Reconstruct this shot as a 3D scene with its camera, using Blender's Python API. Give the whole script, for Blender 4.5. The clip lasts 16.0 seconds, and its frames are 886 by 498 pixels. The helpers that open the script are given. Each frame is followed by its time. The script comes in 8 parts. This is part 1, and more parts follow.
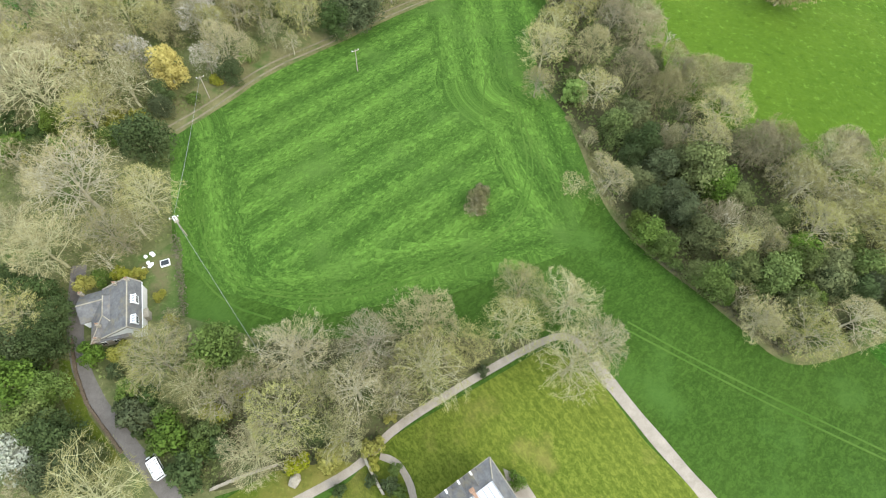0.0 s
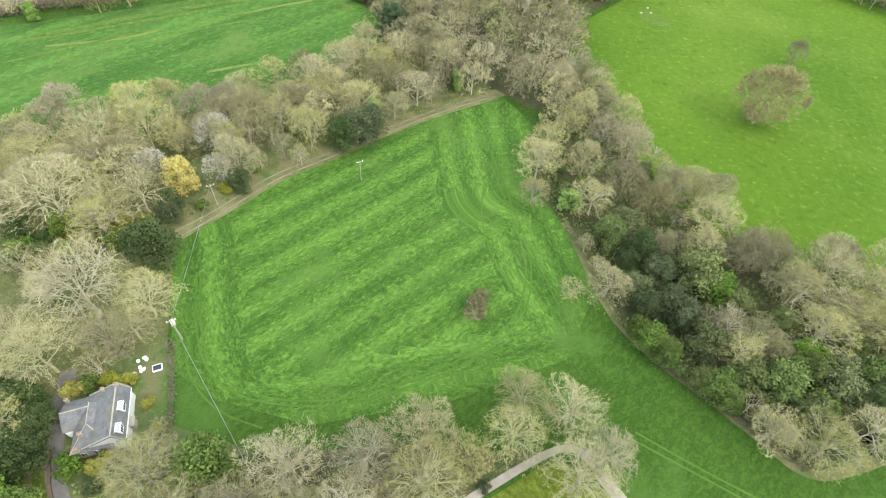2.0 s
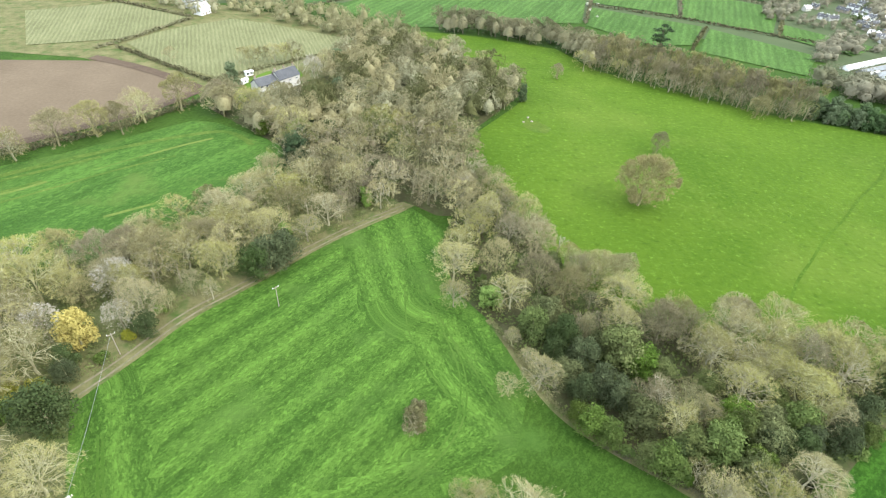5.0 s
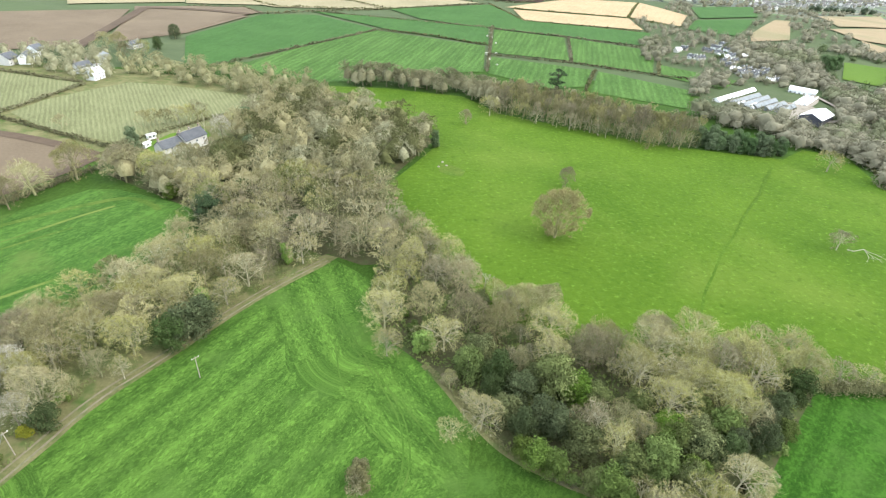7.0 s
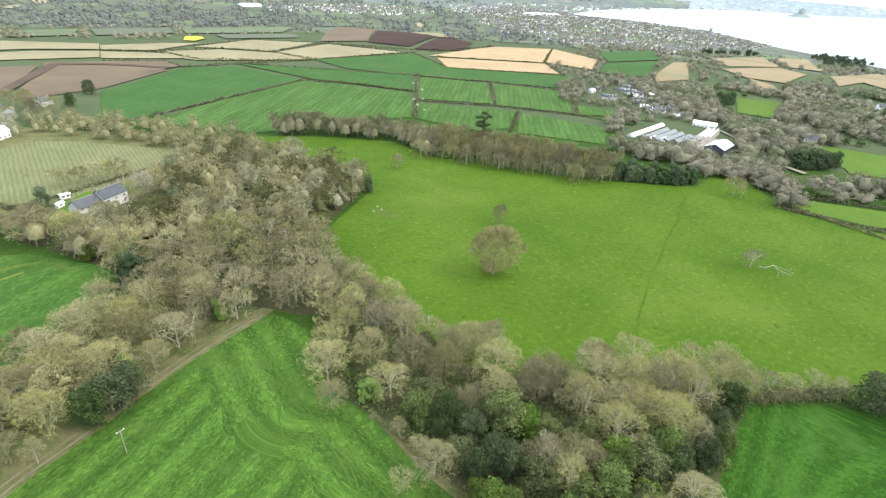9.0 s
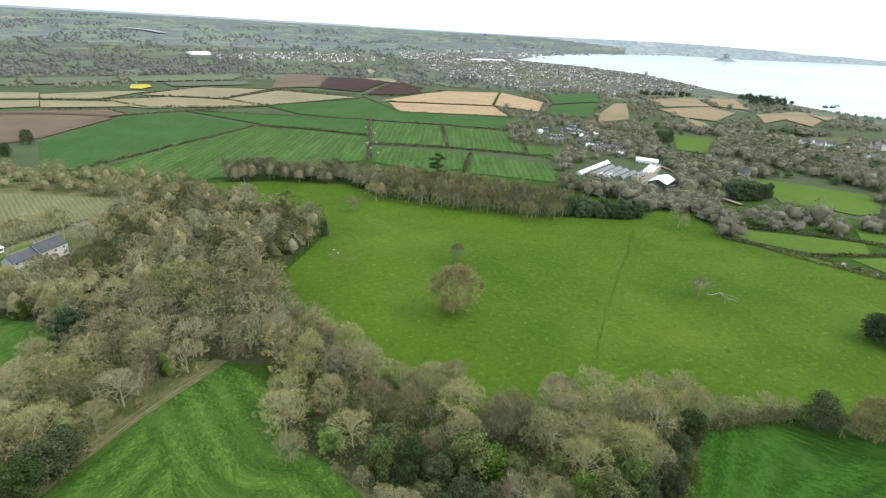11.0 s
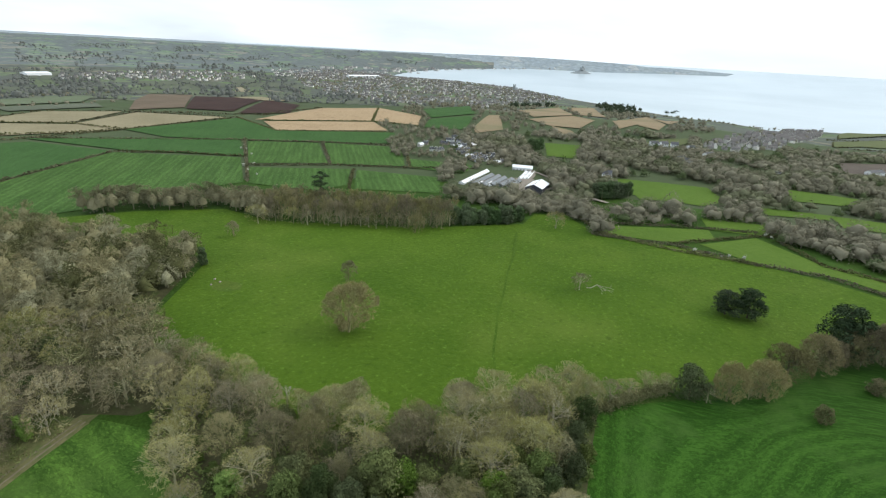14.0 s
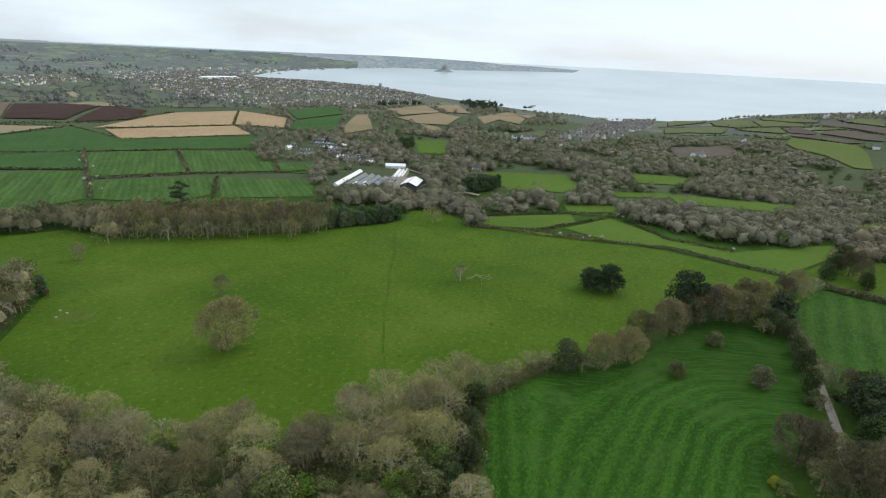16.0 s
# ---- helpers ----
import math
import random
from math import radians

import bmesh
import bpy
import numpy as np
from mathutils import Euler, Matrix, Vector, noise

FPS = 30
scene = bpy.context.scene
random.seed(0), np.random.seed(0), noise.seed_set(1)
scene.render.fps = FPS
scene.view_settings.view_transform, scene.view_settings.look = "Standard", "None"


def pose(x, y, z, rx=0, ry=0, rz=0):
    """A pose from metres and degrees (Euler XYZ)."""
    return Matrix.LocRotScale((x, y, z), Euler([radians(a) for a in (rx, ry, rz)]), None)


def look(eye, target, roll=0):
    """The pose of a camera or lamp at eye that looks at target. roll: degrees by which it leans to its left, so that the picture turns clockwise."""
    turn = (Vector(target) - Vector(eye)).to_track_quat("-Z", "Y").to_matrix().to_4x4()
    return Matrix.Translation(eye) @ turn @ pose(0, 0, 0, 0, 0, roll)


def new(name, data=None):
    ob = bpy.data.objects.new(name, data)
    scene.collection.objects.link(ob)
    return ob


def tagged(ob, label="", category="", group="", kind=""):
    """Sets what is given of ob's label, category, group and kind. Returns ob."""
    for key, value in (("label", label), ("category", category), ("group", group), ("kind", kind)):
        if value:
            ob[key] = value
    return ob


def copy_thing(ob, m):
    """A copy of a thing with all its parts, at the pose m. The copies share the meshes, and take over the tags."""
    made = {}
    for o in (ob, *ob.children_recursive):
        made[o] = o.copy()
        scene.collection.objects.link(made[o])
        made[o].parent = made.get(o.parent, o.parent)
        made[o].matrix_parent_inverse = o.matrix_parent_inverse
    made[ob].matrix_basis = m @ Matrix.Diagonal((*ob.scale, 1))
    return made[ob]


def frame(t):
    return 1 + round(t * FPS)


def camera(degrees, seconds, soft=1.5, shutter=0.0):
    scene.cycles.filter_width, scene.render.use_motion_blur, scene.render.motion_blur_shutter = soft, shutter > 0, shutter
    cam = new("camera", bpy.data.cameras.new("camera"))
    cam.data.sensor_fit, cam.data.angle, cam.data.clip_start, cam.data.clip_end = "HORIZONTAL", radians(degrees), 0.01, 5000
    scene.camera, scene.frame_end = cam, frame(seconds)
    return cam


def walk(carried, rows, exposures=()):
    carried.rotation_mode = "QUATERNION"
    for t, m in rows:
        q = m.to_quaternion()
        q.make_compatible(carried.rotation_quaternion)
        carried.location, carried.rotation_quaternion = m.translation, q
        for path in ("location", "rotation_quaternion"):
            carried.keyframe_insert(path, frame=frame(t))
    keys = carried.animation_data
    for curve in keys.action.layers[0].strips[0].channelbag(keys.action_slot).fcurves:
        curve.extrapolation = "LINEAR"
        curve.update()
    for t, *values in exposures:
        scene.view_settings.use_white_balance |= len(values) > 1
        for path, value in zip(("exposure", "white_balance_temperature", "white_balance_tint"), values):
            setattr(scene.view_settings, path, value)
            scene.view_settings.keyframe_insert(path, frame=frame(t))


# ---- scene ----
cam = camera(79.9, 16.0, soft=1.15)
PATH = [
    (0.0, pose(0, 0, 100, 28.37, -3.05, 5.63)),
    (0.5, pose(0, 0, 100, 31.10, -3.06, 5.69)),
    (1.0, pose(0, 0, 100, 33.90, -3.04, 5.69)),
    (1.5, pose(0, 0, 100, 36.74, -3.07, 5.70)),
    (2.0, pose(0, 0, 100, 39.59, -3.19, 5.75)),
    (2.5, pose(0, 0, 100, 42.26, -3.23, 5.43)),
    (3.0, pose(0, 0, 100, 44.42, -3.22, 3.91)),
    (3.5, pose(0, 0, 100, 46.42, -3.24, 1.53)),
    (4.0, pose(0, 0, 100, 48.41, -3.32, -0.85)),
    (6.5, pose(0, 0, 100, 56.27, -3.25, -13.24)),
    (7.0, pose(0, 0, 100, 57.48, -3.36, -15.52)),
    (7.5, pose(0, 0, 100, 58.73, -3.30, -17.59)),
    (8.0, pose(0, 0, 100, 59.98, -3.30, -19.52)),
    (8.5, pose(0, 0, 100, 61.21, -3.27, -21.42)),
    (9.0, pose(0, 0, 100, 62.46, -3.29, -23.17)),
    (9.5, pose(0, 0, 100, 63.69, -3.36, -24.59)),
    (12.0, pose(0, 0, 100, 68.42, -3.13, -31.10)),
    (12.5, pose(0, 0, 100, 68.67, -3.16, -33.11)),
    (13.0, pose(0, 0, 100, 68.96, -3.09, -36.02)),
    (13.5, pose(0, 0, 100, 69.15, -3.04, -38.51)),
    (14.0, pose(0, 0, 100, 69.31, -3.02, -40.99)),
    (14.5, pose(0, 0, 100, 69.53, -2.93, -44.39)),
    (15.0, pose(0, 0, 100, 69.70, -3.02, -47.83)),
    (15.5, pose(0, 0, 100, 69.84, -2.89, -51.36)),
    (16.0, pose(0, 0, 100, 69.92, -2.80, -54.85)),
]
walk(cam, PATH, exposures=[(0.0, 1.65), (2.5, 1.85), (7.0, 1.77), (8.5, 1.6), (9.0, 1.55), (9.5, 1.42), (12.0, 0.84), (12.5, 0.84), (13.0, 0.53), (14.0, 0.55), (15.0, 0.5), (16.0, 0.28)])

# ---- sky and sun: a bright overcast day, the sun veiled over the coast ----
SUN_AZIMUTH, SUN_HEIGHT = 118.0, 42.0
world = bpy.data.worlds.new("overcast_sky")
scene.world = world
world.use_nodes = True
wn, wl = world.node_tree.nodes, world.node_tree.links
wn.clear()
sky = wn.new("ShaderNodeTexSky")
sky.sky_type, sky.sun_disc = "NISHITA", False
sky.sun_elevation, sky.sun_rotation = radians(SUN_HEIGHT), radians(SUN_AZIMUTH)
sky.air_density, sky.dust_density = 1.0, 2.0
where = wn.new("ShaderNodeTexCoord")
stretch = wn.new("ShaderNodeMapping")
stretch.inputs["Scale"].default_value = (1.2, 1.2, 6.0)
clouds = wn.new("ShaderNodeTexNoise")
clouds.inputs["Scale"].default_value, clouds.inputs["Detail"].default_value = 2.2, 6.0
shape = wn.new("ShaderNodeValToRGB")
shape.color_ramp.elements[0].position, shape.color_ramp.elements[0].color = 0.3, (0.6, 0.6, 0.6, 1)
shape.color_ramp.elements[1].position, shape.color_ramp.elements[1].color = 0.62, (0.97, 0.97, 0.97, 1)
veil = wn.new("ShaderNodeMix")
veil.data_type = "RGBA"
dome = wn.new("ShaderNodeSeparateXYZ")
rise = wn.new("ShaderNodeMapRange")
rise.inputs["From Min"].default_value, rise.inputs["From Max"].default_value = 0.0, 0.7
rise.inputs["To Min"].default_value, rise.inputs["To Max"].default_value = 0.81, 1.04
overcast = wn.new("ShaderNodeMix")
overcast.data_type, overcast.blend_type = "RGBA", "MULTIPLY"
overcast.inputs["Factor"].default_value = 1.0
overcast.inputs["A"].default_value = (9.1, 10.25, 11.25, 1)
back = wn.new("ShaderNodeBackground")
back.inputs["Strength"].default_value = 0.1
out = wn.new("ShaderNodeOutputWorld")
wl.new(where.outputs["Generated"], stretch.inputs["Vector"])
wl.new(stretch.outputs["Vector"], clouds.inputs["Vector"])
wl.new(clouds.outputs["Fac"], shape.inputs["Fac"])
wl.new(shape.outputs["Color"], veil.inputs["Factor"])
wl.new(where.outputs["Generated"], dome.inputs["Vector"])
wl.new(dome.outputs["Z"], rise.inputs["Value"])
wl.new(rise.outputs["Result"], overcast.inputs["B"])
wl.new(overcast.outputs["Result"], veil.inputs["B"])
wl.new(sky.outputs["Color"], veil.inputs["A"])
wl.new(veil.outputs["Result"], back.inputs["Color"])
wl.new(back.outputs["Background"], out.inputs["Surface"])

sun_data = bpy.data.lights.new("sun", "SUN")
sun_data.energy, sun_data.angle, sun_data.color = 1.05, radians(28), (1.0, 0.94, 0.82)
sun = new("sun", sun_data)
sun.matrix_world = look((100 * math.sin(radians(SUN_AZIMUTH)) * math.cos(radians(SUN_HEIGHT)),
                         100 * math.cos(radians(SUN_AZIMUTH)) * math.cos(radians(SUN_HEIGHT)),
                         100 * math.sin(radians(SUN_HEIGHT))), (0, 0, 0))


# ---- materials ----
ROWS_TURN = 41.0
(_ax, _ay), (_bx, _by) = [(298, -26), (219.9, -28.2)]
STRIPES_TURN = math.degrees(math.atan2(_bx - _ax, _by - _ay))
def shader(name, rough=0.9, metal=0.0):
    m = bpy.data.materials.new(name)
    m.use_nodes = True
    n, l = m.node_tree.nodes, m.node_tree.links
    b = n["Principled BSDF"]
    b.inputs["Roughness"].default_value, b.inputs["Metallic"].default_value = rough, metal
    b.inputs["Specular IOR Level"].default_value = 0.08 if rough > 0.8 else 0.3
    return m, n, l, b


def noise_node(n, l, vector, scale, detail=4.0, rough=0.6):
    t = n.new("ShaderNodeTexNoise")
    t.inputs["Scale"].default_value, t.inputs["Detail"].default_value = scale, detail
    t.inputs["Roughness"].default_value = rough
    l.new(vector, t.inputs["Vector"])
    return t.outputs["Fac"]


def blend(n, l, fac, a, b, mode="MIX"):
    m = n.new("ShaderNodeMix")
    m.data_type, m.blend_type = "RGBA", mode
    for key, v in (("Factor", fac), ("A", a), ("B", b)):
        if isinstance(v, bpy.types.NodeSocket):
            l.new(v, m.inputs[key])
        else:
            m.inputs[key].default_value = v if key == "Factor" else (*v, 1)
    return m.outputs["Result"]


def spread_out(n, l, value, lo, hi, to_lo=0.0, to_hi=1.0):
    m = n.new("ShaderNodeMapRange")
    m.inputs["From Min"].default_value, m.inputs["From Max"].default_value = lo, hi
    m.inputs["To Min"].default_value, m.inputs["To Max"].default_value = to_lo, to_hi
    l.new(value, m.inputs["Value"])
    return m.outputs["Result"]


def surface(name, dark, light, coarse=0.05, fine=1.5, rough=0.95, bump=0.4, third=None, third_scale=0.02, vary=0.0, metal=0.0, space="Object", flecks=0.0, island=0.0):
    """A natural or built surface: two tones mixed at two scales, a third in patches, relief, and a shift of tone from object to object."""
    m, n, l, b = shader(name, rough, metal)
    co = n.new("ShaderNodeTexCoord").outputs[space]
    big = spread_out(n, l, noise_node(n, l, co, coarse, 5.0), 0.35, 0.65)
    small_raw = noise_node(n, l, co, fine, 5.0, 0.7)
    small = spread_out(n, l, small_raw, 0.3, 0.7)
    mixed = n.new("ShaderNodeMath")
    mixed.operation = "MULTIPLY_ADD"
    l.new(small, mixed.inputs[0])
    mixed.inputs[1].default_value = 0.5
    half = n.new("ShaderNodeMath")
    half.operation = "MULTIPLY"
    l.new(big, half.inputs[0])
    half.inputs[1].default_value = 0.5
    l.new(half.outputs[0], mixed.inputs[2])
    col = blend(n, l, mixed.outputs[0], dark, light)
    if third:
        patch = spread_out(n, l, noise_node(n, l, co, third_scale, 6.0), 0.5, 0.72)
        col = blend(n, l, patch, col, third)
    if flecks:
        spot = spread_out(n, l, noise_node(n, l, co, flecks, 6.0, 0.72), 0.55, 0.72)
        col = blend(n, l, spread_out(n, l, spot, 0, 1, 0, 0.75), col, [c * 1.6 + 0.01 for c in light])
        dip = spread_out(n, l, noise_node(n, l, co, flecks * 0.6, 3.0, 0.6), 0.58, 0.75)
        col = blend(n, l, spread_out(n, l, dip, 0, 1, 0, 0.6), col, [c * 0.7 for c in dark])
    if vary:
        info = n.new("ShaderNodeObjectInfo")
        tone = n.new("ShaderNodeHueSaturation")
        l.new(col, tone.inputs["Color"])
        l.new(spread_out(n, l, info.outputs["Random"], 0, 1, 1 - vary, 1 + vary), tone.inputs["Value"])
        w = n.new("ShaderNodeTexWhiteNoise")
        w.noise_dimensions = "1D"
        l.new(info.outputs["Random"], w.inputs["W"])
        l.new(spread_out(n, l, w.outputs["Value"], 0, 1, 0.5 - vary * 0.06, 0.5 + vary * 0.06), tone.inputs["Hue"])
        l.new(spread_out(n, l, w.outputs["Value"], 0, 1, 1 - vary * 0.7, 1 + vary * 0.5), tone.inputs["Saturation"])
        col = tone.outputs["Color"]
    if island:
        geo = n.new("ShaderNodeNewGeometry")
        each = n.new("ShaderNodeHueSaturation")
        l.new(col, each.inputs["Color"])
        l.new(spread_out(n, l, geo.outputs["Random Per Island"], 0, 1, 1 - island, 1 + island), each.inputs["Value"])
        col = each.outputs["Color"]
    l.new(col, b.inputs["Base Color"])
    if bump:
        bp = n.new("ShaderNodeBump")
        bp.inputs["Strength"].default_value, bp.inputs["Distance"].default_value = bump, 0.3 / fine
        l.new(small_raw, bp.inputs["Height"])
        l.new(bp.outputs["Normal"], b.inputs["Normal"])
    return m


def striped(name, dark, light, angle, width, strength=0.6, coarse=0.03, fine=2.0, third=None, wobble=2.0, bump=0.5, heart=None, sway=0.13, mottle=1.0, grain=0.8, loose=0.3, laid=False, cut=0.0):
    """Grass or crop in rows: tones at three scales, and bands left by the mower or drill."""
    m, n, l, b = shader(name, 0.95)
    co = n.new("ShaderNodeTexCoord").outputs["Object"]
    big = spread_out(n, l, noise_node(n, l, co, coarse, 5.0), 0.35, 0.65)
    small_raw = noise_node(n, l, co, fine, 5.0, 0.75)
    small = spread_out(n, l, small_raw, 0.42, 0.62)
    turn = n.new("ShaderNodeMapping")
    turn.inputs["Rotation"].default_value = (0, 0, radians(angle))
    l.new(n.new("ShaderNodeTexCoord").outputs["UV"] if laid else co, turn.inputs["Vector"])
    wave = n.new("ShaderNodeTexWave")
    wave.bands_direction = "X"
    wave.inputs["Scale"].default_value = 0.314 / width
    wave.inputs["Distortion"].default_value, wave.inputs["Detail"].default_value = wobble, 3.0
    wave.inputs["Detail Scale"].default_value = 0.6
    l.new(turn.outputs["Vector"], wave.inputs["Vector"])
    streak_map = n.new("ShaderNodeMapping")
    streak_map.inputs["Scale"].default_value = (1.0, 0.12, 1.0)
    l.new(turn.outputs["Vector"], streak_map.inputs["Vector"])
    streak = spread_out(n, l, noise_node(n, l, streak_map.outputs["Vector"], 0.9, 4.0, 0.7), 0.3, 0.7)
    col = blend(n, l, big, dark, light)
    col = blend(n, l, spread_out(n, l, small, 0, 1, 0, 0.6), col, [c * 1.45 for c in light])
    col = blend(n, l, spread_out(n, l, streak, 0, 1, 0, 0.4), col, [c * 0.72 for c in dark])
    bands = wave.outputs["Fac"]
    if strength:
        long_map = n.new("ShaderNodeMapping")
        long_map.inputs["Scale"].default_value = (1.0, 0.1, 1.0)
        l.new(turn.outputs["Vector"], long_map.inputs["Vector"])
        uneven = n.new("ShaderNodeMix")
        uneven.inputs["Factor"].default_value = loose
        l.new(bands, uneven.inputs["A"])
        l.new(spread_out(n, l, noise_node(n, l, long_map.outputs["Vector"], 0.7 / width, 3.0, 0.5), 0.35, 0.65), uneven.inputs["B"])
        bands = uneven.outputs["Result"]
    if strength and heart:
        near = n.new("ShaderNodeMapping")
        near.inputs["Location"].default_value = (-heart[0] / heart[2], -heart[1] / heart[2], 0)
        near.inputs["Scale"].default_value = (1 / heart[2], 1 / heart[2], 1 / heart[2])
        l.new(co, near.inputs["Vector"])
        ball = n.new("ShaderNodeTexGradient")
        ball.gradient_type = "SPHERICAL"
        l.new(near.outputs["Vector"], ball.inputs["Vector"])
        fade = n.new("ShaderNodeMix")
        l.new(spread_out(n, l, ball.outputs["Fac"], 0.02, 0.4), fade.inputs["Factor"])
        fade.inputs["A"].default_value = 0.36
        l.new(bands, fade.inputs["B"])
        bands = fade.outputs["Result"]
    if strength:
        ragged = n.new("ShaderNodeMath")
        ragged.operation = "MULTIPLY"
        l.new(spread_out(n, l, bands, 0.4, 0.8, 0, strength), ragged.inputs[0])
        l.new(spread_out(n, l, noise_node(n, l, streak_map.outputs["Vector"], 0.35, 5.0, 0.7), 0.36, 0.6), ragged.inputs[1])
        col = blend(n, l, ragged.outputs[0], col, [c * 0.72 for c in dark])
        bright = n.new("ShaderNodeMath")
        bright.operation = "MULTIPLY"
        l.new(spread_out(n, l, bands, 0.35, 0.05, 0, strength), bright.inputs[0])
        l.new(spread_out(n, l, noise_node(n, l, streak_map.outputs["Vector"], 0.8, 5.0, 0.8), 0.42, 0.62), bright.inputs[1])
        col = blend(n, l, bright.outputs[0], col, [c * 1.55 for c in light])
    tufts = n.new("ShaderNodeTexNoise")
    tufts.inputs["Scale"].default_value, tufts.inputs["Detail"].default_value = grain, 8.0
    tufts.inputs["Roughness"].default_value, tufts.inputs["Distortion"].default_value = 0.72, 0.6
    drawn = n.new("ShaderNodeMapping")
    drawn.inputs["Scale"].default_value = (1.0, 0.55, 1.0)
    l.new(turn.outputs["Vector"], drawn.inputs["Vector"])
    l.new(drawn.outputs["Vector"], tufts.inputs["Vector"])
    lift = n.new("ShaderNodeMath")
    lift.operation = "MULTIPLY_ADD"
    if strength:
        l.new(bands, lift.inputs[0])
    else:
        lift.inputs[0].default_value = 0.36
    lift.inputs[1].default_value = -sway
    l.new(tufts.outputs["Fac"], lift.inputs[2])
    col = blend(n, l, spread_out(n, l, lift.outputs[0], 0.498 - 0.36 * sway, 0.56 - 0.36 * sway, 0, 0.6 * mottle), col, [c * 1.5 for c in light])
    col = blend(n, l, spread_out(n, l, lift.outputs[0], 0.428 - 0.36 * sway, 0.37 - 0.36 * sway, 0, 0.5 * mottle), col, [c * 0.75 for c in dark])
    if cut:
        swath = n.new("ShaderNodeMapping")
        swath.inputs["Scale"].default_value = (1.0, 0.45, 1.0)
        l.new(turn.outputs["Vector"], swath.inputs["Vector"])
        for scale, lo, tone in ((1.5, 0.57, [c * 1.9 for c in light]), (0.75, 0.56, [c * 1.55 for c in light]), (1.1, 0.6, [c * 0.62 for c in dark])):
            tuft_up = n.new("ShaderNodeMath")
            tuft_up.operation = "MULTIPLY_ADD"
            if strength:
                l.new(bands, tuft_up.inputs[0])
            tuft_up.inputs[1].default_value = -0.1 if tone[1] > light[1] else 0.06
            l.new(noise_node(n, l, swath.outputs["Vector"], scale, 3.0, 0.55), tuft_up.inputs[2])
            col = blend(n, l, spread_out(n, l, tuft_up.outputs[0], lo - 0.035, lo + 0.03, 0, cut), col, tone)
    if third:
        patch = spread_out(n, l, noise_node(n, l, co, coarse * 1.7, 6.0), 0.52, 0.75)
        col = blend(n, l, patch, col, third)
    if heart:
        tone = n.new("ShaderNodeHueSaturation")
        l.new(col, tone.inputs["Color"])
        l.new(spread_out(n, l, ball.outputs["Fac"], 0.03, 0.4, 0.8, 1.0), tone.inputs["Value"])
        col = tone.outputs["Color"]
    l.new(col, b.inputs["Base Color"])
    bp = n.new("ShaderNodeBump")
    bp.inputs["Strength"].default_value, bp.inputs["Distance"].default_value = bump, 0.25
    l.new(small_raw, bp.inputs["Height"])
    l.new(bp.outputs["Normal"], b.inputs["Normal"])
    return m


MEADOW = striped("meadow_grass", (0.018, 0.044, 0.006), (0.035, 0.067, 0.010), ROWS_TURN, 5.2, 0.0, third=(0.05, 0.1, 0.018), mottle=0.6, grain=1.1)
MEADOW_ROWS = striped("meadow_grass_in_rows", (0.027, 0.065, 0.010), (0.054, 0.103, 0.016), 0, 8.0, 0.43, third=(0.056, 0.103, 0.02), wobble=0.6, heart=(-24, 100, 85), sway=0.12, mottle=0.7, grain=0.9, loose=0.3, laid=True, cut=0.42)
MEADOW_EAST = striped("mown_meadow_grass", (0.013, 0.046, 0.004), (0.03, 0.075, 0.009), 0, 4.7, 0.4, heart=(128, 18, 75), third=(0.042, 0.09, 0.015), wobble=0.6, sway=0.1, mottle=0.9, grain=1.2, loose=0.35, laid=True, cut=0.2)
DRILLED = surface("thin_crop", (0.065, 0.105, 0.018), (0.125, 0.152, 0.04), 0.1, 1.2, third=(0.034, 0.078, 0.012), third_scale=0.08)
THIN_CROP = surface("yellowing_crop", (0.036, 0.079, 0.012), (0.09, 0.125, 0.026), 0.12, 0.9, third=(0.034, 0.078, 0.012), third_scale=0.1, flecks=0.7)
TYRED = surface("pressed_grass", (0.034, 0.08, 0.011), (0.066, 0.112, 0.021), 0.2, 1.2, third=(0.035, 0.08, 0.01), third_scale=0.12)
TRODDEN = surface("trodden_grass", (0.032, 0.068, 0.005), (0.061, 0.110, 0.011), 0.05, 0.8, flecks=0.8)
PASTURE = surface("pasture_grass", (0.035, 0.075, 0.005), (0.071, 0.120, 0.011), 0.02, 0.45, third=(0.082, 0.123, 0.016), third_scale=0.014, bump=0.8, flecks=0.5)
WORN_GRASS = surface("worn_grass", (0.04, 0.074, 0.008), (0.082, 0.113, 0.019), 0.1, 1.0, third=(0.05, 0.1, 0.012), third_scale=0.15, flecks=0.8)
GARDEN = surface("weedy_garden", (0.034, 0.066, 0.014), (0.085, 0.11, 0.034), 0.15, 1.6, third=(0.11, 0.09, 0.05), third_scale=0.15, flecks=0.9)
LAWN = surface("lawn_grass", (0.034, 0.064, 0.005), (0.088, 0.1, 0.016), 0.06, 1.4, third=(0.165, 0.135, 0.04), third_scale=0.05, flecks=1.4, bump=0.7)
MOWN_LAWN = striped("mown_lawn", (0.046, 0.074, 0.0075), (0.094, 0.109, 0.017), 138, 1.9, 0.12, third=(0.18, 0.15, 0.046), heart=(36, 12, 34), sway=0.08, mottle=0.9, grain=1.4, loose=0.35, cut=0.06)
CROP = striped("green_crop", (0.03, 0.068, 0.013), (0.055, 0.103, 0.024), 29, 4.6, 0.38, sway=0.12, loose=0.6, mottle=0.7, cut=0.3)
CROP_PLAIN = striped("even_green_crop", (0.024, 0.062, 0.014), (0.042, 0.09, 0.023), 29, 9.0, 0.1, sway=0.02, mottle=0.5)
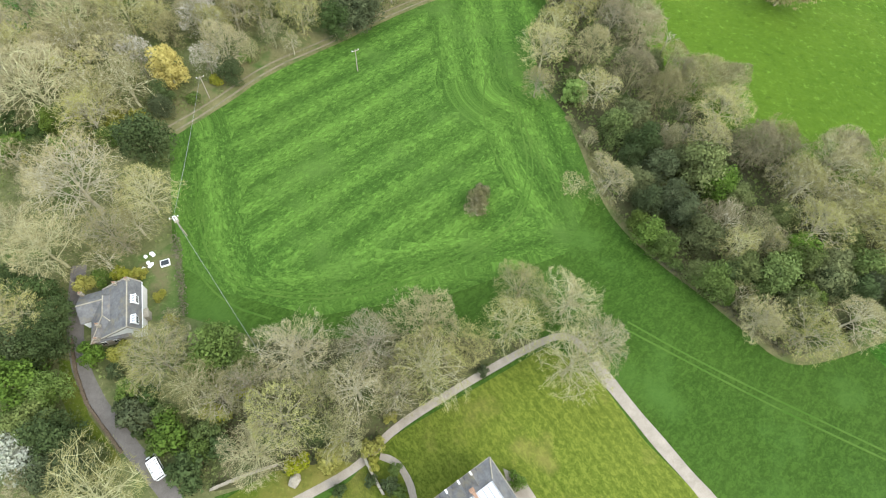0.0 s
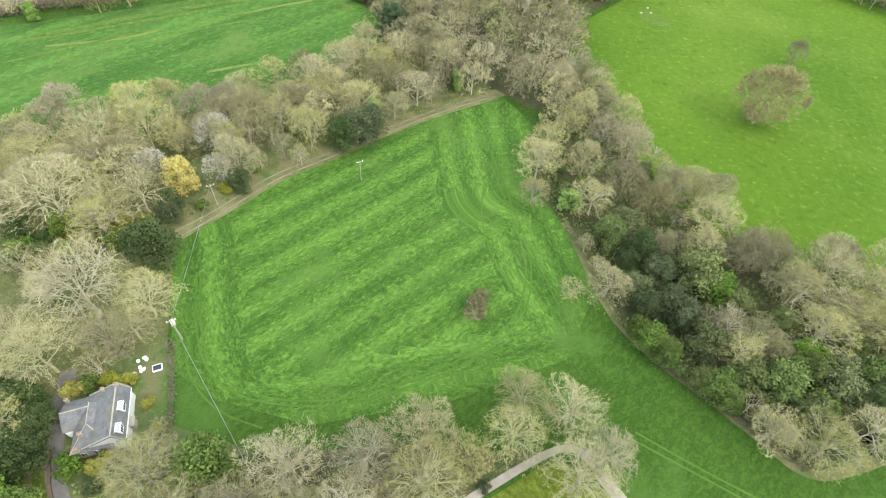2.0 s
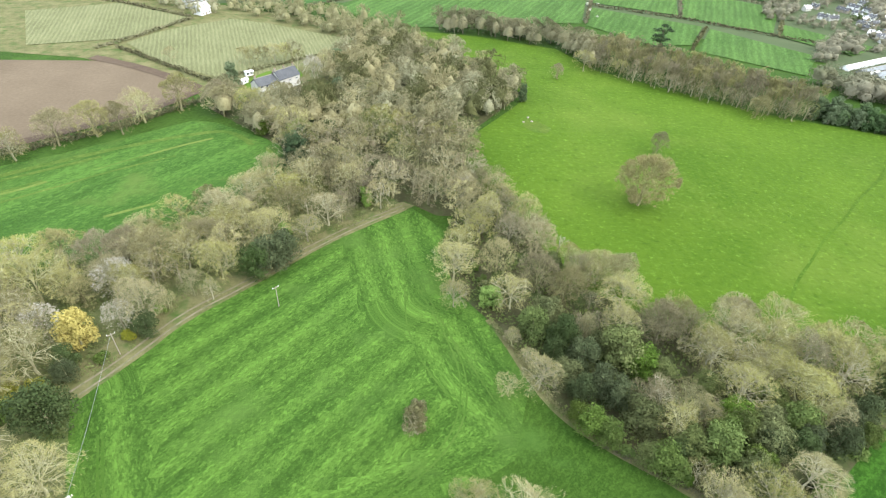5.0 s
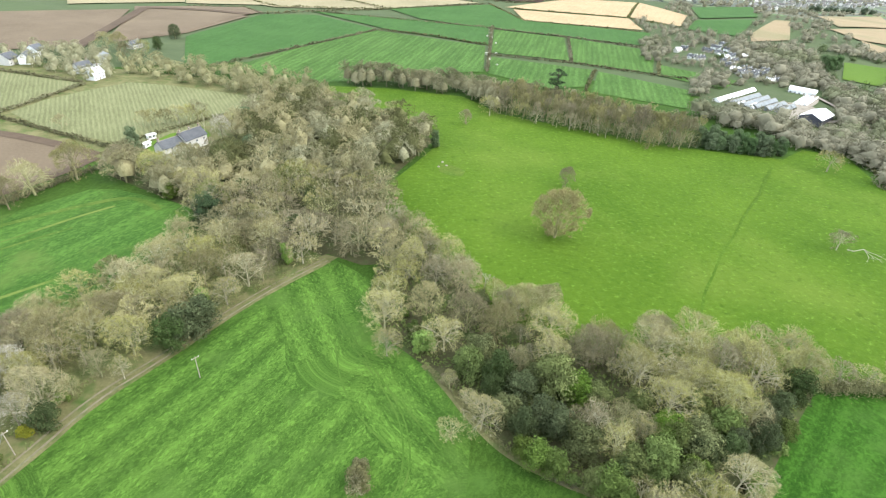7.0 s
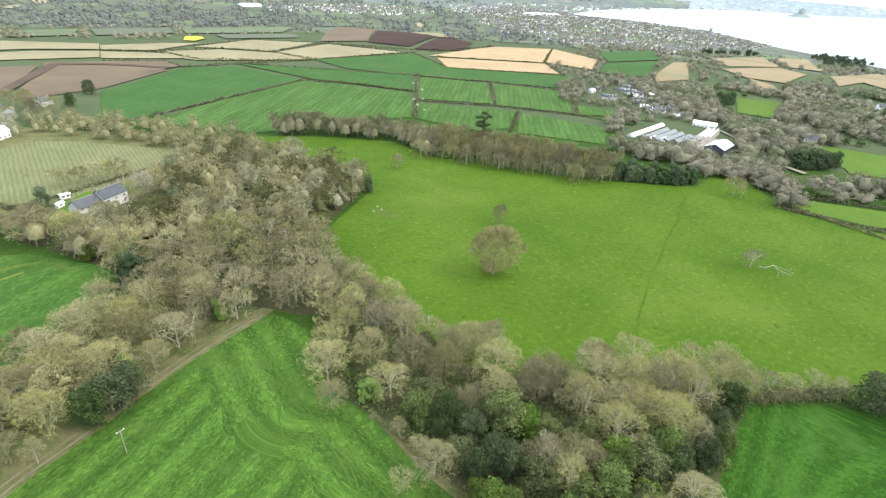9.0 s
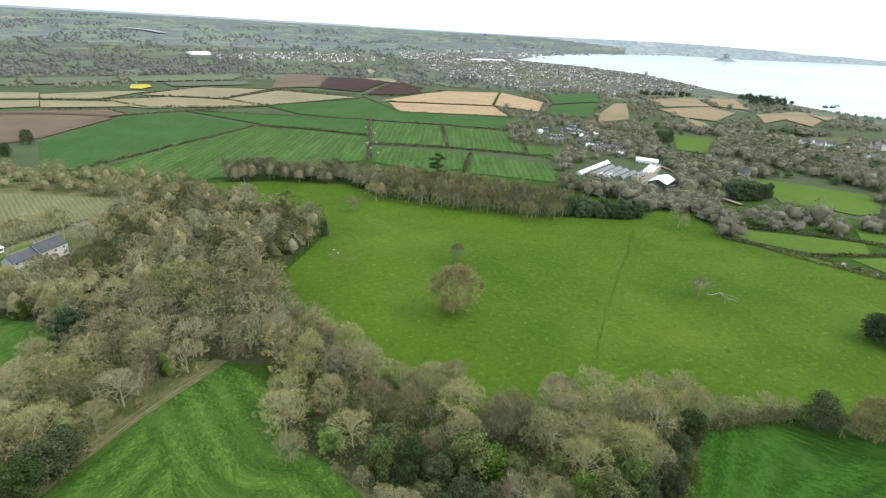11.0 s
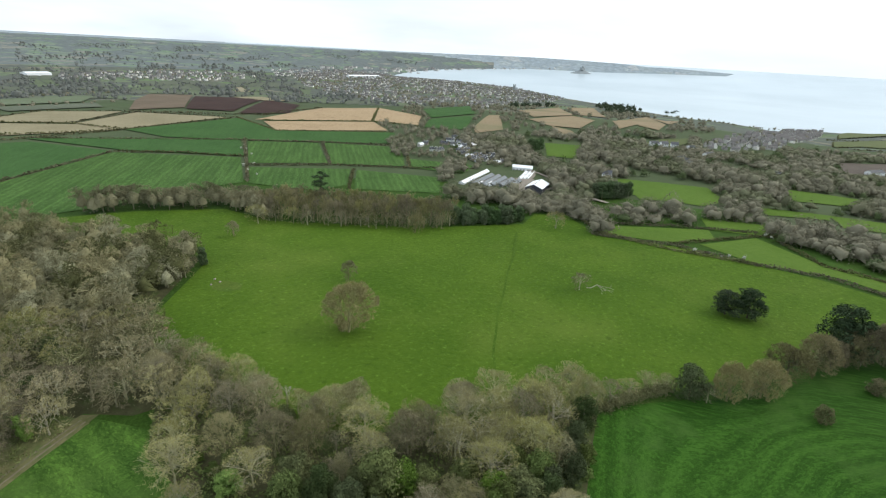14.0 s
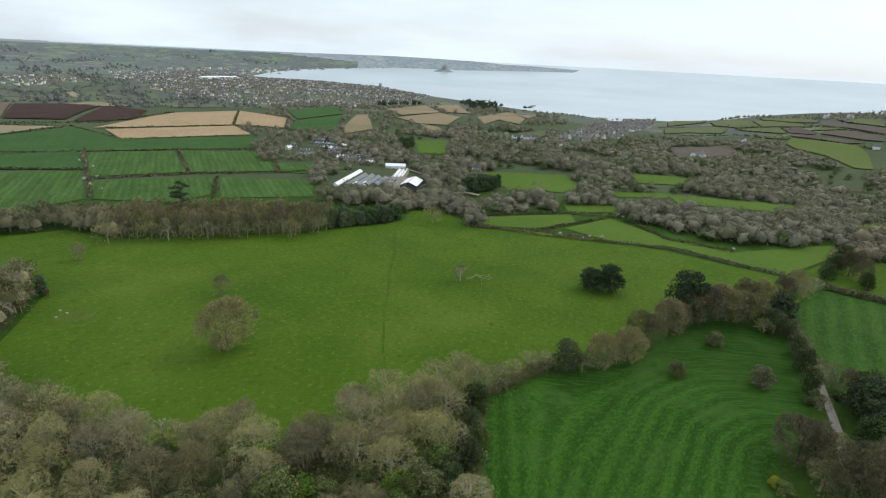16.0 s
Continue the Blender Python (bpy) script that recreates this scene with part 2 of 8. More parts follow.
(_ax, _ay), (_bx, _by) = [(-142.2, 148.4), (-112.8, 182.1)]
ARABLE = striped("drilled_winter_crop", (0.026, 0.066, 0.011), (0.05, 0.1, 0.018), math.degrees(math.atan2(_bx - _ax, _by - _ay)), 7.0, 0.4, third=(0.07, 0.11, 0.024), sway=0.13, loose=0.75, mottle=0.9)
MOWN_STRIPES = striped("striped_mown_grass", (0.018, 0.05, 0.006), (0.034, 0.078, 0.011), STRIPES_TURN, 8.0, 0.22, sway=0.08, mottle=0.8, loose=0.1, wobble=0.25)
PALE_CROP = striped("pale_crop_rows", (0.095, 0.1, 0.045), (0.145, 0.147, 0.073), -15, 2.2, 0.32, sway=0.08, mottle=0.5, loose=0.2, grain=1.4)
SOIL = surface("ploughed_soil", (0.095, 0.071, 0.047), (0.153, 0.116, 0.079), 0.02, 0.8)
RAPE = surface("rape_flowers", (0.32, 0.27, 0.04), (0.45, 0.38, 0.06), 0.05, 0.5)
HEADLAND = surface("damp_headland", (0.06, 0.042, 0.03), (0.1, 0.072, 0.05), 0.03, 0.5)
DARK_SOIL = surface("dark_soil", (0.03, 0.017, 0.015), (0.055, 0.031, 0.023), 0.02, 0.5)
STUBBLE = striped("stubble", (0.24, 0.17, 0.095), (0.33, 0.238, 0.14), 40, 8.0, 0.06, sway=0.03, mottle=0.5)
TAN_FIELD = surface("tan_stubble", (0.185, 0.14, 0.082), (0.265, 0.205, 0.125), 0.02, 0.3, third=(0.14, 0.135, 0.07), third_scale=0.01)
STRAW = surface("straw_field", (0.175, 0.15, 0.088), (0.255, 0.22, 0.135), 0.02, 0.3)
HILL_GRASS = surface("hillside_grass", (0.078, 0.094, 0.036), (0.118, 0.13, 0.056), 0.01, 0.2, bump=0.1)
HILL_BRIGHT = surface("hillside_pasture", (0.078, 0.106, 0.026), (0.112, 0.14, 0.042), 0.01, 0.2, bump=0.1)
GREEN_FIELD = surface("far_grass", (0.054, 0.098, 0.012), (0.088, 0.142, 0.022), 0.01, 0.3)
def patchwork(name, tones, size, grain):
    """Distant country: small fields and copses of a few tones, too far to tell apart one by one."""
    m, n, l, b = shader(name, 0.97)
    co = n.new("ShaderNodeTexCoord").outputs["Object"]
    drift = n.new("ShaderNodeTexNoise")
    drift.inputs["Scale"].default_value = 1 / size
    l.new(co, drift.inputs["Vector"])
    grown = n.new("ShaderNodeVectorMath")
    grown.operation = "MULTIPLY_ADD"
    grown.inputs[1].default_value = (size, size, size)
    l.new(drift.outputs["Color"], grown.inputs[0])
    l.new(co, grown.inputs[2])
    cells = n.new("ShaderNodeTexVoronoi")
    cells.inputs["Scale"].default_value = 1 / size
    l.new(grown.outputs["Vector"], cells.inputs["Vector"])
    pick = n.new("ShaderNodeSeparateColor")
    l.new(cells.outputs["Color"], pick.inputs["Color"])
    ramp_node = n.new("ShaderNodeValToRGB")
    ramp_node.color_ramp.interpolation = "CONSTANT"
    e = ramp_node.color_ramp.elements
    while len(e) < len(tones):
        e.new(0.5)
    for k, tone in enumerate(tones):
        e[k].position, e[k].color = k / len(tones), (*tone, 1)
    l.new(pick.outputs["Red"], ramp_node.inputs["Fac"])
    col = ramp_node.outputs["Color"]
    woods = spread_out(n, l, noise_node(n, l, co, 0.5 / size, 5.0, 0.65), 0.5, 0.56)
    col = blend(n, l, woods, col, tones[0])
    edge = n.new("ShaderNodeTexVoronoi")
    edge.feature = "DISTANCE_TO_EDGE"
    edge.inputs["Scale"].default_value = 1 / size
    l.new(grown.outputs["Vector"], edge.inputs["Vector"])
    col = blend(n, l, spread_out(n, l, edge.outputs["Distance"], 0.09, 0.05), col, tones[0])
    speck = spread_out(n, l, noise_node(n, l, co, grain, 5.0, 0.8), 0.35, 0.65, 0.78, 1.22)
    tone = n.new("ShaderNodeHueSaturation")
    l.new(col, tone.inputs["Color"])
    l.new(speck, tone.inputs["Value"])
    l.new(tone.outputs["Color"], b.inputs["Base Color"])
    return m


# Land tones by distance: haze is painted in as paler, bluer copies.
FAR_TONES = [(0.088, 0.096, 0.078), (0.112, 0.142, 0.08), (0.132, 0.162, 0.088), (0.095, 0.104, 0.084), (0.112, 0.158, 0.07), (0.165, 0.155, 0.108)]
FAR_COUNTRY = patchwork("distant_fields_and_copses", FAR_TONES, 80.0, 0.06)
HAZED_COUNTRY = patchwork("hazed_fields_and_copses", [(r * 0.9 + 0.04, g * 0.9 + 0.048, b * 0.8 + 0.066) for r, g, b in FAR_TONES], 95.0, 0.05)
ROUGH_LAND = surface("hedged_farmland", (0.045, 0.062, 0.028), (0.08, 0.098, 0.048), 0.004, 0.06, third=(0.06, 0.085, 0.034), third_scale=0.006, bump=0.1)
# Hills in pale blue-grey: the base colour itself holds the haze.
HAZED_HILLS = patchwork("hazed_distant_hills", [(0.235, 0.27, 0.285), (0.255, 0.29, 0.295), (0.275, 0.305, 0.3), (0.245, 0.28, 0.29), (0.265, 0.3, 0.3), (0.3, 0.315, 0.31)], 120.0, 0.03)
# Hedge, grass, stubble and olive field tones below carry painted distance haze.
FAR_HEDGE = surface("hazed_hedgerow_trees", (0.098, 0.104, 0.091), (0.172, 0.177, 0.158), 0.01, 0.1, bump=0)
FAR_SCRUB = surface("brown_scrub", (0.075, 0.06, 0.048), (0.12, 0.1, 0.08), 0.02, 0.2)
FAR_GRASS = surface("hazed_distant_pasture", (0.088, 0.108, 0.06), (0.122, 0.145, 0.085), 0.008, 0.1, bump=0.1)
FAR_STRAW = surface("hazed_distant_stubble", (0.2, 0.175, 0.11), (0.28, 0.245, 0.16), 0.01, 0.1, bump=0.1)
OLIVE_FIELD = surface("hazed_olive_pasture", (0.08, 0.09, 0.06), (0.118, 0.128, 0.088), 0.01, 0.1, bump=0.1)
BRAMBLE_FLOOR = surface("brambly_wood_floor", (0.05, 0.062, 0.02), (0.125, 0.125, 0.055), 0.15, 1.6, third=(0.06, 0.095, 0.024), third_scale=0.1, flecks=0.7)
LITTER = surface("leaf_litter", (0.03, 0.033, 0.014), (0.085, 0.08, 0.038), 0.2, 2.0, third=(0.045, 0.075, 0.018), third_scale=0.12)
VERGE = surface("rough_verge", (0.06, 0.07, 0.022), (0.17, 0.15, 0.075), 0.15, 1.6, third=(0.04, 0.08, 0.015), third_scale=0.2)
TRACK = surface("gravel_track", (0.17, 0.145, 0.115), (0.29, 0.255, 0.21), 0.4, 6.0)
DIRT_PALE = surface("pale_rut", (0.11, 0.094, 0.06), (0.19, 0.163, 0.108), 0.4, 3.0, third=(0.06, 0.085, 0.03), third_scale=0.3)
ASPHALT = surface("worn_asphalt", (0.08, 0.072, 0.065), (0.15, 0.136, 0.123), 0.4, 5.0)
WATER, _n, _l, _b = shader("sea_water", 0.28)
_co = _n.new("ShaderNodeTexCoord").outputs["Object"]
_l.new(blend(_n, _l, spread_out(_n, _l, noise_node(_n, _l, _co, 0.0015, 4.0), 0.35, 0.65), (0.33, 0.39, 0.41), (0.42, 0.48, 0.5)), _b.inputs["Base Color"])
_bp = _n.new("ShaderNodeBump")
_bp.inputs["Strength"].default_value, _bp.inputs["Distance"].default_value = 0.4, 1.0
_l.new(noise_node(_n, _l, _co, 0.05, 6.0), _bp.inputs["Height"])
_l.new(_bp.outputs["Normal"], _b.inputs["Normal"])

DULL_BARK = surface("dull_brown_bark", (0.148, 0.134, 0.072), (0.256, 0.235, 0.132), 0.5, 3.0, vary=0.2)
BARK = surface("grey_bark", (0.206, 0.191, 0.112), (0.381, 0.359, 0.229), 0.5, 3.0, vary=0.3)
TWIG = surface("pale_twigs", (0.179, 0.164, 0.067), (0.321, 0.296, 0.137), 0.25, 1.5, vary=0.28, bump=0)
TWIG_BROWN = surface("brown_twigs", (0.140, 0.125, 0.061), (0.255, 0.228, 0.120), 0.25, 1.5, vary=0.3, bump=0)
OLIVE_TWIG = surface("mossy_twigs", (0.084, 0.090, 0.034), (0.167, 0.170, 0.070), 0.25, 1.5, vary=0.3, bump=0)
WOOD_MASS = surface("woodland_twigs", (0.166, 0.156, 0.078), (0.317, 0.301, 0.161), 0.05, 0.8, vary=0.2, bump=0, third=(0.07, 0.078, 0.033), third_scale=0.04)
GREY_WOOD = surface("grey_wood_twigs", (0.181, 0.174, 0.101), (0.327, 0.315, 0.198), 0.1, 0.8, bump=0)
BROWN_WOOD = surface("brown_wood_twigs", (0.175, 0.158, 0.081), (0.329, 0.301, 0.167), 0.1, 0.8, bump=0)
WOOD_TONES = [WOOD_MASS, GREY_WOOD, WOOD_MASS, BROWN_WOOD, WOOD_MASS, BROWN_WOOD, OLIVE_TWIG]
DUSKY_TWIG = surface("dusky_twigs", (0.095, 0.084, 0.042), (0.183, 0.163, 0.084), 0.25, 1.5, vary=0.25, bump=0)
HAZE_TWIG = surface("hazy_twigs", (0.179, 0.154, 0.067), (0.298, 0.264, 0.122), 0.25, 1.5, vary=0.15, bump=0)
OLIVE_WOOD = surface("olive_wood", (0.095, 0.1, 0.055), (0.165, 0.168, 0.1), 0.02, 0.12, bump=0, island=0.15)
BUDS = surface("budding_twigs", (0.15, 0.145, 0.06), (0.25, 0.235, 0.11), 0.25, 1.5, vary=0.25, bump=0)
DARK_BARK = surface("brown_bark", (0.06, 0.05, 0.035), (0.12, 0.1, 0.07), 0.5, 3.0, vary=0.3)
TWIG_PALE = surface("whitish_twigs", (0.24, 0.22, 0.17), (0.42, 0.39, 0.32), 0.25, 1.5, vary=0.15, bump=0)
BLOSSOM = surface("white_blossom", (0.12, 0.15, 0.07), (0.5, 0.5, 0.43), 0.8, 2.5, vary=0.1, bump=0)
TAN_BUDS = surface("tan_buds", (0.2, 0.182, 0.075), (0.33, 0.298, 0.14), 0.25, 1.5, vary=0.12, bump=0)
GOLD = surface("golden_buds", (0.25, 0.21, 0.035), (0.39, 0.345, 0.07), 0.4, 2.0, vary=0.2, bump=0)
LEAF = surface("evergreen_leaves", (0.04, 0.068, 0.013), (0.125, 0.18, 0.038), 0.3, 2.0, vary=0.2, bump=0, rough=0.84)
LEAF_OLIVE = surface("olive_green_leaves", (0.048, 0.068, 0.017), (0.132, 0.158, 0.044), 0.3, 2.0, vary=0.3, bump=0, rough=0.84)
LEAF_DARK = surface("dark_evergreen_leaves", (0.03, 0.046, 0.016), (0.075, 0.098, 0.037), 0.3, 2.0, vary=0.25, bump=0, rough=0.84)
LEAF_FRESH = surface("fresh_green_leaves", (0.08, 0.15, 0.02), (0.17, 0.27, 0.05), 0.3, 2.0, vary=0.2, bump=0, rough=0.84)
LEAF_YELLOW = surface("yellow_green_leaves", (0.12, 0.135, 0.018), (0.29, 0.275, 0.04), 0.3, 2.0, vary=0.2, bump=0, rough=0.84)
IVY = surface("brown_ivy", (0.065, 0.065, 0.03), (0.155, 0.14, 0.075), 0.4, 1.5, vary=0.2, bump=0)
CONIFER = surface("conifer_needles", (0.048, 0.078, 0.032), (0.120, 0.165, 0.075), 0.3, 2.0, vary=0.25, bump=0, rough=0.84)
NEEDLES = surface("pine_needles", (0.018, 0.03, 0.016), (0.05, 0.068, 0.032), 0.3, 2.0, vary=0.2, bump=0, rough=0.84)
HEDGE = surface("hedge_leaves", (0.07, 0.073, 0.034), (0.155, 0.143, 0.075), 0.15, 1.0, vary=0.3, bump=0)
# Brown of bare woods, lightened somewhat by haze mixed into the colour.
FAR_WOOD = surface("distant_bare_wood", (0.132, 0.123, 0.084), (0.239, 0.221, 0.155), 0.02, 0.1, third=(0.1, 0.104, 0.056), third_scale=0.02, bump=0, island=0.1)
SLATE = surface("grey_slate", (0.05, 0.052, 0.058), (0.1, 0.103, 0.11), 0.5, 4.0, rough=0.7, vary=0.15)
RENDER_WALL = surface("pale_render", (0.4, 0.39, 0.36), (0.56, 0.55, 0.51), 0.3, 3.0)
DARK_STONE = surface("damp_rubble", (0.06, 0.045, 0.03), (0.15, 0.115, 0.08), 0.8, 3.0, third=(0.05, 0.07, 0.02), third_scale=0.4)
STONE = surface("granite_wall", (0.17, 0.15, 0.115), (0.33, 0.3, 0.24), 0.8, 3.0)
WHITE = surface("white_paint", (0.72, 0.73, 0.74), (0.82, 0.82, 0.82), 0.5, 3.0, rough=0.5, bump=0.05)
WOOD = surface("weathered_timber", (0.2, 0.17, 0.13), (0.36, 0.32, 0.26), 0.6, 5.0)
CLAY = surface("clay_pot", (0.2, 0.12, 0.08), (0.31, 0.2, 0.14), 1.0, 6.0)
GLASS_ROOF = surface("whitened_glass", (0.08, 0.088, 0.09), (0.2, 0.212, 0.215), 0.3, 2.0, rough=0.35, bump=0.05)
DARK_CLADDING = surface("dark_cladding", (0.03, 0.03, 0.045), (0.07, 0.07, 0.09), 0.3, 2.0, rough=0.6)
TOWN_WALL = surface("town_walls", (0.3, 0.28, 0.25), (0.74, 0.72, 0.68), 0.02, 0.05, bump=0, island=0.5)
TOWN_ROOF = surface("town_slates", (0.07, 0.066, 0.062), (0.15, 0.14, 0.13), 0.02, 0.05, bump=0, rough=0.8)
# Island and church stone, its bluish paleness being haze put into the colour.
FAR_ROCK = surface("hazed_far_rock", (0.203, 0.226, 0.231), (0.311, 0.329, 0.322), 0.01, 0.05, bump=0)
SKY_PANE = surface("pale_roof_pane", (0.16, 0.18, 0.2), (0.26, 0.28, 0.3), 1.0, 4.0, rough=0.3, bump=0)
CABLE = surface("pale_cable", (0.2, 0.2, 0.2), (0.28, 0.28, 0.28), 1.0, 5.0, bump=0)
RUBBER = surface("black_rubber", (0.02, 0.02, 0.02), (0.04, 0.04, 0.04), 2.0, 10.0)
BLEACHED = surface("bleached_wood", (0.22, 0.2, 0.15), (0.38, 0.35, 0.28), 0.8, 4.0)
OLD_SLATE = surface("old_slate", (0.055, 0.055, 0.057), (0.145, 0.143, 0.141), 0.6, 2.2, rough=0.75, third=(0.15, 0.125, 0.075), third_scale=0.35)
LICHEN_SLATE = surface("lichened_slate", (0.055, 0.055, 0.057), (0.145, 0.143, 0.141), 0.6, 2.2, rough=0.75, third=(0.2, 0.15, 0.1), third_scale=0.22)
LEAD = surface("pale_lead", (0.36, 0.37, 0.39), (0.5, 0.51, 0.53), 0.4, 2.5, rough=0.55, bump=0.1)
GLASS, _n, _l, _b = shader("window_glass", 0.08)
_b.inputs["Base Color"].default_value = (0.03, 0.035, 0.04, 1)


# ---- building helpers ----
def part(name, data, material, parent=None, label=""):
    """Links a mesh as one object, under its thing or part."""
    me = data
    if isinstance(data, bmesh.types.BMesh):
        me = bpy.data.meshes.new(name)
        data.to_mesh(me)
        data.free()
    if material and not me.materials:
        me.materials.append(material)
    ob = new(name, me)
    ob.parent = parent
    return tagged(ob, label) if label else ob


class Soup:
    """Gathers triangles in numpy, for meshes with many small pieces."""

    def __init__(self):
        self.v, self.f, self.n = [], [], 0

    def add(self, v, f):
        self.v.append(np.asarray(v, float))
        self.f.append(np.asarray(f, int) + self.n)
        self.n += len(v)

    def tube(self, pts, radii, sides):
        pts = np.asarray(pts, float)
        along = np.gradient(pts, axis=0)
        along /= np.linalg.norm(along, axis=1)[:, None] + 1e-9
        ref = np.where(np.abs(along[:, 2:3]) > 0.9, [[1.0, 0, 0]], [[0, 0, 1.0]])
        u = np.cross(along, ref)
        u /= np.linalg.norm(u, axis=1)[:, None] + 1e-9
        w = np.cross(along, u)
        a = np.arange(sides) * 2 * np.pi / sides
        ring = u[:, None] * np.cos(a)[None, :, None] + w[:, None] * np.sin(a)[None, :, None]
        v = (pts[:, None] + ring * np.asarray(radii)[:, None, None]).reshape(-1, 3)
        i = np.arange(len(pts) - 1)[:, None] * sides
        j = np.arange(sides)[None]
        a0, b0 = i + j, i + (j + 1) % sides
        f = np.concatenate([np.stack([a0, b0, b0 + sides], -1).reshape(-1, 3), np.stack([a0, b0 + sides, a0 + sides], -1).reshape(-1, 3)])
        self.add(v, f)

    def slivers(self, p, d, length, width, rng):
        side = np.cross(d, rng.normal(size=d.shape))
        side /= np.linalg.norm(side, axis=1)[:, None] + 1e-9
        side *= np.asarray(width).reshape(-1, 1) / 2
        v = np.stack([p - side, p + side, p + d * np.asarray(length).reshape(-1, 1)], 1).reshape(-1, 3)
        self.add(v, np.arange(len(v)).reshape(-1, 3))

    def bent(self, p, q, r, width, rng):
        """A thin forked-off branch: two tapering lengths that meet at a bend."""
        side = np.cross(r - p, rng.normal(size=3))
        side *= width / 2 / (np.linalg.norm(side) + 1e-9)
        self.add([p - side, p + side, q - side * 0.7, q + side * 0.7, r], [(0, 1, 3), (0, 3, 2), (2, 3, 4)])

    def flakes(self, p, nrm, size, rng):
        u = np.cross(nrm, rng.normal(size=nrm.shape))
        u /= np.linalg.norm(u, axis=1)[:, None] + 1e-9
        w = np.cross(nrm, u)
        s = np.asarray(size).reshape(-1, 1)
        v = np.stack([p - u * s * 0.6, p + u * s * 0.6 + w * s * 0.15, p + w * s], 1).reshape(-1, 3)
        self.add(v, np.arange(len(v)).reshape(-1, 3))

    def arrays(self):
        return np.concatenate(self.v), np.concatenate(self.f)

    def mesh(self, name):
        v, f = self.arrays()
        return tri_mesh(name, v, f)


def tri_mesh(name, v, f):
    me = bpy.data.meshes.new(name)
    me.vertices.add(len(v))
    me.vertices.foreach_set("co", np.ascontiguousarray(v, np.float32).ravel())
    me.loops.add(len(f) * 3)
    me.loops.foreach_set("vertex_index", np.ascontiguousarray(f, np.int32).ravel())
    me.polygons.add(len(f))
    me.polygons.foreach_set("loop_start", np.arange(0, len(f) * 3, 3, dtype=np.int32))
    me.update(calc_edges=True)
    me.validate()
    return me


def unit(v):
    return v / (np.linalg.norm(v, axis=-1, keepdims=True) + 1e-9)


def inside_of(poly, x, y):
    ins = np.zeros(np.shape(x), bool)
    for (ax, ay), (bx, by) in zip(poly, poly[1:] + poly[:1]):
        if ay != by:
            ins ^= ((ay > y) != (by > y)) & (x < ax + (y - ay) * (bx - ax) / (by - ay))
    return ins


def fill(poly, gap, seed, loose=0.38):
    """Scattered places within a patch of the plan, about gap apart."""
    rng = np.random.default_rng(seed)
    xs, ys = [p[0] for p in poly], [p[1] for p in poly]
    gx, gy = np.meshgrid(np.arange(min(xs), max(xs) + gap, gap), np.arange(min(ys), max(ys) + gap, gap * 0.87))
    gx = gx + (np.arange(gx.shape[0]) % 2)[:, None] * gap / 2
    gx, gy = gx + rng.normal(size=gx.shape) * gap * loose * 0.6, gy + rng.normal(size=gy.shape) * gap * loose * 0.6
    keep = inside_of(poly, gx, gy)
    return list(zip(gx[keep], gy[keep]))


# ---- the lie of the land ----
EYE = np.array([0.0, 0.0, 100.0])
SEA_LEVEL = -50.0
BAY = [(2170, -380), (2090, -150), (1897, 100), (1723, 304)] + [(1596, 545), (1564, 733), (1611, 902), (1676, 1093), (1730, 1274), (1892, 1582), (1896, 1864), (1802, 2032), (1706, 2202), (1765, 2458), (2250, 2899), (3054, 3438), (3727, 3662), (4772, 3995), (5463, 3547), (6629, 3582), (8299, 3338)] + [(13000, 5000), (24000, -4200)]


def ramp(a, b, v):
    u = np.clip((v - a) / (b - a), 0, 1)
    return u * u * (3 - 2 * u)


def shore(x, y):
    """Metres from the bay's edge, negative on the water."""
    best, inside = np.full(x.shape, 1e9), np.zeros(x.shape, bool)
    for (ax, ay), (bx, by) in zip(BAY, BAY[1:] + BAY[:1]):
        ex, ey = bx - ax, by - ay
        u = np.clip(((x - ax) * ex + (y - ay) * ey) / (ex * ex + ey * ey), 0, 1)
        best = np.minimum(best, np.hypot(x - ax - u * ex, y - ay - u * ey))
        inside ^= ((ay > y) != (by > y)) & (x < ax + (y - ay) * ex / (ey if ey else 1e-9))
    return np.where(inside, -best, best)


def height(x, y):
    """The lie of the land: level fields, a coombe, the hill beyond it and the coast."""
    x, y = np.asarray(x, float), np.asarray(y, float)
    r = np.hypot(x, y)
    z = -25 * ramp(800, 1500, r) + 58 * ramp(2200, 6500, r) + 34 * np.exp(-((x - 6300) ** 2 + (y - 4500) ** 2) / (2 * 1300 ** 2)) - 120 * ramp(7500, 15000, r)
    away = shore(x, y)
    z = z - 28 * np.exp(-((0.857 * (y + 60) - 0.515 * (x - 700)) / 140) ** 2 / 2) * ramp(380, 650, x)
    coast = SEA_LEVEL + 0.07 * away
    k = 8.0
    g = np.clip(0.5 + (coast - z) / (2 * k), 0, 1)
    z = coast * (1 - g) + z * g - k * g * (1 - g)
    z = z + 62 * np.exp(-((x - 1340) ** 2 + (y + 190) ** 2) / (2 * 330 ** 2)) * ramp(-100, 400, away)
    return np.maximum(z, -60) * ramp(330, 480, r)


def settle(p):
    """Land more than 3 km off is drawn in towards the viewer, to keep within the lens's reach."""
    d = np.asarray(p, float) - EYE
    r = np.linalg.norm(d, axis=-1, keepdims=True)
    return EYE + d * np.where(r > 3000, (3000 + (1 - 3000 / r) * 1900) / r, 1)



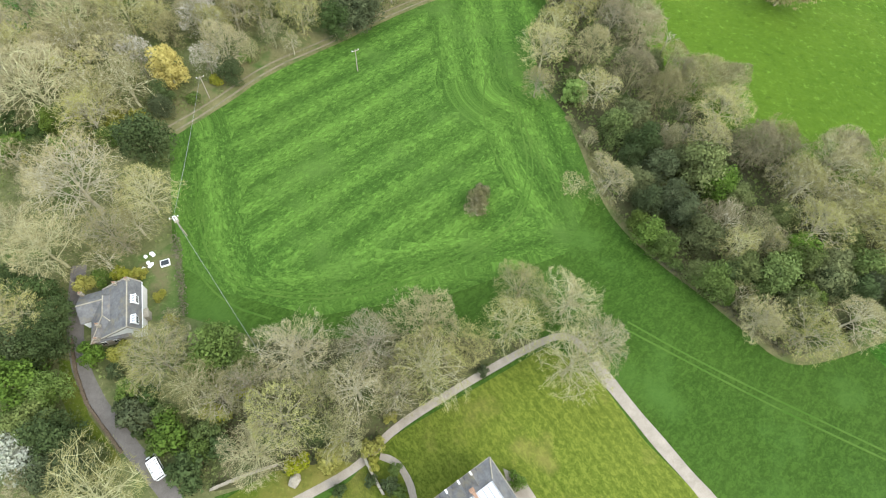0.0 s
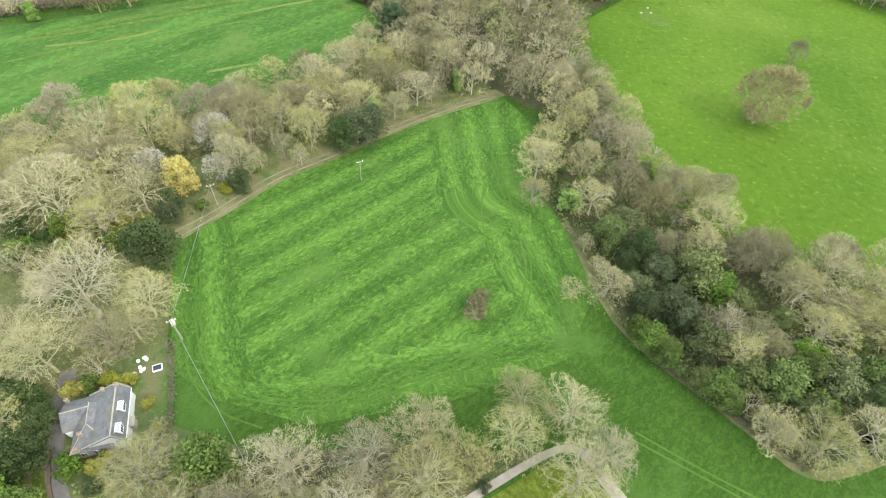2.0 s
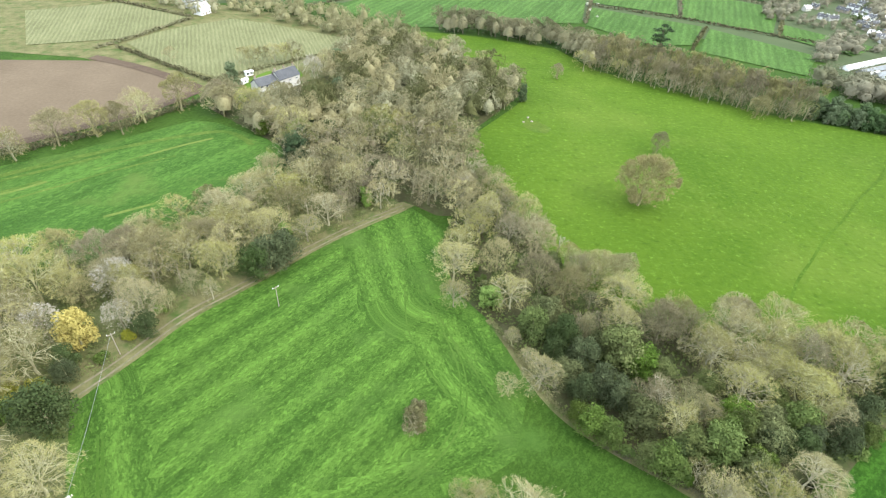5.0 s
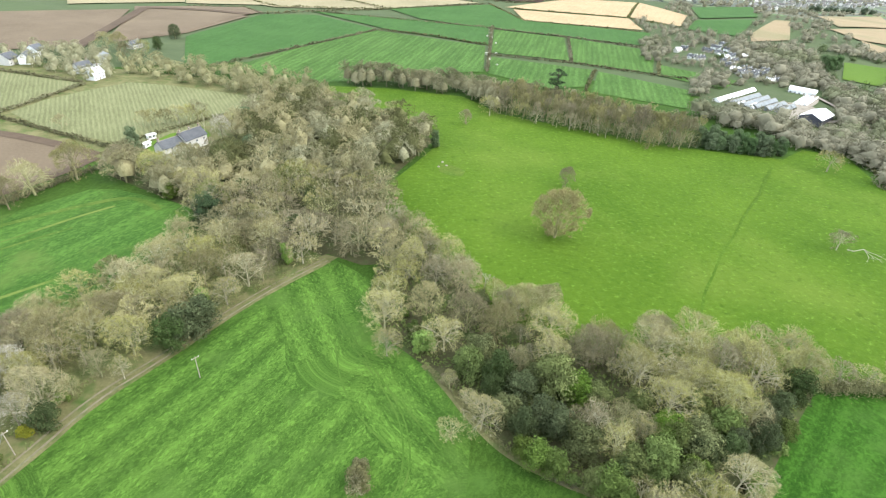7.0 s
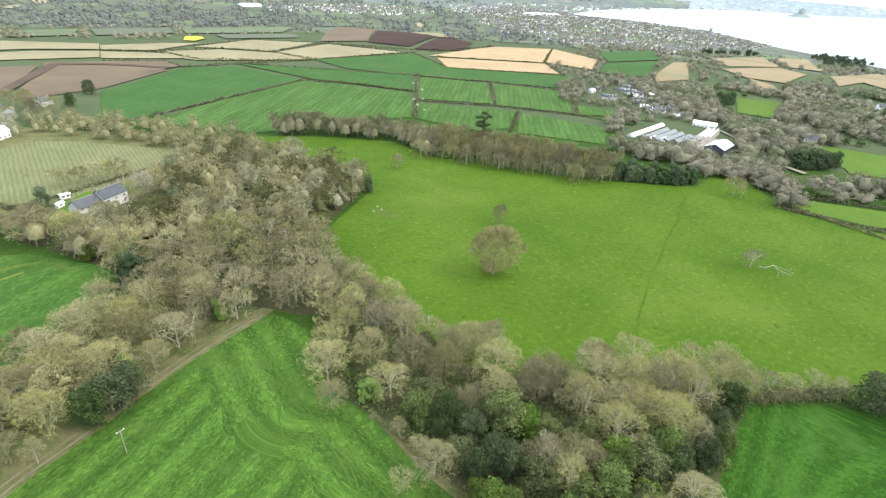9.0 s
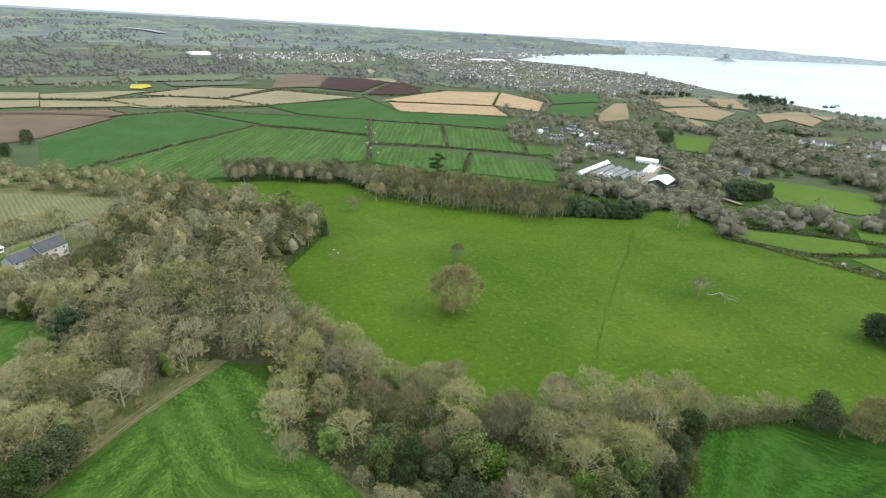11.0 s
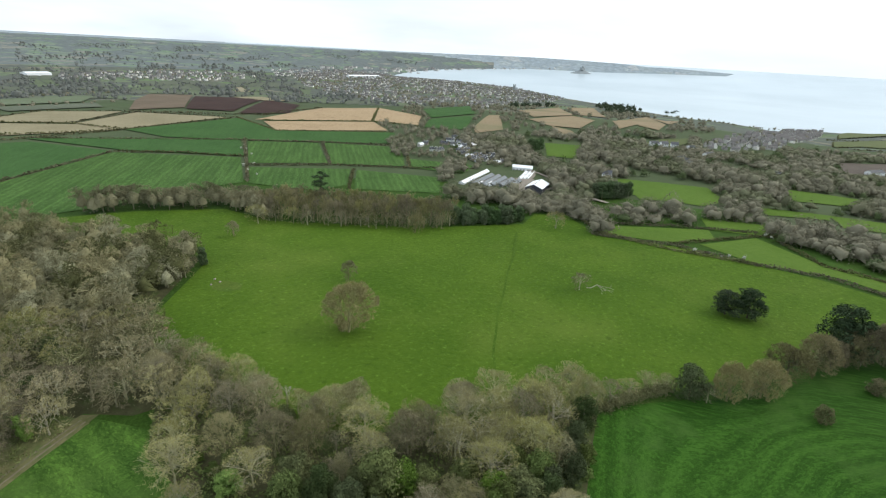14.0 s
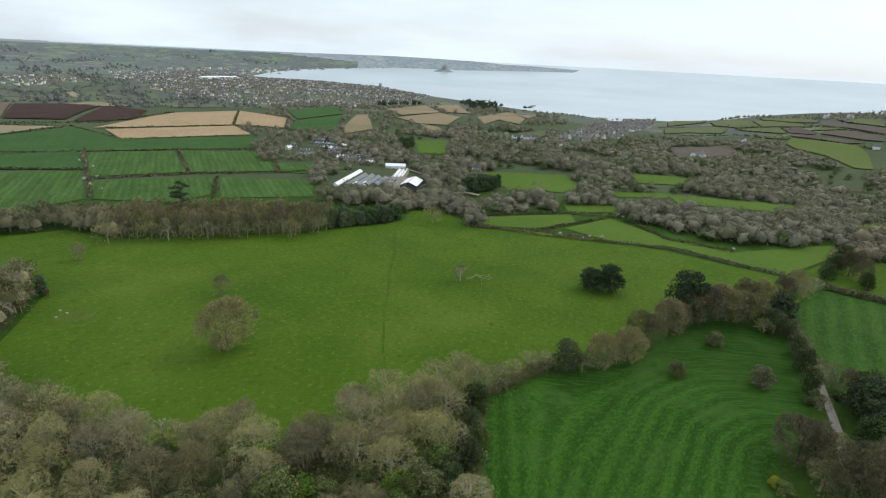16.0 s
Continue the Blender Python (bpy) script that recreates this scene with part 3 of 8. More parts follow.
def ground_sheet():
    radii = np.concatenate([[0.5], np.arange(20, 600, 20), np.arange(600, 2600, 28), 2600 * 1.035 ** np.arange(0, 62)])
    turns = np.radians(np.concatenate([np.arange(-75, 125, 1.25), np.arange(125, 285, 10)]))
    n = len(turns)
    x, y = np.outer(radii, np.sin(turns)).ravel(), np.outer(radii, np.cos(turns)).ravel()
    p = settle(np.stack([x, y, height(x, y)], 1))
    i, j = np.meshgrid(np.arange(len(radii) - 1), np.arange(n), indexing="ij")
    a, b = i * n + j, i * n + (j + 1) % n
    f = np.concatenate([np.stack([a, b, b + n], -1).reshape(-1, 3), np.stack([a, b + n, a + n], -1).reshape(-1, 3)])
    f = f[:, ::-1]
    me = tri_mesh("ground", p, f)
    ob = part("ground", me, MEADOW)
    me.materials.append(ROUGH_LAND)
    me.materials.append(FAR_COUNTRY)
    me.materials.append(HAZED_COUNTRY)
    me.materials.append(HAZED_HILLS)
    # Farther rings of ground take the colours with more haze in them.
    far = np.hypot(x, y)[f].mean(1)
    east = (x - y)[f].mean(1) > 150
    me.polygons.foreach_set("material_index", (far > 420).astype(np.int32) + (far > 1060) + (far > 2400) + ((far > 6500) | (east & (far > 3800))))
    return tagged(ob, "green mown meadow and hedged farmland reaching the coast", "ground", kind="structure")


OPEN_LAND = []


def drape(name, poly, material, layer, label, category="field", step=None):
    """A patch of the plan laid over the land."""
    if category == "field":
        OPEN_LAND.append(poly)
    bm = bmesh.new()
    face = bm.faces.new([bm.verts.new((px, py, 0)) for px, py in poly])
    bmesh.ops.triangulate(bm, faces=[face])
    xs, ys = [p[0] for p in poly], [p[1] for p in poly]
    far = float(np.mean([math.hypot(*p) for p in poly]))
    step = step or max(15.0, far * 0.04)
    for lo, hi, axis in ((min(xs), max(xs), 0), (min(ys), max(ys), 1)):
        if far < 300:
            break
        for c in np.arange(lo + step, hi, step):
            co, no = [0, 0, 0], [0, 0, 0]
            co[axis], no[axis] = c, 1
            bmesh.ops.bisect_plane(bm, geom=bm.verts[:] + bm.edges[:] + bm.faces[:], plane_co=co, plane_no=no)
    v = np.array([q.co[:] for q in bm.verts])
    r = np.hypot(v[:, 0], v[:, 1])
    v[:, 2] = height(v[:, 0], v[:, 1]) + layer * (0.03 + 0.0009 * np.maximum(r - 200, 0))
    v = settle(v)
    for q, co in zip(bm.verts, v):
        q.co = co
    bmesh.ops.recalc_face_normals(bm, faces=bm.faces)
    if sum(g.normal.z for g in bm.faces) < 0:
        bmesh.ops.reverse_faces(bm, faces=bm.faces)
    return tagged(part(name, bm, material), label, category, kind="structure")


def off_line(line, x, y):
    """Distance from a line of the plan, and the way along it."""
    best, run, at = 1e9, 0.0, 0.0
    for (ax, ay), (bx, by) in zip(line, line[1:]):
        ex, ey = bx - ax, by - ay
        l = math.hypot(ex, ey)
        u = min(1.0, max(0.0, ((x - ax) * ex + (y - ay) * ey) / (l * l)))
        d = math.hypot(x - ax - u * ex, y - ay - u * ey)
        if d < best:
            best, at = d, run + u * l
        run += l
    return best, at


def mown_sheet(name, poly, rows_at, material, layer, label, category, step=2.4):
    """A mown field: the mower's rows lie where rows_at(x, y, cx, cy) says, as metres across and along them."""
    ob = drape(name, poly, material, layer, label, category)
    bm = bmesh.new()
    bm.from_mesh(ob.data)
    xs, ys = [p[0] for p in poly], [p[1] for p in poly]
    for lo, hi, axis in ((min(xs), max(xs), 0), (min(ys), max(ys), 1)):
        for c in np.arange(lo + step, hi, step):
            co, no = [0, 0, 0], [0, 0, 0]
            co[axis], no[axis] = c, 1
            bmesh.ops.bisect_plane(bm, geom=bm.verts[:] + bm.edges[:] + bm.faces[:], plane_co=co, plane_no=no)
    rows = bm.loops.layers.uv.new("rows")
    for g in bm.faces:
        mid = g.calc_center_median()
        for lp in g.loops:
            lp[rows].uv = rows_at(lp.vert.co.x, lp.vert.co.y, mid.x, mid.y)
    bm.to_mesh(ob.data)
    bm.free()
    return ob


def strip(name, line, width, material, layer, label, category="track"):
    """A road or track along a line of the plan."""
    pts = np.array(line, float)
    for _ in range(2):
        q = np.empty((2 * len(pts) - 2 + 2, 2))
        q[0], q[-1] = pts[0], pts[-1]
        q[1:-1:2], q[2:-1:2] = pts[:-1] * 0.75 + pts[1:] * 0.25, pts[:-1] * 0.25 + pts[1:] * 0.75
        pts = q
    d = unit(np.gradient(pts, axis=0))
    nrm = np.stack([-d[:, 1], d[:, 0]], 1) * width / 2
    wob = np.random.default_rng(len(line)).normal(size=(len(pts), 1)) * 0.05 + 1
    v2 = np.concatenate([pts - nrm * wob, pts + nrm * wob])
    r = np.hypot(v2[:, 0], v2[:, 1])
    v = settle(np.column_stack([v2, height(v2[:, 0], v2[:, 1]) + layer * (0.03 + 0.0009 * np.maximum(r - 200, 0))]))
    n = len(pts)
    i = np.arange(n - 1)
    f = np.concatenate([np.stack([i, i + 1, i + n + 1], 1), np.stack([i, i + n + 1, i + n], 1)])
    return tagged(part(name, tri_mesh(name, v, f[:, ::-1]), material), label, category, kind="structure")


ground_sheet()


def sea_sheet():
    radii = np.concatenate([[1300], 1300 * 1.06 ** np.arange(1, 49)])
    turns = np.radians(np.arange(20, 125, 2.5))
    n = len(turns)
    x, y = np.outer(radii, np.sin(turns)).ravel(), np.outer(radii, np.cos(turns)).ravel()
    p = settle(np.stack([x, y, np.full(x.shape, SEA_LEVEL)], 1))
    i, j = np.meshgrid(np.arange(len(radii) - 1), np.arange(n - 1), indexing="ij")
    a = i * n + j
    f = np.concatenate([np.stack([a, a + n + 1, a + 1], -1).reshape(-1, 3), np.stack([a, a + n, a + n + 1], -1).reshape(-1, 3)])
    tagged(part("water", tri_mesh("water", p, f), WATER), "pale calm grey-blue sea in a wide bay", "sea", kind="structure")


sea_sheet()

# fields
drape("pasture", [(18, 355), (64, 345), (109, 324), (122, 288), (154, 260), (191, 230), (249, 202), (272, 212), (290, 200), (271, 161), (301, 113), (311, 55), (312, -4), (257, 13), (223.9, 34.4), (161.3, 54.4), (129.8, 66.3), (100.7, 82.0), (71.2, 96.3), (44.8, 116.8), (51.4, 120.0), (48.0, 139.4), (32.3, 168.9), (33.4, 197.3), (69, 242), (71, 255), (55, 273), (24, 295), (22, 330)], PASTURE, 2, "large bright green pasture with a few lone trees")
drape("arable_field", [(-194.7, 134.5), (-165.1, 159.1), (-117.2, 186.6), (-77.8, 216.7), (-67.8, 215.1), (-39.4, 196.1), (-37.2, 172.6), (-54.5, 149.0), (-76.6, 127.6), (-102.9, 117.4), (-122.8, 96.4), (-145.7, 77.9)], ARABLE, 2, "green winter crop field behind a belt of trees")
drape("ploughed_field", [(-347, 283), (-270, 282), (-228, 282), (-135, 286), (-84, 251), (-96.4, 229.4), (-131.1, 198.7), (-162.2, 177.5), (-194.6, 154.7), (-214, 142)], SOIL, 2, "bare reddish-brown ploughed field")
drape("pasture", [(314, -4), (366, -26), (385, -58), (320, -53), (308, -19), (273, -9), (248.0, 4.7), (256, 12)], PASTURE, 1.3, "grass between the hedge and the copse")
strip("trodden_path", [(232, 192), (214, 178), (203, 168), (180.8, 153.1), (164.5, 139.6), (148.0, 128.2), (136.3, 117.6), (124.8, 108.4), (119.2, 102.1), (113.1, 96.4)], 0.9, TRODDEN, 6.0, "faint dark trodden path across the pasture", "path")
drape("field_verge", [(-250, 400), (-170, 425), (-90, 395), (20, 345), (25, 300), (-30, 268), (-75, 240), (-100, 255), (-150, 290), (-215, 300)], VERGE, 0.7, "rough grass and brambles along the crop fields", "verge")
drape("crop_field", [(-137.7, 315.1), (-128, 335.3), (-112.7, 351.3), (-92.2, 367.8), (-68.9, 360.2), (-23.1, 335.8), (-17.2, 326.5), (-21.3, 304.3), (-47.2, 278.3), (-69.5, 264), (-82.3, 268), (-104.9, 282), (-120.9, 296)], PALE_CROP, 2, "pale yellowish crop field in rows")
drape("crop_field", [(-216, 371), (-170, 396), (-116, 366), (-140, 323), (-185, 307)], PALE_CROP, 2, "pale yellowish crop field in rows")
drape("ploughed_field", [(-280, 593), (-243, 606), (-141, 630), (-139, 473), (-190, 454), (-220, 446)], SOIL, 2, "bare brown ploughed field on the rise")
drape("ploughed_field", [(-136, 630), (-29, 602), (-77, 517), (-122, 483), (-132, 493)], SOIL, 2, "bare brown ploughed field on the rise")
for spot in ([(-76, 504), (-16, 613), (38, 616), (90, 542), (6, 459), (-43, 410), (-66, 408)], [(35, 638), (119, 607), (210, 558), (181, 475), (100, 542)], [(125, 663), (268, 713), (270, 602), (391, 534), (350, 467), (214, 553), (148, 601)]):
    drape("green_field", spot, CROP_PLAIN, 2, "dark green crop field between hedges")
for spot in ([(-37, 402), (6, 455), (89, 536), (176, 470), (144, 383), (91, 380), (57, 364), (23, 362)], [(213, 546), (273, 507), (232, 415), (173, 445)], [(279, 506), (338, 448), (285, 372), (233, 410)], [(166, 430), (237, 385), (206, 340), (178, 336), (146, 379)], [(240, 380), (285, 323), (252, 286), (204, 327)], [(310, 397), (345, 346), (314, 323), (286, 365)]):
    drape("green_field", spot, CROP, 2, "green crop field drilled in rows between hedges")
for spot in ([(-4, 767), (71, 843), (155, 816), (85, 731)], [(-101, 725), (-42, 712), (-5, 673), (-95, 674)], [(-107, 774), (-39, 797), (3, 798), (-48, 734), (-102, 738)], [(-42, 725), (25, 744), (89, 715), (118, 660), (-1, 660), (-26, 680)], [(87, 721), (168, 802), (257, 726), (118, 664)]):
    drape("stubble_field", spot, STRAW, 2, "pale straw-coloured field on the rise")
for spot in ([(282, 694), (441, 801), (541, 788), (425, 634)], [(287, 677), (421, 624), (394, 551), (270, 602)], [(430, 634), (545, 789), (532, 655), (462, 575)]):
    drape("stubble_field", spot, STUBBLE, 2, "sandy tan stubble field on the rise")
BROWN_SOIL = [(212, 1008), (286, 1239), (359, 1194), (243, 853), (167, 838)]
DARK_WEST = [(348, 1144), (421, 1084), (427, 1008), (289, 786), (239, 835)]
DARK_EAST = [(430, 992), (432, 863), (357, 746), (286, 759)]
TAN_STRIP = [(411, 1123), (477, 1126), (467, 969), (419, 988)]
drape("ploughed_field", BROWN_SOIL, SOIL, 2, "brown ploughed field on the rise")
drape("ploughed_field", DARK_WEST, DARK_SOIL, 2, "dark purple-brown ploughed field")
drape("ploughed_field", DARK_EAST, DARK_SOIL, 2, "dark purple-brown ploughed field")
drape("stubble_field", TAN_STRIP, STRAW, 2, "narrow tan strip above the dark ploughed fields")
for spot in ([(-239, 793), (-211, 806), (-109, 787), (-104, 739), (-166, 741), (-220, 723)], [(-215, 703), (-163, 724), (-102, 726), (-97, 681), (-178, 663), (-202, 654)]):
    drape("stubble_field", spot, STRAW, 2, "pale straw-coloured field on the rise")
for spot, tone in (([(-230, 938), (-158, 983), (-149, 876), (-215, 848)], FAR_GRASS), ([(-144, 986), (-39, 1041), (-29, 929), (-123, 879)], OLIVE_FIELD), ([(-22, 1046), (180, 1158), (133, 980), (-13, 922)], FAR_GRASS), ([(25, 910), (148, 960), (145, 886), (38, 854)], OLIVE_FIELD)):
    drape("green_field", spot, tone, 2, "small hedged pasture on the far rise")
strip("field_headland", [(-146, 291), (-121, 279), (-100, 265), (-84, 252)], 6.0, HEADLAND, 3.2, "dark brown headland of the ploughed field", "field")
strip("field_headland", [(-184.8, 154.0), (-162.2, 177.5), (-130.9, 198.2), (-97.8, 226.1), (-83, 249)], 5.0, HEADLAND, 3.6, "dark brown headland of the ploughed field", "field")
for line in ([(-39, 3515), (52, 3432), (124, 3184)], [(946, 5059), (1086, 5002), (1220, 4839)]):
    strip("polytunnel_field", line, 45.0, GLASS_ROOF, 2.2, "pale sheeted polytunnels on the distant hill", "polytunnels")
drape("rape_field", [(-17, 828), (-15, 877), (6, 880), (10, 850), (-3, 823)], RAPE, 2.2, "small bright yellow rape field in flower")
for line in ([(-145, 462), (-141, 515), (-136, 566), (-129, 638)], [(-129, 638), (-80, 633), (-29, 611)]):
    strip("field_headland", line, 9.0, HEADLAND, 5 + line[0][0] * 0.01, "dark brown headland between ploughed fields", "field")
drape("ploughed_field", [(-140, 646), (-93, 653), (-35, 652), (-16, 627), (-46, 589), (-78, 522), (-113, 496)], SOIL, 2.6, "bare brown ploughed field on the rise")
for spot in ([(522, 529), (668, 642), (695, 642), (550, 499), (490, 491)], [(866, 751), (1124, 839), (893, 627), (740, 603)], [(1144, 830), (1266, 830), (931, 578), (916, 632)], [(692, 574), (866, 613), (812, 527), (674, 460), (653, 500)], [(653, 497), (641, 454), (610, 418), (598, 442)], [(844, 513), (942, 537), (832, 459), (735, 432)], [(931, 535), (1130, 605), (908, 447), (789, 398), (820, 448)], [(1159, 626), (1047, 523), (1100, 512), (925, 450)]):
    drape("stubble_field", spot, TAN_FIELD, 2, "tan stubble field above the town")
for spot in ([(616, 756), (828, 856), (662, 667), (536, 635)], [(518, 620), (636, 642), (498, 520), (457, 557)]):
    drape("green_field", spot, CROP_PLAIN, 2, "dark green crop field below the town")
for spot in ([(421, 245), (449, 209), (427, 152), (399, 157), (381, 206)], [(427, 239), (465, 182), (427, 149), (374, 193), (400, 218)], [(291, 173), (345, 128), (329, 117), (298, 131), (278, 161)], [(311, 118), (355, 103), (338, 65), (339, 23), (400, -26), (366, -23), (317, -4), (323, 51), (306, 87)], [(535, 143), (581, 95), (527, 88), (489, 122)], [(437, 129), (465, 90), (447, 87), (418, 119)], [(504, 35), (561, -2), (497, -1), (461, 28)], [(563, -5), (630, -42), (586, -39), (501, -7)], [(367, 143), (392, 108), (363, 102), (345, 128)],):
    drape("green_field", spot, GREEN_FIELD, 2, "bright green field in the valley")
for spot in ([(516, 399), (546, 365), (467, 318), (451, 344)], [(463, 91), (493, 48), (515, 16), (474, 11), (434, 76)]):
    drape("green_field", spot, GREEN_FIELD, 2, "bright green field in the valley")
HILLSIDE = ([(1173, 260), (1247, 216), (1221, 177), (1142, 140), (1090, 143), (1099, 203), (1023, 225)], [(1326, 199), (1357, 168), (1275, 121), (1162, 90), (1169, 127), (1244, 178)], [(1267, 114), (1238, 84), (1152, 25), (1120, 8), (1130, 32), (1160, 87)], [(1154, 130), (1146, 88), (1138, 59), (1067, 42), (1087, 70), (1120, 108)], [(1068, 87), (1060, 55), (1016, 38), (1036, 76)], [(1084, 14), (1112, -16), (1085, -38), (1082, -9)], [(1193, -22), (1190, -72), (1146, -86), (1100, -85), (1152, -38)], [(1316, 106), (1230, 30), (1189, 3), (1162, 5), (1191, 45), (1270, 96)], [(1513, 329), (1901, 358), (2000, 316), (1368, 217), (1350, 258), (1298, 281)])
for spot in HILLSIDE:
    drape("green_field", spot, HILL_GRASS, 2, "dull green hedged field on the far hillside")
HILL_SCRUB = ([(1122, 53), (1123, 30), (1066, 2), (1047, 4), (1071, 38)], [(1060, 34), (1037, 0), (978, -59), (976, -39), (1016, 3), (1040, 34)], [(1072, -9), (1070, -38), (1022, -82), (988, -81), (997, -59), (1055, -3)], [(1153, 1), (1150, -22), (1079, -84), (1039, -83), (1089, -42), (1127, -4)])
for spot in HILL_SCRUB:
    drape("scrub_field", spot, FAR_SCRUB, 2.2, "brown scrubby field on the far hillside")
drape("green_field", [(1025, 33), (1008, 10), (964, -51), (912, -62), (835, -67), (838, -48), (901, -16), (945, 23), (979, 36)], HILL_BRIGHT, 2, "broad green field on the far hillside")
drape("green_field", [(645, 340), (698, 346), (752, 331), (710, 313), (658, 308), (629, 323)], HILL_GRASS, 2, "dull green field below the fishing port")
for spot in ([(482, -38), (583, -67), (460, -55), (446, -42)],):
    drape("green_field", spot, GREEN_FIELD, 2, "bright green field in the valley")
for spot in ([(805, 170), (946, 109), (857, 82), (730, 139)],):
    drape("scrub_field", spot, FAR_SCRUB, 2, "brown scrubby field on the far hillside")
drape("mown_field", [(272, -9), (306, -19), (307, -45), (304, -60), (230.3, -52.0), (214.1, -25.7), (230.9, -18.5)], MOWN_STRIPES, 2, "green mown field with pale stripes beyond the drive")
drape("lawn", [(-6.6, 14.0), (0.9, 19.5), (22.8, 35.3), (31.7, 30.9), (40.6, 19.3), (49.9, 10.6), (48.5, 0.3), (-11.0, -5.4), (-16.3, 2.3), (-11.4, 7.2)], MOWN_LAWN, 2, "patchy yellowing lawn inside a gravel path", "lawn")
EAST_EDGE = [(90.9, 44.4), (126.5, 65.4)]
EAST_CORNER = [(70.0, -10.0), (150.0, -7.5), (160.0, -12.0), (168.0, -24.0)]


def east_rows(x, y, cx, cy):
    a, b = off_line(EAST_EDGE, x, y)[0], off_line(EAST_CORNER, x, y)[0]
    w = float(ramp(0.45, 0.95, b / (a + b + 0.1)))
    return b * (1 - w) + (58 - a) * w, 0.9 * x + 0.43 * y


MEADOW_EDGES = [([(5.0, 150.0), (13.7, 106.5), (22.8, 101.3), (29.3, 84.7), (35.2, 75.3), (40.7, 66.8)], 20.0), ([(-66.9, 76.4), (-53.2, 43.7), (-45.2, 33.8)], 14.0), ([(-45.2, 33.8), (-35.0, 35.0), (-21.9, 37.6), (-8.0, 44.9), (2.9, 48.7), (26.4, 56.5)], 9.0)]


def meadow_rows_at(x, y, cx, cy):
    near = min(((off_line(line, cx, cy)[0] / room, line) for line, room in MEADOW_EDGES), key=lambda q: q[0])
    if near[0] < 1:
        return off_line(near[1], x, y)
    a = radians(43.7)
    return x * math.cos(a) - y * math.sin(a), x * math.sin(a) + y * math.cos(a)


mown_sheet("east_meadow", [(127.3, 66.9), (154.4, 51.5), (177.2, 35.1), (218.9, 28.6), (240.5, 12.5), (232.4, -9.0), (189.0, -21.1), (155.8, -12.4), (127.6, -8.3), (85.9, 45.4)], east_rows, MEADOW_EAST, 1, "dark green mown meadow with curved stripes", "field")

mown_sheet("meadow_rows", [(-62.0, 62.4), (-66.9, 76.4), (-52.2, 107.4), (-35.4, 121.3), (-18.6, 136.4), (10.5, 149.3), (27.3, 127.1), (31.3, 98.0), (34.7, 77.2), (26.4, 56.5), (2.9, 44.2), (-23.5, 36.0), (-42.3, 38.7), (-53.2, 43.7)], meadow_rows_at, MEADOW_ROWS, 0.55, "mown rows across the meadow's middle", "meadow")
drape("woodland_verge", [(-69.6, 76.0), (-71.1, 82.8), (-65.9, 92.0), (-53.9, 108.2), (-38.6, 121.3), (-24.4, 130.9), (-12.2, 142.0), (7.4, 153.6), (11.3, 151.0), (-23.9, 124.8), (-41.3, 112.5), (-55.1, 95.9), (-65.3, 77.5)], VERGE, 1.95, "rough brown verge along the dirt track", "verge")
drape("cottage_garden", [(-62.3, 44.5), (-55.1, 49.5), (-48.7, 33.0), (-55.0, 31.1), (-59.3, 36.6)], GARDEN, 2.2, "rough cottage garden with weeds and bare soil", "garden")
drape("lawn", [(-33.9, 0.5), (-25.2, 7.1), (-14.0, 10.1), (-9.9, 9.9), (-16.8, 4.9), (-23.1, -0.9)], LAWN, 2.4, "strip of garden lawn beside the path", "lawn")

drape("avenue_floor", [(-45.6, 24.3), (-31.1, 30.4), (-18.2, 32.0), (-5.2, 34.6), (10.4, 35.3), (21.7, 36.6), (7.7, 26.9), (-5.0, 16.9), (-10.1, 10.5), (-24.8, 5.8), (-33.8, 3.1), (-41.6, 12.4)], LITTER, 2.0, "ivy and leaf litter under the row of trees", "ground")

drape("grass_verge", [(-68.8, 22.2), (-66.1, 21.9), (-59.2, 12.9), (-51.0, 6.5), (-52.2, 5.0), (-59.6, 9.5), (-65.3, 15.3)], LAWN, 2.6, "bright grass bank beside the lane", "verge")

# pale lines left by the drill
for k, line in enumerate(([(-98.1, 178.7), (-83.5, 189.2), (-69.7, 197.8), (-59.4, 202.9), (-46.7, 196.2), (-38.5, 184.4)], [(-96.5, 174.3), (-82.1, 184.3), (-66.8, 193.0), (-54.3, 195.7)], [(-86.4, 146.0), (-77.1, 151.5), (-66.8, 157.2)], [(-130.6, 114.7), (-124.3, 120.5), (-115.2, 125.4)], [(-112.9, 164.2), (-101.0, 174.6), (-89.6, 183.7), (-77.5, 193.5), (-65.9, 200.6)], [(-143.4, 134.0), (-137.7, 142.2), (-131.2, 150.4)], [(-142.9, 150.7), (-120.9, 160.1), (-112.4, 167.6)], [(-66.8, 135.0), (-61.5, 141.2), (-54.7, 150.0)])):
    strip("drill_line", line, 1.4, DRILLED, 2.3 + 0.1 * k, "pale yellowish line along the crop field's headland", "field")

for k, line in enumerate(([(-147, 158), (-137, 165), (-121, 177), (-100, 191), (-79, 202), (-64, 207.5), (-56, 203), (-50, 195)], [(-152, 152), (-136, 162), (-118, 174), (-102, 185)], [(-135, 142), (-124, 152), (-109, 163), (-94, 175), (-76, 186)], [(-150, 139), (-133, 153), (-114, 168)])):
    strip("drill_line", line, (2.4, 1.6, 1.1, 1.3)[k], THIN_CROP, 4.1 + 0.2 * k, "pale yellowish line along the crop field's headland", "field")
drape("worn_patch", [(65.6, 222.6), (70.9, 219.9), (76.0, 212.4), (72.6, 207.1), (66.9, 208.5), (63.5, 214.0)], WORN_GRASS, 3.0, "worn brownish patch in the pasture", "grass")

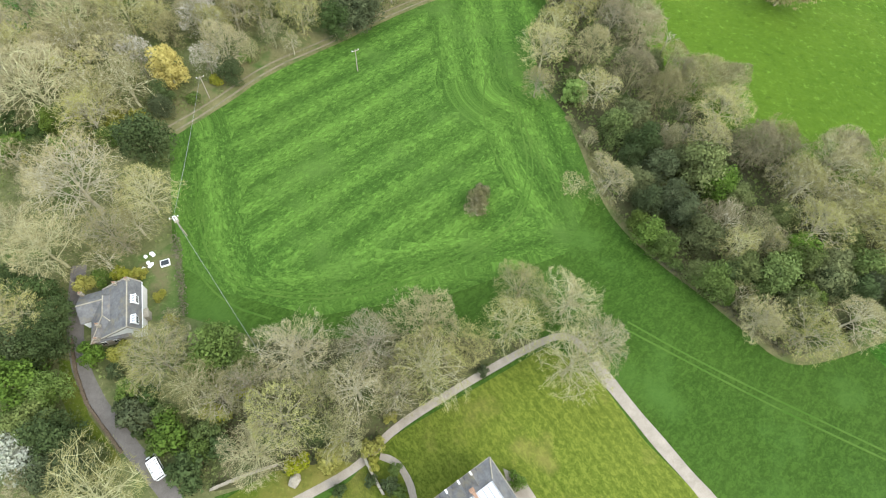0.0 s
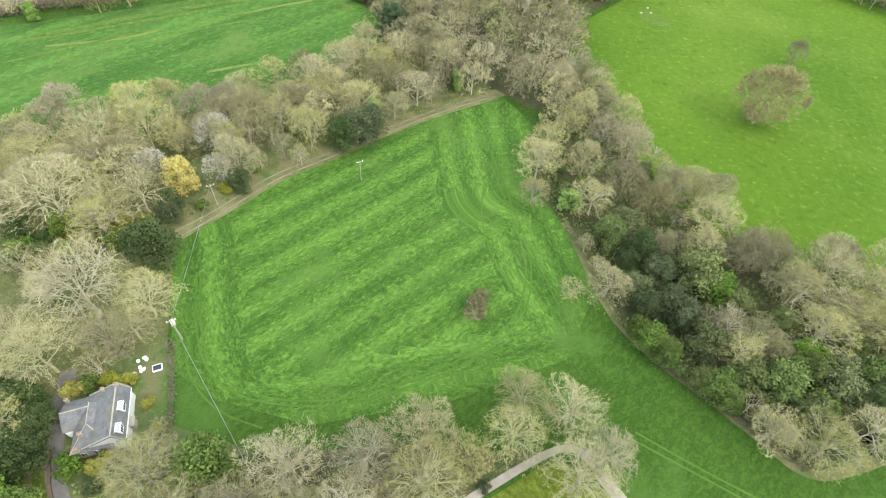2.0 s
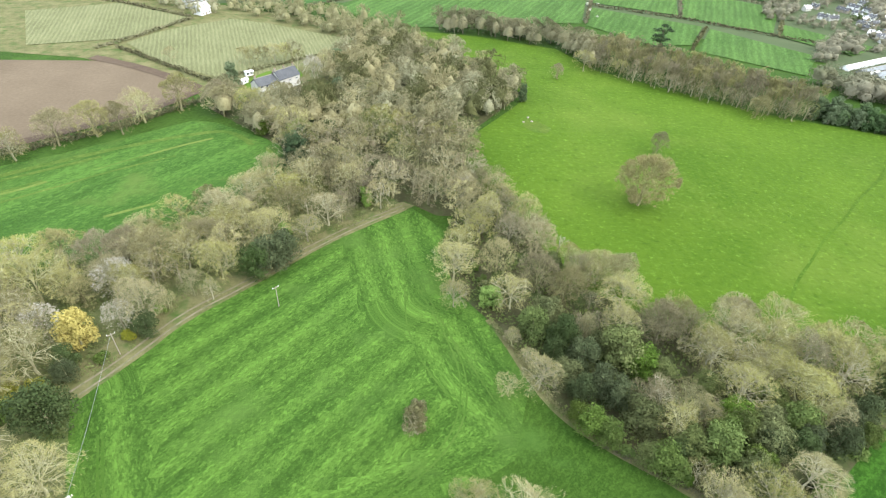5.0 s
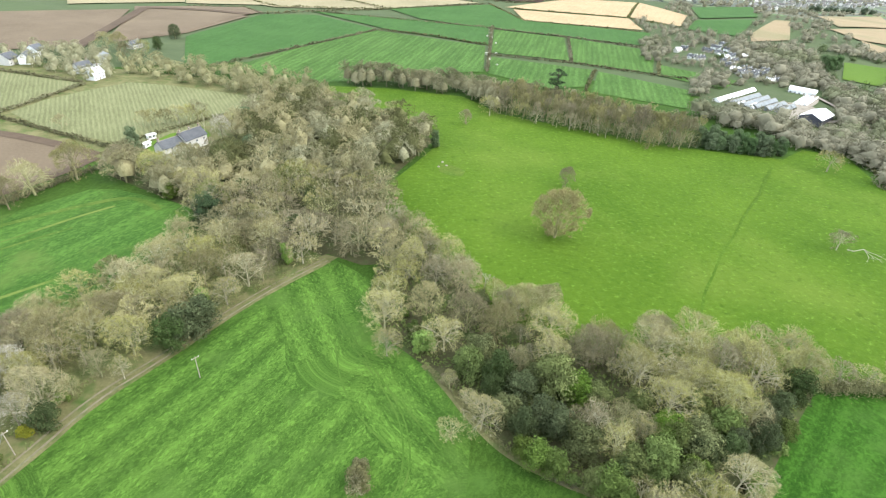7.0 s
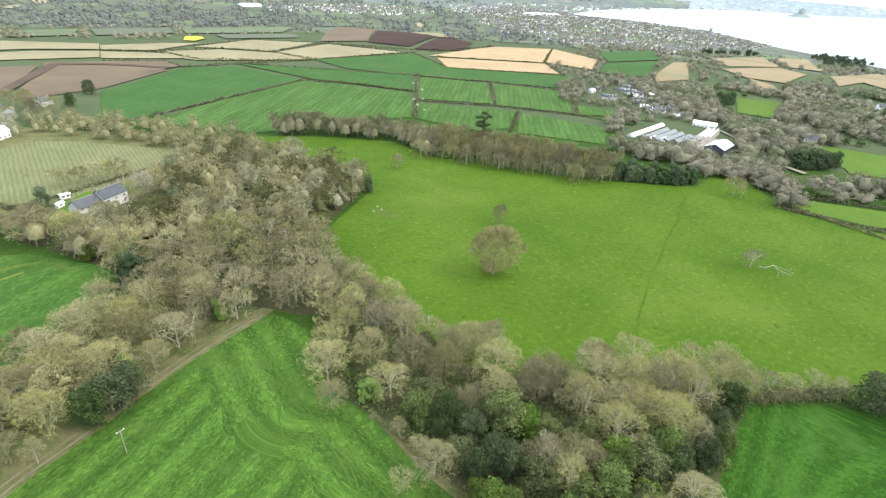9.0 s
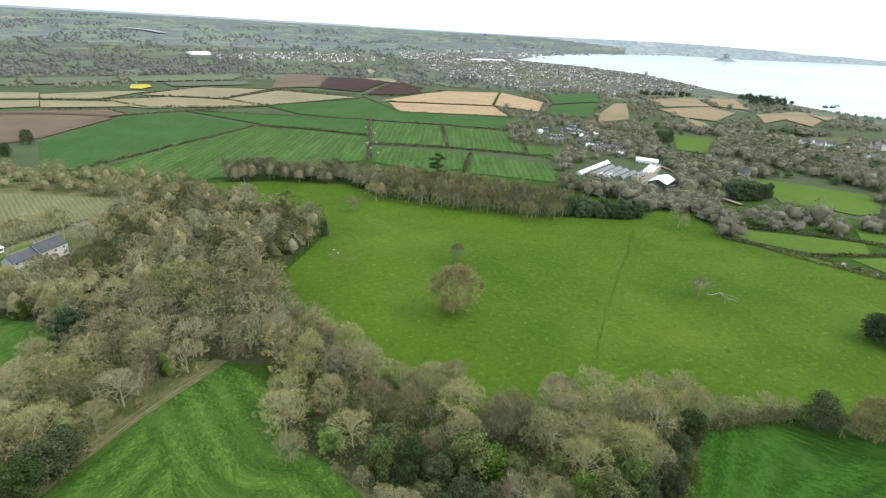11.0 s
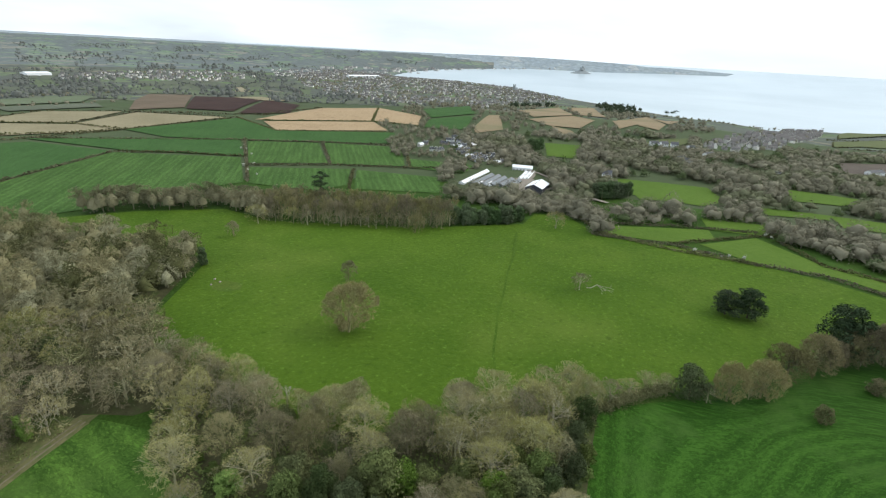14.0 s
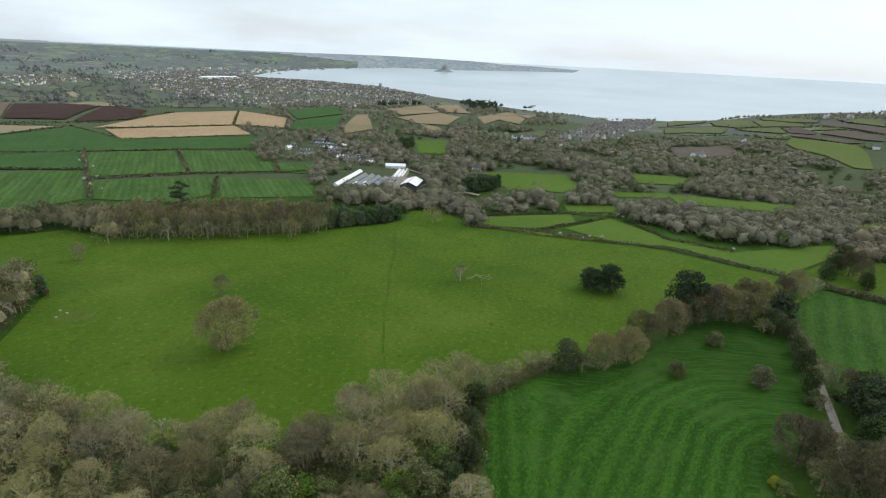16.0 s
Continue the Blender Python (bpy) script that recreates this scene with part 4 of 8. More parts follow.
# wheel tracks
WHEEL_LAYERS = []
WHEELS = "faint pale wheel track pressed into the grass"
for line in ([(-58.0, 67.7), (-52.8, 53.3), (-46.0, 43.3), (-36.8, 39.3), (-24.2, 39.4), (-13.2, 42.2), (-2.2, 48.1), (6.9, 54.0), (15.1, 62.2), (18.8, 71.0), (19.2, 83.5), (13.8, 101.3), (8.6, 117.2)], [(-57.2, 67.8), (-51.8, 53.4), (-45.1, 44.2), (-36.5, 40.4), (-24.4, 40.3), (-13.4, 43.5), (-2.9, 49.1), (5.8, 54.8), (13.9, 62.7), (17.4, 71.7), (17.9, 83.3), (12.7, 101.1), (7.4, 117.0)], [(39.1, 42.3), (48.9, 37.4), (59.5, 32.7), (71.7, 27.8), (86.1, 22.1)], [(38.4, 40.7), (48.8, 36.0), (59.3, 31.2), (71.4, 26.1), (85.7, 20.6)], [(6.1, 108.2), (5.8, 94.2), (9.8, 80.5), (17.5, 68.5)], [(-53.6, 50.4), (-50.0, 42.8), (-41.6, 36.3), (-32.1, 34.4)], [(12.1, 107.1), (16.3, 92.1), (21.3, 80.4), (24.7, 71.0)]):
    strip("wheel_track", line, 0.42, TYRED, 1.6 + 0.3 * len(WHEEL_LAYERS), WHEELS)
    WHEEL_LAYERS.append(line)

# woodland floor
WOOD_NORTH = [(-74.8, 229.8), (-59.8, 242.5), (-23, 274), (-19, 314), (23, 319), (56, 280), (71, 251), (36.7, 205.0), (32.7, 171.0), (47.0, 143.1), (18.4, 145.0), (8.1, 153.8), (-10.2, 147.1), (-35.3, 180.5), (-38.6, 194.0)]
WOOD_EAST = [(32.3, 168.9), (48.4, 141.0), (51.4, 120.0), (73.3, 105.9), (71.5, 98.7), (89.1, 91.4), (120.4, 82.4), (126.4, 74.3), (124.0, 64.5), (107.7, 55.6), (86.2, 43.1), (93.5, 46.5), (76.8, 39.7), (70.8, 38.8), (56.5, 50.7), (45.2, 58.8), (38.2, 66.7), (33.5, 78.7), (31.0, 88.7), (26.9, 97.4), (21.1, 106.4), (17.0, 125.4)]
WOOD_WEST = [(7.5, 151.3), (-24.5, 128.0), (-48.0, 113.4), (-60.6, 86.8), (-69.1, 79.7), (-82.0, 72.5), (-122.6, 66.7), (-143.5, 93.1), (-118.4, 109.4), (-102.3, 116.1), (-76.1, 126.3), (-54.1, 147.4), (-35.9, 170.9), (-16.6, 180.8)]
drape("woodland_floor", WOOD_NORTH, LITTER, 1, "brown leaf litter under bare trees", "ground")
drape("woodland_floor", WOOD_EAST, LITTER, 1.25, "brown leaf litter under mixed trees", "ground")
drape("woodland_floor", WOOD_WEST, BRAMBLE_FLOOR, 1.5, "brown leaf litter under bare trees", "ground")
GARDEN_WEST = [(-127.4, 65.9), (-66.9, 76.4), (-57.1, 49.9), (-49.0, 33.0), (-36.7, 30.9), (-21.6, 27.0), (-6.5, 20.2), (-10.3, 11.9), (-33.5, 2.3), (-30.6, -7.3), (-88.6, -12.9)]
drape("garden_floor", GARDEN_WEST, BRAMBLE_FLOOR, 1.7, "rough undergrowth and leaf litter round a cottage", "ground")

# tracks
strip("worn_edge", [(27.7, 96.5), (31.7, 86.7), (34.1, 77.2), (38.4, 67.0), (45.2, 59.4), (56.5, 50.5), (63.7, 44.0), (70.4, 37.8), (77.1, 38.7), (93.3, 45.7)], 2.2, VERGE, 2.0, "worn tan grass along the wood's edge", "verge")
strip("gravel_path", [(-20.2, 2.8), (-9.9, 9.6), (-5.9, 16.1), (7.7, 26.5), (21.7, 36.4), (27.1, 38.2), (30.7, 34.7)], 1.55, TRACK, 3, "pale gravel path along the lawn", "path")
strip("gravel_path", [(-7.0, 11.5), (-5.2, 11.3), (-3.3, 10.4), (-1.6, 8.4), (-0.6, 6.5), (0.2, 4.0)], 1.2, TRACK, 3.6, "narrow curved gravel path to the manor", "path")
strip("gravel_track", [(31.7, 33.2), (36.9, 26.6), (44.6, 17.7), (51.8, 10.1), (57.6, 3.7)], 2.5, TRACK, 3, "straight pale gravel track beside the lawn")
strip("lane", [(-73.1, 41.2), (-70.4, 32.8), (-65.4, 22.0), (-57.3, 13.7), (-50.3, 8.6), (-43.6, 3.9), (-35.9, -2.2)], 3.0, ASPHALT, 3, "narrow worn asphalt lane past the cottage", "lane")
strip("track_verge", [(-67.0, 78.3), (-60.4, 86.4), (-50.4, 101.6), (-38.2, 112.1), (-24.1, 126.1), (-8.5, 139.5), (7.5, 150.3)], 4.6, VERGE, 2.3, "worn brown grass either side of the ruts", "verge")
for k, line in enumerate(([(-68.2, 78.6), (-61.3, 86.8), (-51.4, 102.1), (-38.9, 112.6), (-24.9, 126.8), (-9.1, 140.4), (7.1, 151.2)], [(-65.8, 77.9), (-59.4, 86.0), (-49.4, 101.2), (-37.5, 111.5), (-23.3, 125.4), (-7.9, 139.0), (7.9, 149.7)])):
    strip("farm_track", line, 0.6, DIRT_PALE, 2.6 + 0.5 * k, "pale wheel rut of a track along the wood's edge")


# ---- trees ----
def curve(a, b, lift, steps):
    t = np.linspace(0, 1, steps)[:, None]
    mid = (a + b) / 2 + np.array([0, 0, lift])
    return a * (1 - t) ** 2 + 2 * mid * t * (1 - t) + b * t ** 2


def bare_crown(seed, tall, spread, limbs, subs, twigs, wide=0.055, low=0.15, upright=0.0, thick=1.0, long=1.0, skirt=-0.35, simple=False):
    """A leafless tree: a tapered trunk, arching limbs that fork into crooked branches, and a domed haze of short twigs at their ends."""
    rng = np.random.default_rng(seed)
    wood, crown = Soup(), Soup()
    r0 = tall * 0.022
    lean = rng.normal(size=2) * tall * 0.02
    top = np.array([lean[0], lean[1], tall * 0.6])
    stem = curve(np.zeros(3), top, 0, 6) + np.concatenate([np.zeros((1, 3)), rng.normal(size=(5, 3)) * tall * 0.008])
    wood.tube(stem, r0 * np.linspace(1.15, 0.3, 6), 6)
    mid = np.array([lean[0], lean[1], tall * 0.5])
    waves = rng.normal(size=(5, 3)) * 2.6

    def shell(d):
        bulge = 1 + 0.085 * np.sin(d @ waves.T + np.arange(5)).sum(-1, keepdims=True)
        return mid + d * np.array([spread, spread, tall * 0.48]) * bulge

    def within(p, room=1.0):
        """Draws points beyond the crown's outline back to it."""
        v = p - mid
        far = np.linalg.norm(v, axis=-1, keepdims=True) + 1e-9
        edge = np.linalg.norm(shell(v / far) - mid, axis=-1, keepdims=True)
        return mid + v * np.minimum(1.0, room * edge / far)

    def crooked(p, q, lift, steps, bend):
        path = curve(p, q, lift, steps)
        path[1:-1] += rng.normal(size=(steps - 2, 3)) * bend * np.linalg.norm(q - p)
        return path

    ends, dirs = [], []
    girth = 0.046 * thick * spread / 6
    for i in range(limbs):
        az = i * 2.4 + rng.normal() * 0.25
        el = radians(-4 + 88 * ((i + 0.5) / limbs) ** 0.85 + rng.normal() * 5)
        el = el * (1 - upright) + radians(72) * upright
        d = np.array([math.cos(az) * math.cos(el), math.sin(az) * math.cos(el), math.sin(el)])
        tip = mid + (shell(d[None])[0] - mid) * rng.uniform(0.8, 0.95)
        base = stem[0] + (top - stem[0]) * rng.uniform(low / 0.6, 0.98)
        base[2] = min(base[2], max(tip[2] - tall * 0.03, tall * 0.12))
        steps = 4 if simple else 6
        path = crooked(base, tip, rng.uniform(0.0, 0.08) * tall, steps, 0.035)
        wood.tube(path, r0 * np.linspace(0.3, 0.09, steps) * thick, 3)
        for k in range(subs):
            u = (0.22 + 0.76 * (k + rng.uniform(0, 1)) / subs) * (steps - 1)
            g = min(int(u), steps - 2)
            a = path[g] * (1 - (u - g)) + path[g + 1] * (u - g)
            od = unit(unit(a - mid) + rng.normal(size=3) * 0.4 + np.array([0, 0, 0.1]))
            b = mid + (shell(od[None])[0] - mid) * rng.uniform(0.84, 1.0)
            b = a + (b - a) * min(1.0, 0.6 * spread / (np.linalg.norm(b - a) + 1e-6))
            sub = within(crooked(a, b, rng.uniform(0, 0.05) * tall, 4, 0.07))
            if simple:
                crown.bent(sub[0], sub[2], sub[3], wide * 1.3, rng)
            else:
                wood.tube(sub[[0, 1, 3]], girth * np.array([1.0, 0.75, 0.3]), 3)
            for m in range(3):
                c = sub[m + 1] if m else sub[1] * 0.5 + sub[2] * 0.5
                e = unit(unit(sub[3] - sub[0]) + rng.normal(size=3) * 0.65 + 0.3 * unit(c - mid))
                l = spread * rng.uniform(0.14, 0.27)
                q = within((c + e * l)[None], 1.02)[0]
                j = (c + q) / 2 + rng.normal(size=3) * l * 0.14
                (crown if simple else wood).bent(c, j, q, wide if simple else girth * 1.1, rng)
                ends += [j, q, q]
                dirs += [e, e, e]
    ends, dirs = np.array(ends), np.array(dirs)
    n = twigs * 7 // 10
    pick = rng.integers(0, len(ends), n)
    d = unit(dirs[pick] + rng.normal(size=(n, 3)) * 0.75 + np.array([0, 0, 0.2]))
    crown.slivers(within(ends[pick] + rng.normal(size=(n, 3)) * 0.03 * spread, 0.95), d, long * rng.uniform(0.07, 0.17, n) * spread, wide * rng.uniform(0.6, 1.3, n), rng)
    n = twigs - n
    d = unit(rng.normal(size=(n, 3)) + np.array([0, 0, 0.45]))
    d[:, 2] = np.where(d[:, 2] < skirt, -d[:, 2], d[:, 2])
    d = d * (1 - upright * np.array([0.3, 0.3, 0]))
    p = mid + (shell(d) - mid) * (rng.uniform(0.4, 1.0, (n, 1)) ** 0.5 * 0.97)
    crown.slivers(p, unit(d * 0.9 + rng.normal(size=(n, 3)) * 0.6 + np.array([0, 0, 0.2])), long * rng.uniform(0.07, 0.16, n) * spread, wide * rng.uniform(0.5, 1.2, n), rng)
    return wood, crown


def leafy_crown(seed, tall, spread, lobes, leaves, size, low=0.12, flat=1.0, top_heavy=0.0):
    """A tree or bush in leaf: a trunk with limbs into lobes of many small leaf clumps."""
    rng = np.random.default_rng(seed)
    wood, crown = Soup(), Soup()
    r0 = tall * 0.026
    stem = curve(np.zeros(3), np.array([rng.normal() * 0.04 * tall, rng.normal() * 0.04 * tall, tall * 0.75]), 0, 5)
    wood.tube(stem, r0 * np.linspace(1.2, 0.3, 5), 6)
    per = leaves // lobes
    for i in range(lobes):
        az, u = i * 2.4 + rng.normal() * 0.3, (i + 0.5) / lobes
        z = tall * (low + (0.84 - low) * u ** (1 - 0.5 * top_heavy))
        ring = spread * 0.68 * math.sqrt(max(0.02, 1 - (abs(u - 0.3 - 0.2 * top_heavy) / 0.76) ** 2)) * (0.4 if i % 4 == 0 else 1)
        c = np.array([math.cos(az) * ring, math.sin(az) * ring, z])
        crown.tube(curve(stem[min(4, int(u * 4))], c, 0, 3), r0 * np.array([0.4, 0.25, 0.08]), 3)
        rad = spread * rng.uniform(0.28, 0.46)
        d = unit(rng.normal(size=(per, 3)) + np.array([0, 0, 0.35]))
        p = c + d * rad * rng.uniform(0.7, 1.1, (per, 1)) * np.array([1, 1, 0.85 * flat])
        crown.flakes(p, unit(d + rng.normal(size=(per, 3)) * 0.5), size * rng.uniform(0.6, 1.4, per), rng)
    return wood, crown


def pine_crown(seed, tall, spread, plates, needles, size):
    """A wind-shaped pine: a bent stem and spreading limbs that carry flat, ragged plates of needles."""
    rng = np.random.default_rng(seed)
    wood, crown = Soup(), Soup()
    stem = curve(np.zeros(3), np.array([rng.normal() * 0.06 * tall, rng.normal() * 0.06 * tall, tall * 0.9]), 0, 7)
    stem[1:-1] += rng.normal(size=(5, 3)) * 0.015 * tall
    wood.tube(stem, tall * 0.028 * np.linspace(1.1, 0.25, 7), 6)
    for i in range(plates):
        u = (i + 0.5) / plates
        az = i * 2.4 + rng.normal() * 0.35
        z = tall * (0.14 + 0.78 * u)
        out = spread * (0.75 * math.sqrt(max(0.0, 1 - (u - 0.2) ** 2 / 0.72))) * rng.uniform(0.45, 1.05)
        c = np.array([math.cos(az) * out, math.sin(az) * out, z])
        base = stem[min(6, 2 + int(u * 4.5))]
        limb = curve(base, c, -0.05 * tall, 4)
        wood.tube(limb, tall * 0.008 * np.array([1.2, 1.0, 0.7, 0.4]), 3)
        for j in range(4):
            m = c + rng.normal(size=3) * np.array([0.2, 0.2, 0.05]) * spread
            n = needles // (plates * 4)
            d = unit(rng.normal(size=(n, 3)) + np.array([0, 0, 0.5]))
            p = m + d * rng.uniform(0.6, 1.1, (n, 1)) * np.array([0.26, 0.26, 0.15]) * spread
            crown.flakes(p, unit(d + rng.normal(size=(n, 3)) * 0.5 + np.array([0, 0, 0.4])), size * rng.uniform(0.5, 1.3, n), rng)
    return wood, crown


KINDS, PLANTED = {}, []


def kind(name, obj_name, radius, wood_crown, bark, foliage, label, category="tree"):
    KINDS[name] = [obj_name, wood_crown, bark, foliage, label, category, None, radius, 1.0, 1.0]


def plant(name, x, y, scale=1.0, turn=0.0, group="", squash=1.0):
    obj_name, (wood, crown), bark, foliage, label, category, first, radius, wide, tall = KINDS[name]
    z = float(height(x, y)) - 0.05
    if first is None:
        first = new(obj_name)
        part("trunk", wood.mesh("trunk"), bark, first)
        part("crown", crown.mesh("crown"), foliage, first)
        first.matrix_basis = Matrix.LocRotScale((x, y, z), Euler((0, 0, radians(turn))), (scale, scale, scale * squash))
        tagged(first, label, category, group)
        KINDS[name][6], KINDS[name][8], KINDS[name][9] = first, scale, scale * squash
        PLANTED.append((x, y, radius * scale))
        return first
    PLANTED.append((x, y, radius * scale))
    ob = copy_thing(first, Matrix.LocRotScale((x, y, z), Euler((0, 0, radians(turn))), (scale / wide, scale / wide, scale * squash / tall)))
    return tagged(ob, group=group) if group else ob


for k in range(5):
    kind("bare%d" % k, "bare_tree", 6.4, bare_crown(10 + k, 12.5, 6.4, 15, 7, 3600, 0.08, thick=1.25, skirt=-0.7), BARK, TWIG, "leafless grey-twigged broadleaf tree in early spring")
    kind("mid%d" % k, "bare_tree", 5.6, bare_crown(30 + k, 11.0, 6.2, 9, 4, 1500, 0.17, thick=1.3, skirt=-0.75, long=0.9), BARK, (TWIG, TWIG_BROWN, OLIVE_TWIG, TWIG, TWIG_BROWN)[k], "leafless grey-brown woodland tree")
for k in range(2):
    kind("bud%d" % k, "budding_tree", 5.4, bare_crown(50 + k, 12.0, 5.4, 13, 7, 3600, 0.08, long=0.7, thick=1.2), BARK, BUDS, "tree with yellow-green buds just breaking")
    kind("midbud%d" % k, "budding_tree", 5.0, bare_crown(55 + k, 11.0, 5.0, 7, 4, 900, 0.22, long=0.8), BARK, BUDS, "woodland tree with yellow-green buds breaking")
    kind("leaf%d" % k, "evergreen_tree", 5.6, leafy_crown(60 + k, 10.0, 4.6, 26, 5200, 0.33), BARK, (LEAF, LEAF_OLIVE)[k], "dense mid-green evergreen tree")
    kind("dark%d" % k, "holm_oak", 5.9, leafy_crown(70 + k, 11.0, 4.8, 26, 5200, 0.33), BARK, LEAF_DARK, "dense dark evergreen holm oak")
for k in range(3):
    kind("fine%d" % k, "bare_tree", 6.8, bare_crown(20 + k, 13.0, 6.2, 17, 8, 4600, 0.06, long=0.95, thick=1.15), BARK, TWIG, "broad leafless tree with a rounded crown of fine grey twigs")
kind("haze", "bare_tree", 6.0, bare_crown(79, 13.0, 6.0, 14, 7, 4200, 0.095, long=0.95), DULL_BARK, TWIG_BROWN, "broad leafless tree with a dense brownish haze of twigs")
kind("dome", "bare_tree", 6.0, bare_crown(77, 13.0, 6.0, 16, 7, 9000, 0.13, low=0.06, long=0.95, skirt=-0.95), DULL_BARK, HAZE_TWIG, "broad leafless tree branched to the ground, hazy brown")
kind("dusky", "bare_tree", 6.0, bare_crown(96, 13.0, 6.0, 14, 7, 8500, 0.13, low=0.08, long=0.95, skirt=-0.8), DARK_BARK, DUSKY_TWIG, "broad leafless tree with a dark olive-brown haze of twigs")
kind("tan", "budding_tree", 6.2, bare_crown(76, 13.0, 6.2, 18, 9, 5500, 0.045, long=0.8, thick=1.2), BARK, TAN_BUDS, "broad tree in golden-buff buds beside the cottage")
kind("gold", "golden_tree", 3.9, leafy_crown(80, 10.5, 3.3, 24, 5200, 0.3, low=0.12), BARK, GOLD, "small tree covered in golden-yellow buds")
kind("pale", "pale_tree", 3.8, bare_crown(78, 10.0, 3.8, 14, 8, 2600, 0.06), BARK, TWIG_PALE, "slender leafless tree with whitish twigs")
kind("fresh", "fresh_leaved_tree", 3.9, leafy_crown(81, 8.5, 3.2, 18, 3200, 0.36), BARK, LEAF_FRESH, "tree in bright fresh green leaf")
kind("shrub", "shrub", 2.9, leafy_crown(82, 3.4, 2.4, 13, 1500, 0.28, low=0.2), BARK, LEAF, "rounded mid-green evergreen shrub", "shrub")
kind("shrub_dark", "shrub", 2.7, leafy_crown(83, 3.0, 2.2, 13, 1500, 0.28, low=0.2), BARK, LEAF_DARK, "rounded dark green evergreen shrub", "shrub")
kind("shrub_yellow", "flowering_shrub", 2.4, leafy_crown(84, 2.8, 2.0, 13, 1400, 0.26, low=0.2), BARK, LEAF_YELLOW, "yellow-green flowering garden shrub", "shrub")
kind("shrub_white", "flowering_shrub", 4.4, leafy_crown(89, 5.5, 3.6, 18, 2600, 0.3, low=0.2), BARK, BLOSSOM, "large shrub covered in white blossom", "shrub")
kind("shrub_bare", "bare_shrub", 3.0, bare_crown(85, 5.0, 3.0, 11, 5, 1400, 0.065, low=0.03, thick=1.4), BARK, TWIG, "leafless greyish thorn bush", "shrub")
kind("shrub_brown", "bare_shrub", 3.0, bare_crown(90, 6.0, 3.0, 10, 5, 1300, 0.08, low=0.03, thick=1.4), BARK, TWIG_BROWN, "leafless brown thorn bush", "shrub")
kind("shrub_ivy", "ivy_clad_bush", 3.0, leafy_crown(92, 6.0, 2.6, 16, 2200, 0.26, low=0.1), BARK, IVY, "tall thorn bush thick with brown ivy", "shrub")
kind("pine", "pine_tree", 7.9, pine_crown(86, 12.5, 6.0, 26, 7600, 0.42), DARK_BARK, NEEDLES, "dark umbrella-shaped pine tree")
kind("conifer", "conifer", 4.4, leafy_crown(91, 13.0, 3.6, 24, 3000, 0.5, low=0.08), BARK, CONIFER, "dense dark conifer in a shelter belt")
kind("umbrella", "umbrella_pine", 5.6, pine_crown(95, 15.0, 5.6, 12, 2600, 0.5), DARK_BARK, NEEDLES, "lone umbrella pine with a flat dark crown")
kind("poplar0", "plantation_tree", 3.4, bare_crown(87, 16.0, 3.8, 8, 3, 760, 0.27, upright=0.12, thick=1.2, skirt=-0.95, simple=True), DULL_BARK, TWIG_BROWN, "tall narrow leafless tree in a plantation row")
kind("poplar1", "plantation_tree", 3.6, bare_crown(88, 14.0, 4.2, 8, 3, 760, 0.27, upright=0.1, thick=1.2, skirt=-0.95, simple=True), DULL_BARK, TWIG_BROWN, "tall narrow leafless tree in a plantation row")

mix = random.Random(5)


def stand(names, spots, group):
    """Single trees: place, and width in metres."""
    for k, (x, y, w) in enumerate(spots):
        name = names[k % len(names)]
        g = 1.1 * w / (2 * KINDS[name][7])
        plant(name, x, y, g, mix.uniform(0, 360), group, mix.uniform(0.9, 1.1) * (1 / g) ** 0.35)


def along(line, gap, seed, loose=0.3):
    rng = np.random.default_rng(seed)
    out = []
    for a, b in zip(line, line[1:]):
        n = max(1, int(math.hypot(b[0] - a[0], b[1] - a[1]) / gap))
        for i in range(n):
            u = (i + rng.uniform(0, 1)) / n
            out.append((a[0] + (b[0] - a[0]) * u + rng.normal() * gap * loose, a[1] + (b[1] - a[1]) * u + rng.normal() * gap * loose))
    return out


def clear_of(x, y, room):
    return all((x - px) ** 2 + (y - py) ** 2 > (pr * room) ** 2 for px, py, pr in PLANTED)


COTTAGE = "trees round the cottage"
AVENUE = "trees along the gravel path"
EAST = "trees of the east wood"
WEST = "trees of the west belt"

# trees along the path and lawn
stand(["fine0", "fine1", "fine2"], [(-23.8, 26.3, 14), (-11.6, 29.1, 13), (-12.1, 21.0, 12), (-0.5, 25.8, 15), (14.3, 36.1, 12), (16.2, 43.9, 12), (25.4, 42.4, 12), (31.0, 35.3, 11), (-26.4, 9.3, 12), (-30.7, 19.9, 10), (-5.5, 21.8, 9)], AVENUE)
stand(["haze"], [(-1.8, 34.6, 14), (6.9, 31.6, 9)], AVENUE)
stand(["bud0", "bud1"], [(25.4, 29.8, 14), (-35.1, 17.5, 10), (-23.8, 14.9, 13), (-13.3, 13.2, 9), (-23.0, 23.2, 6), (-6.5, 26.7, 6), (-19.0, 20.3, 8)], AVENUE)
stand(["leaf0"], [(-38.6, 25.9, 12), (-40.8, 23.4, 8), (-34.0, 24.2, 8)], AVENUE)
# round the cottage
stand(["fine1", "fine0", "fine2"], [(-46.9, 22.5, 13), (-39.5, 18.4, 10), (-48.9, -0.1, 17), (-62.0, 55.3, 13), (-74.9, 40.5, 15), (-84.2, 45.0, 11), (-84.8, 55.7, 9), (-74.9, 27.2, 12)], COTTAGE)
stand(["tan"], [(-73.5, 53.8, 18), (-66.0, 46.7, 9)], COTTAGE)
stand(["bud0"], [(-62.7, 49.7, 9)], COTTAGE)
stand(["dark0", "dark1"], [(-67.9, 70.2, 13), (-74.6, 31.5, 11), (-70.4, 25.9, 8), (-70.6, 29.7, 7), (-78.9, 33.9, 9)], COTTAGE)
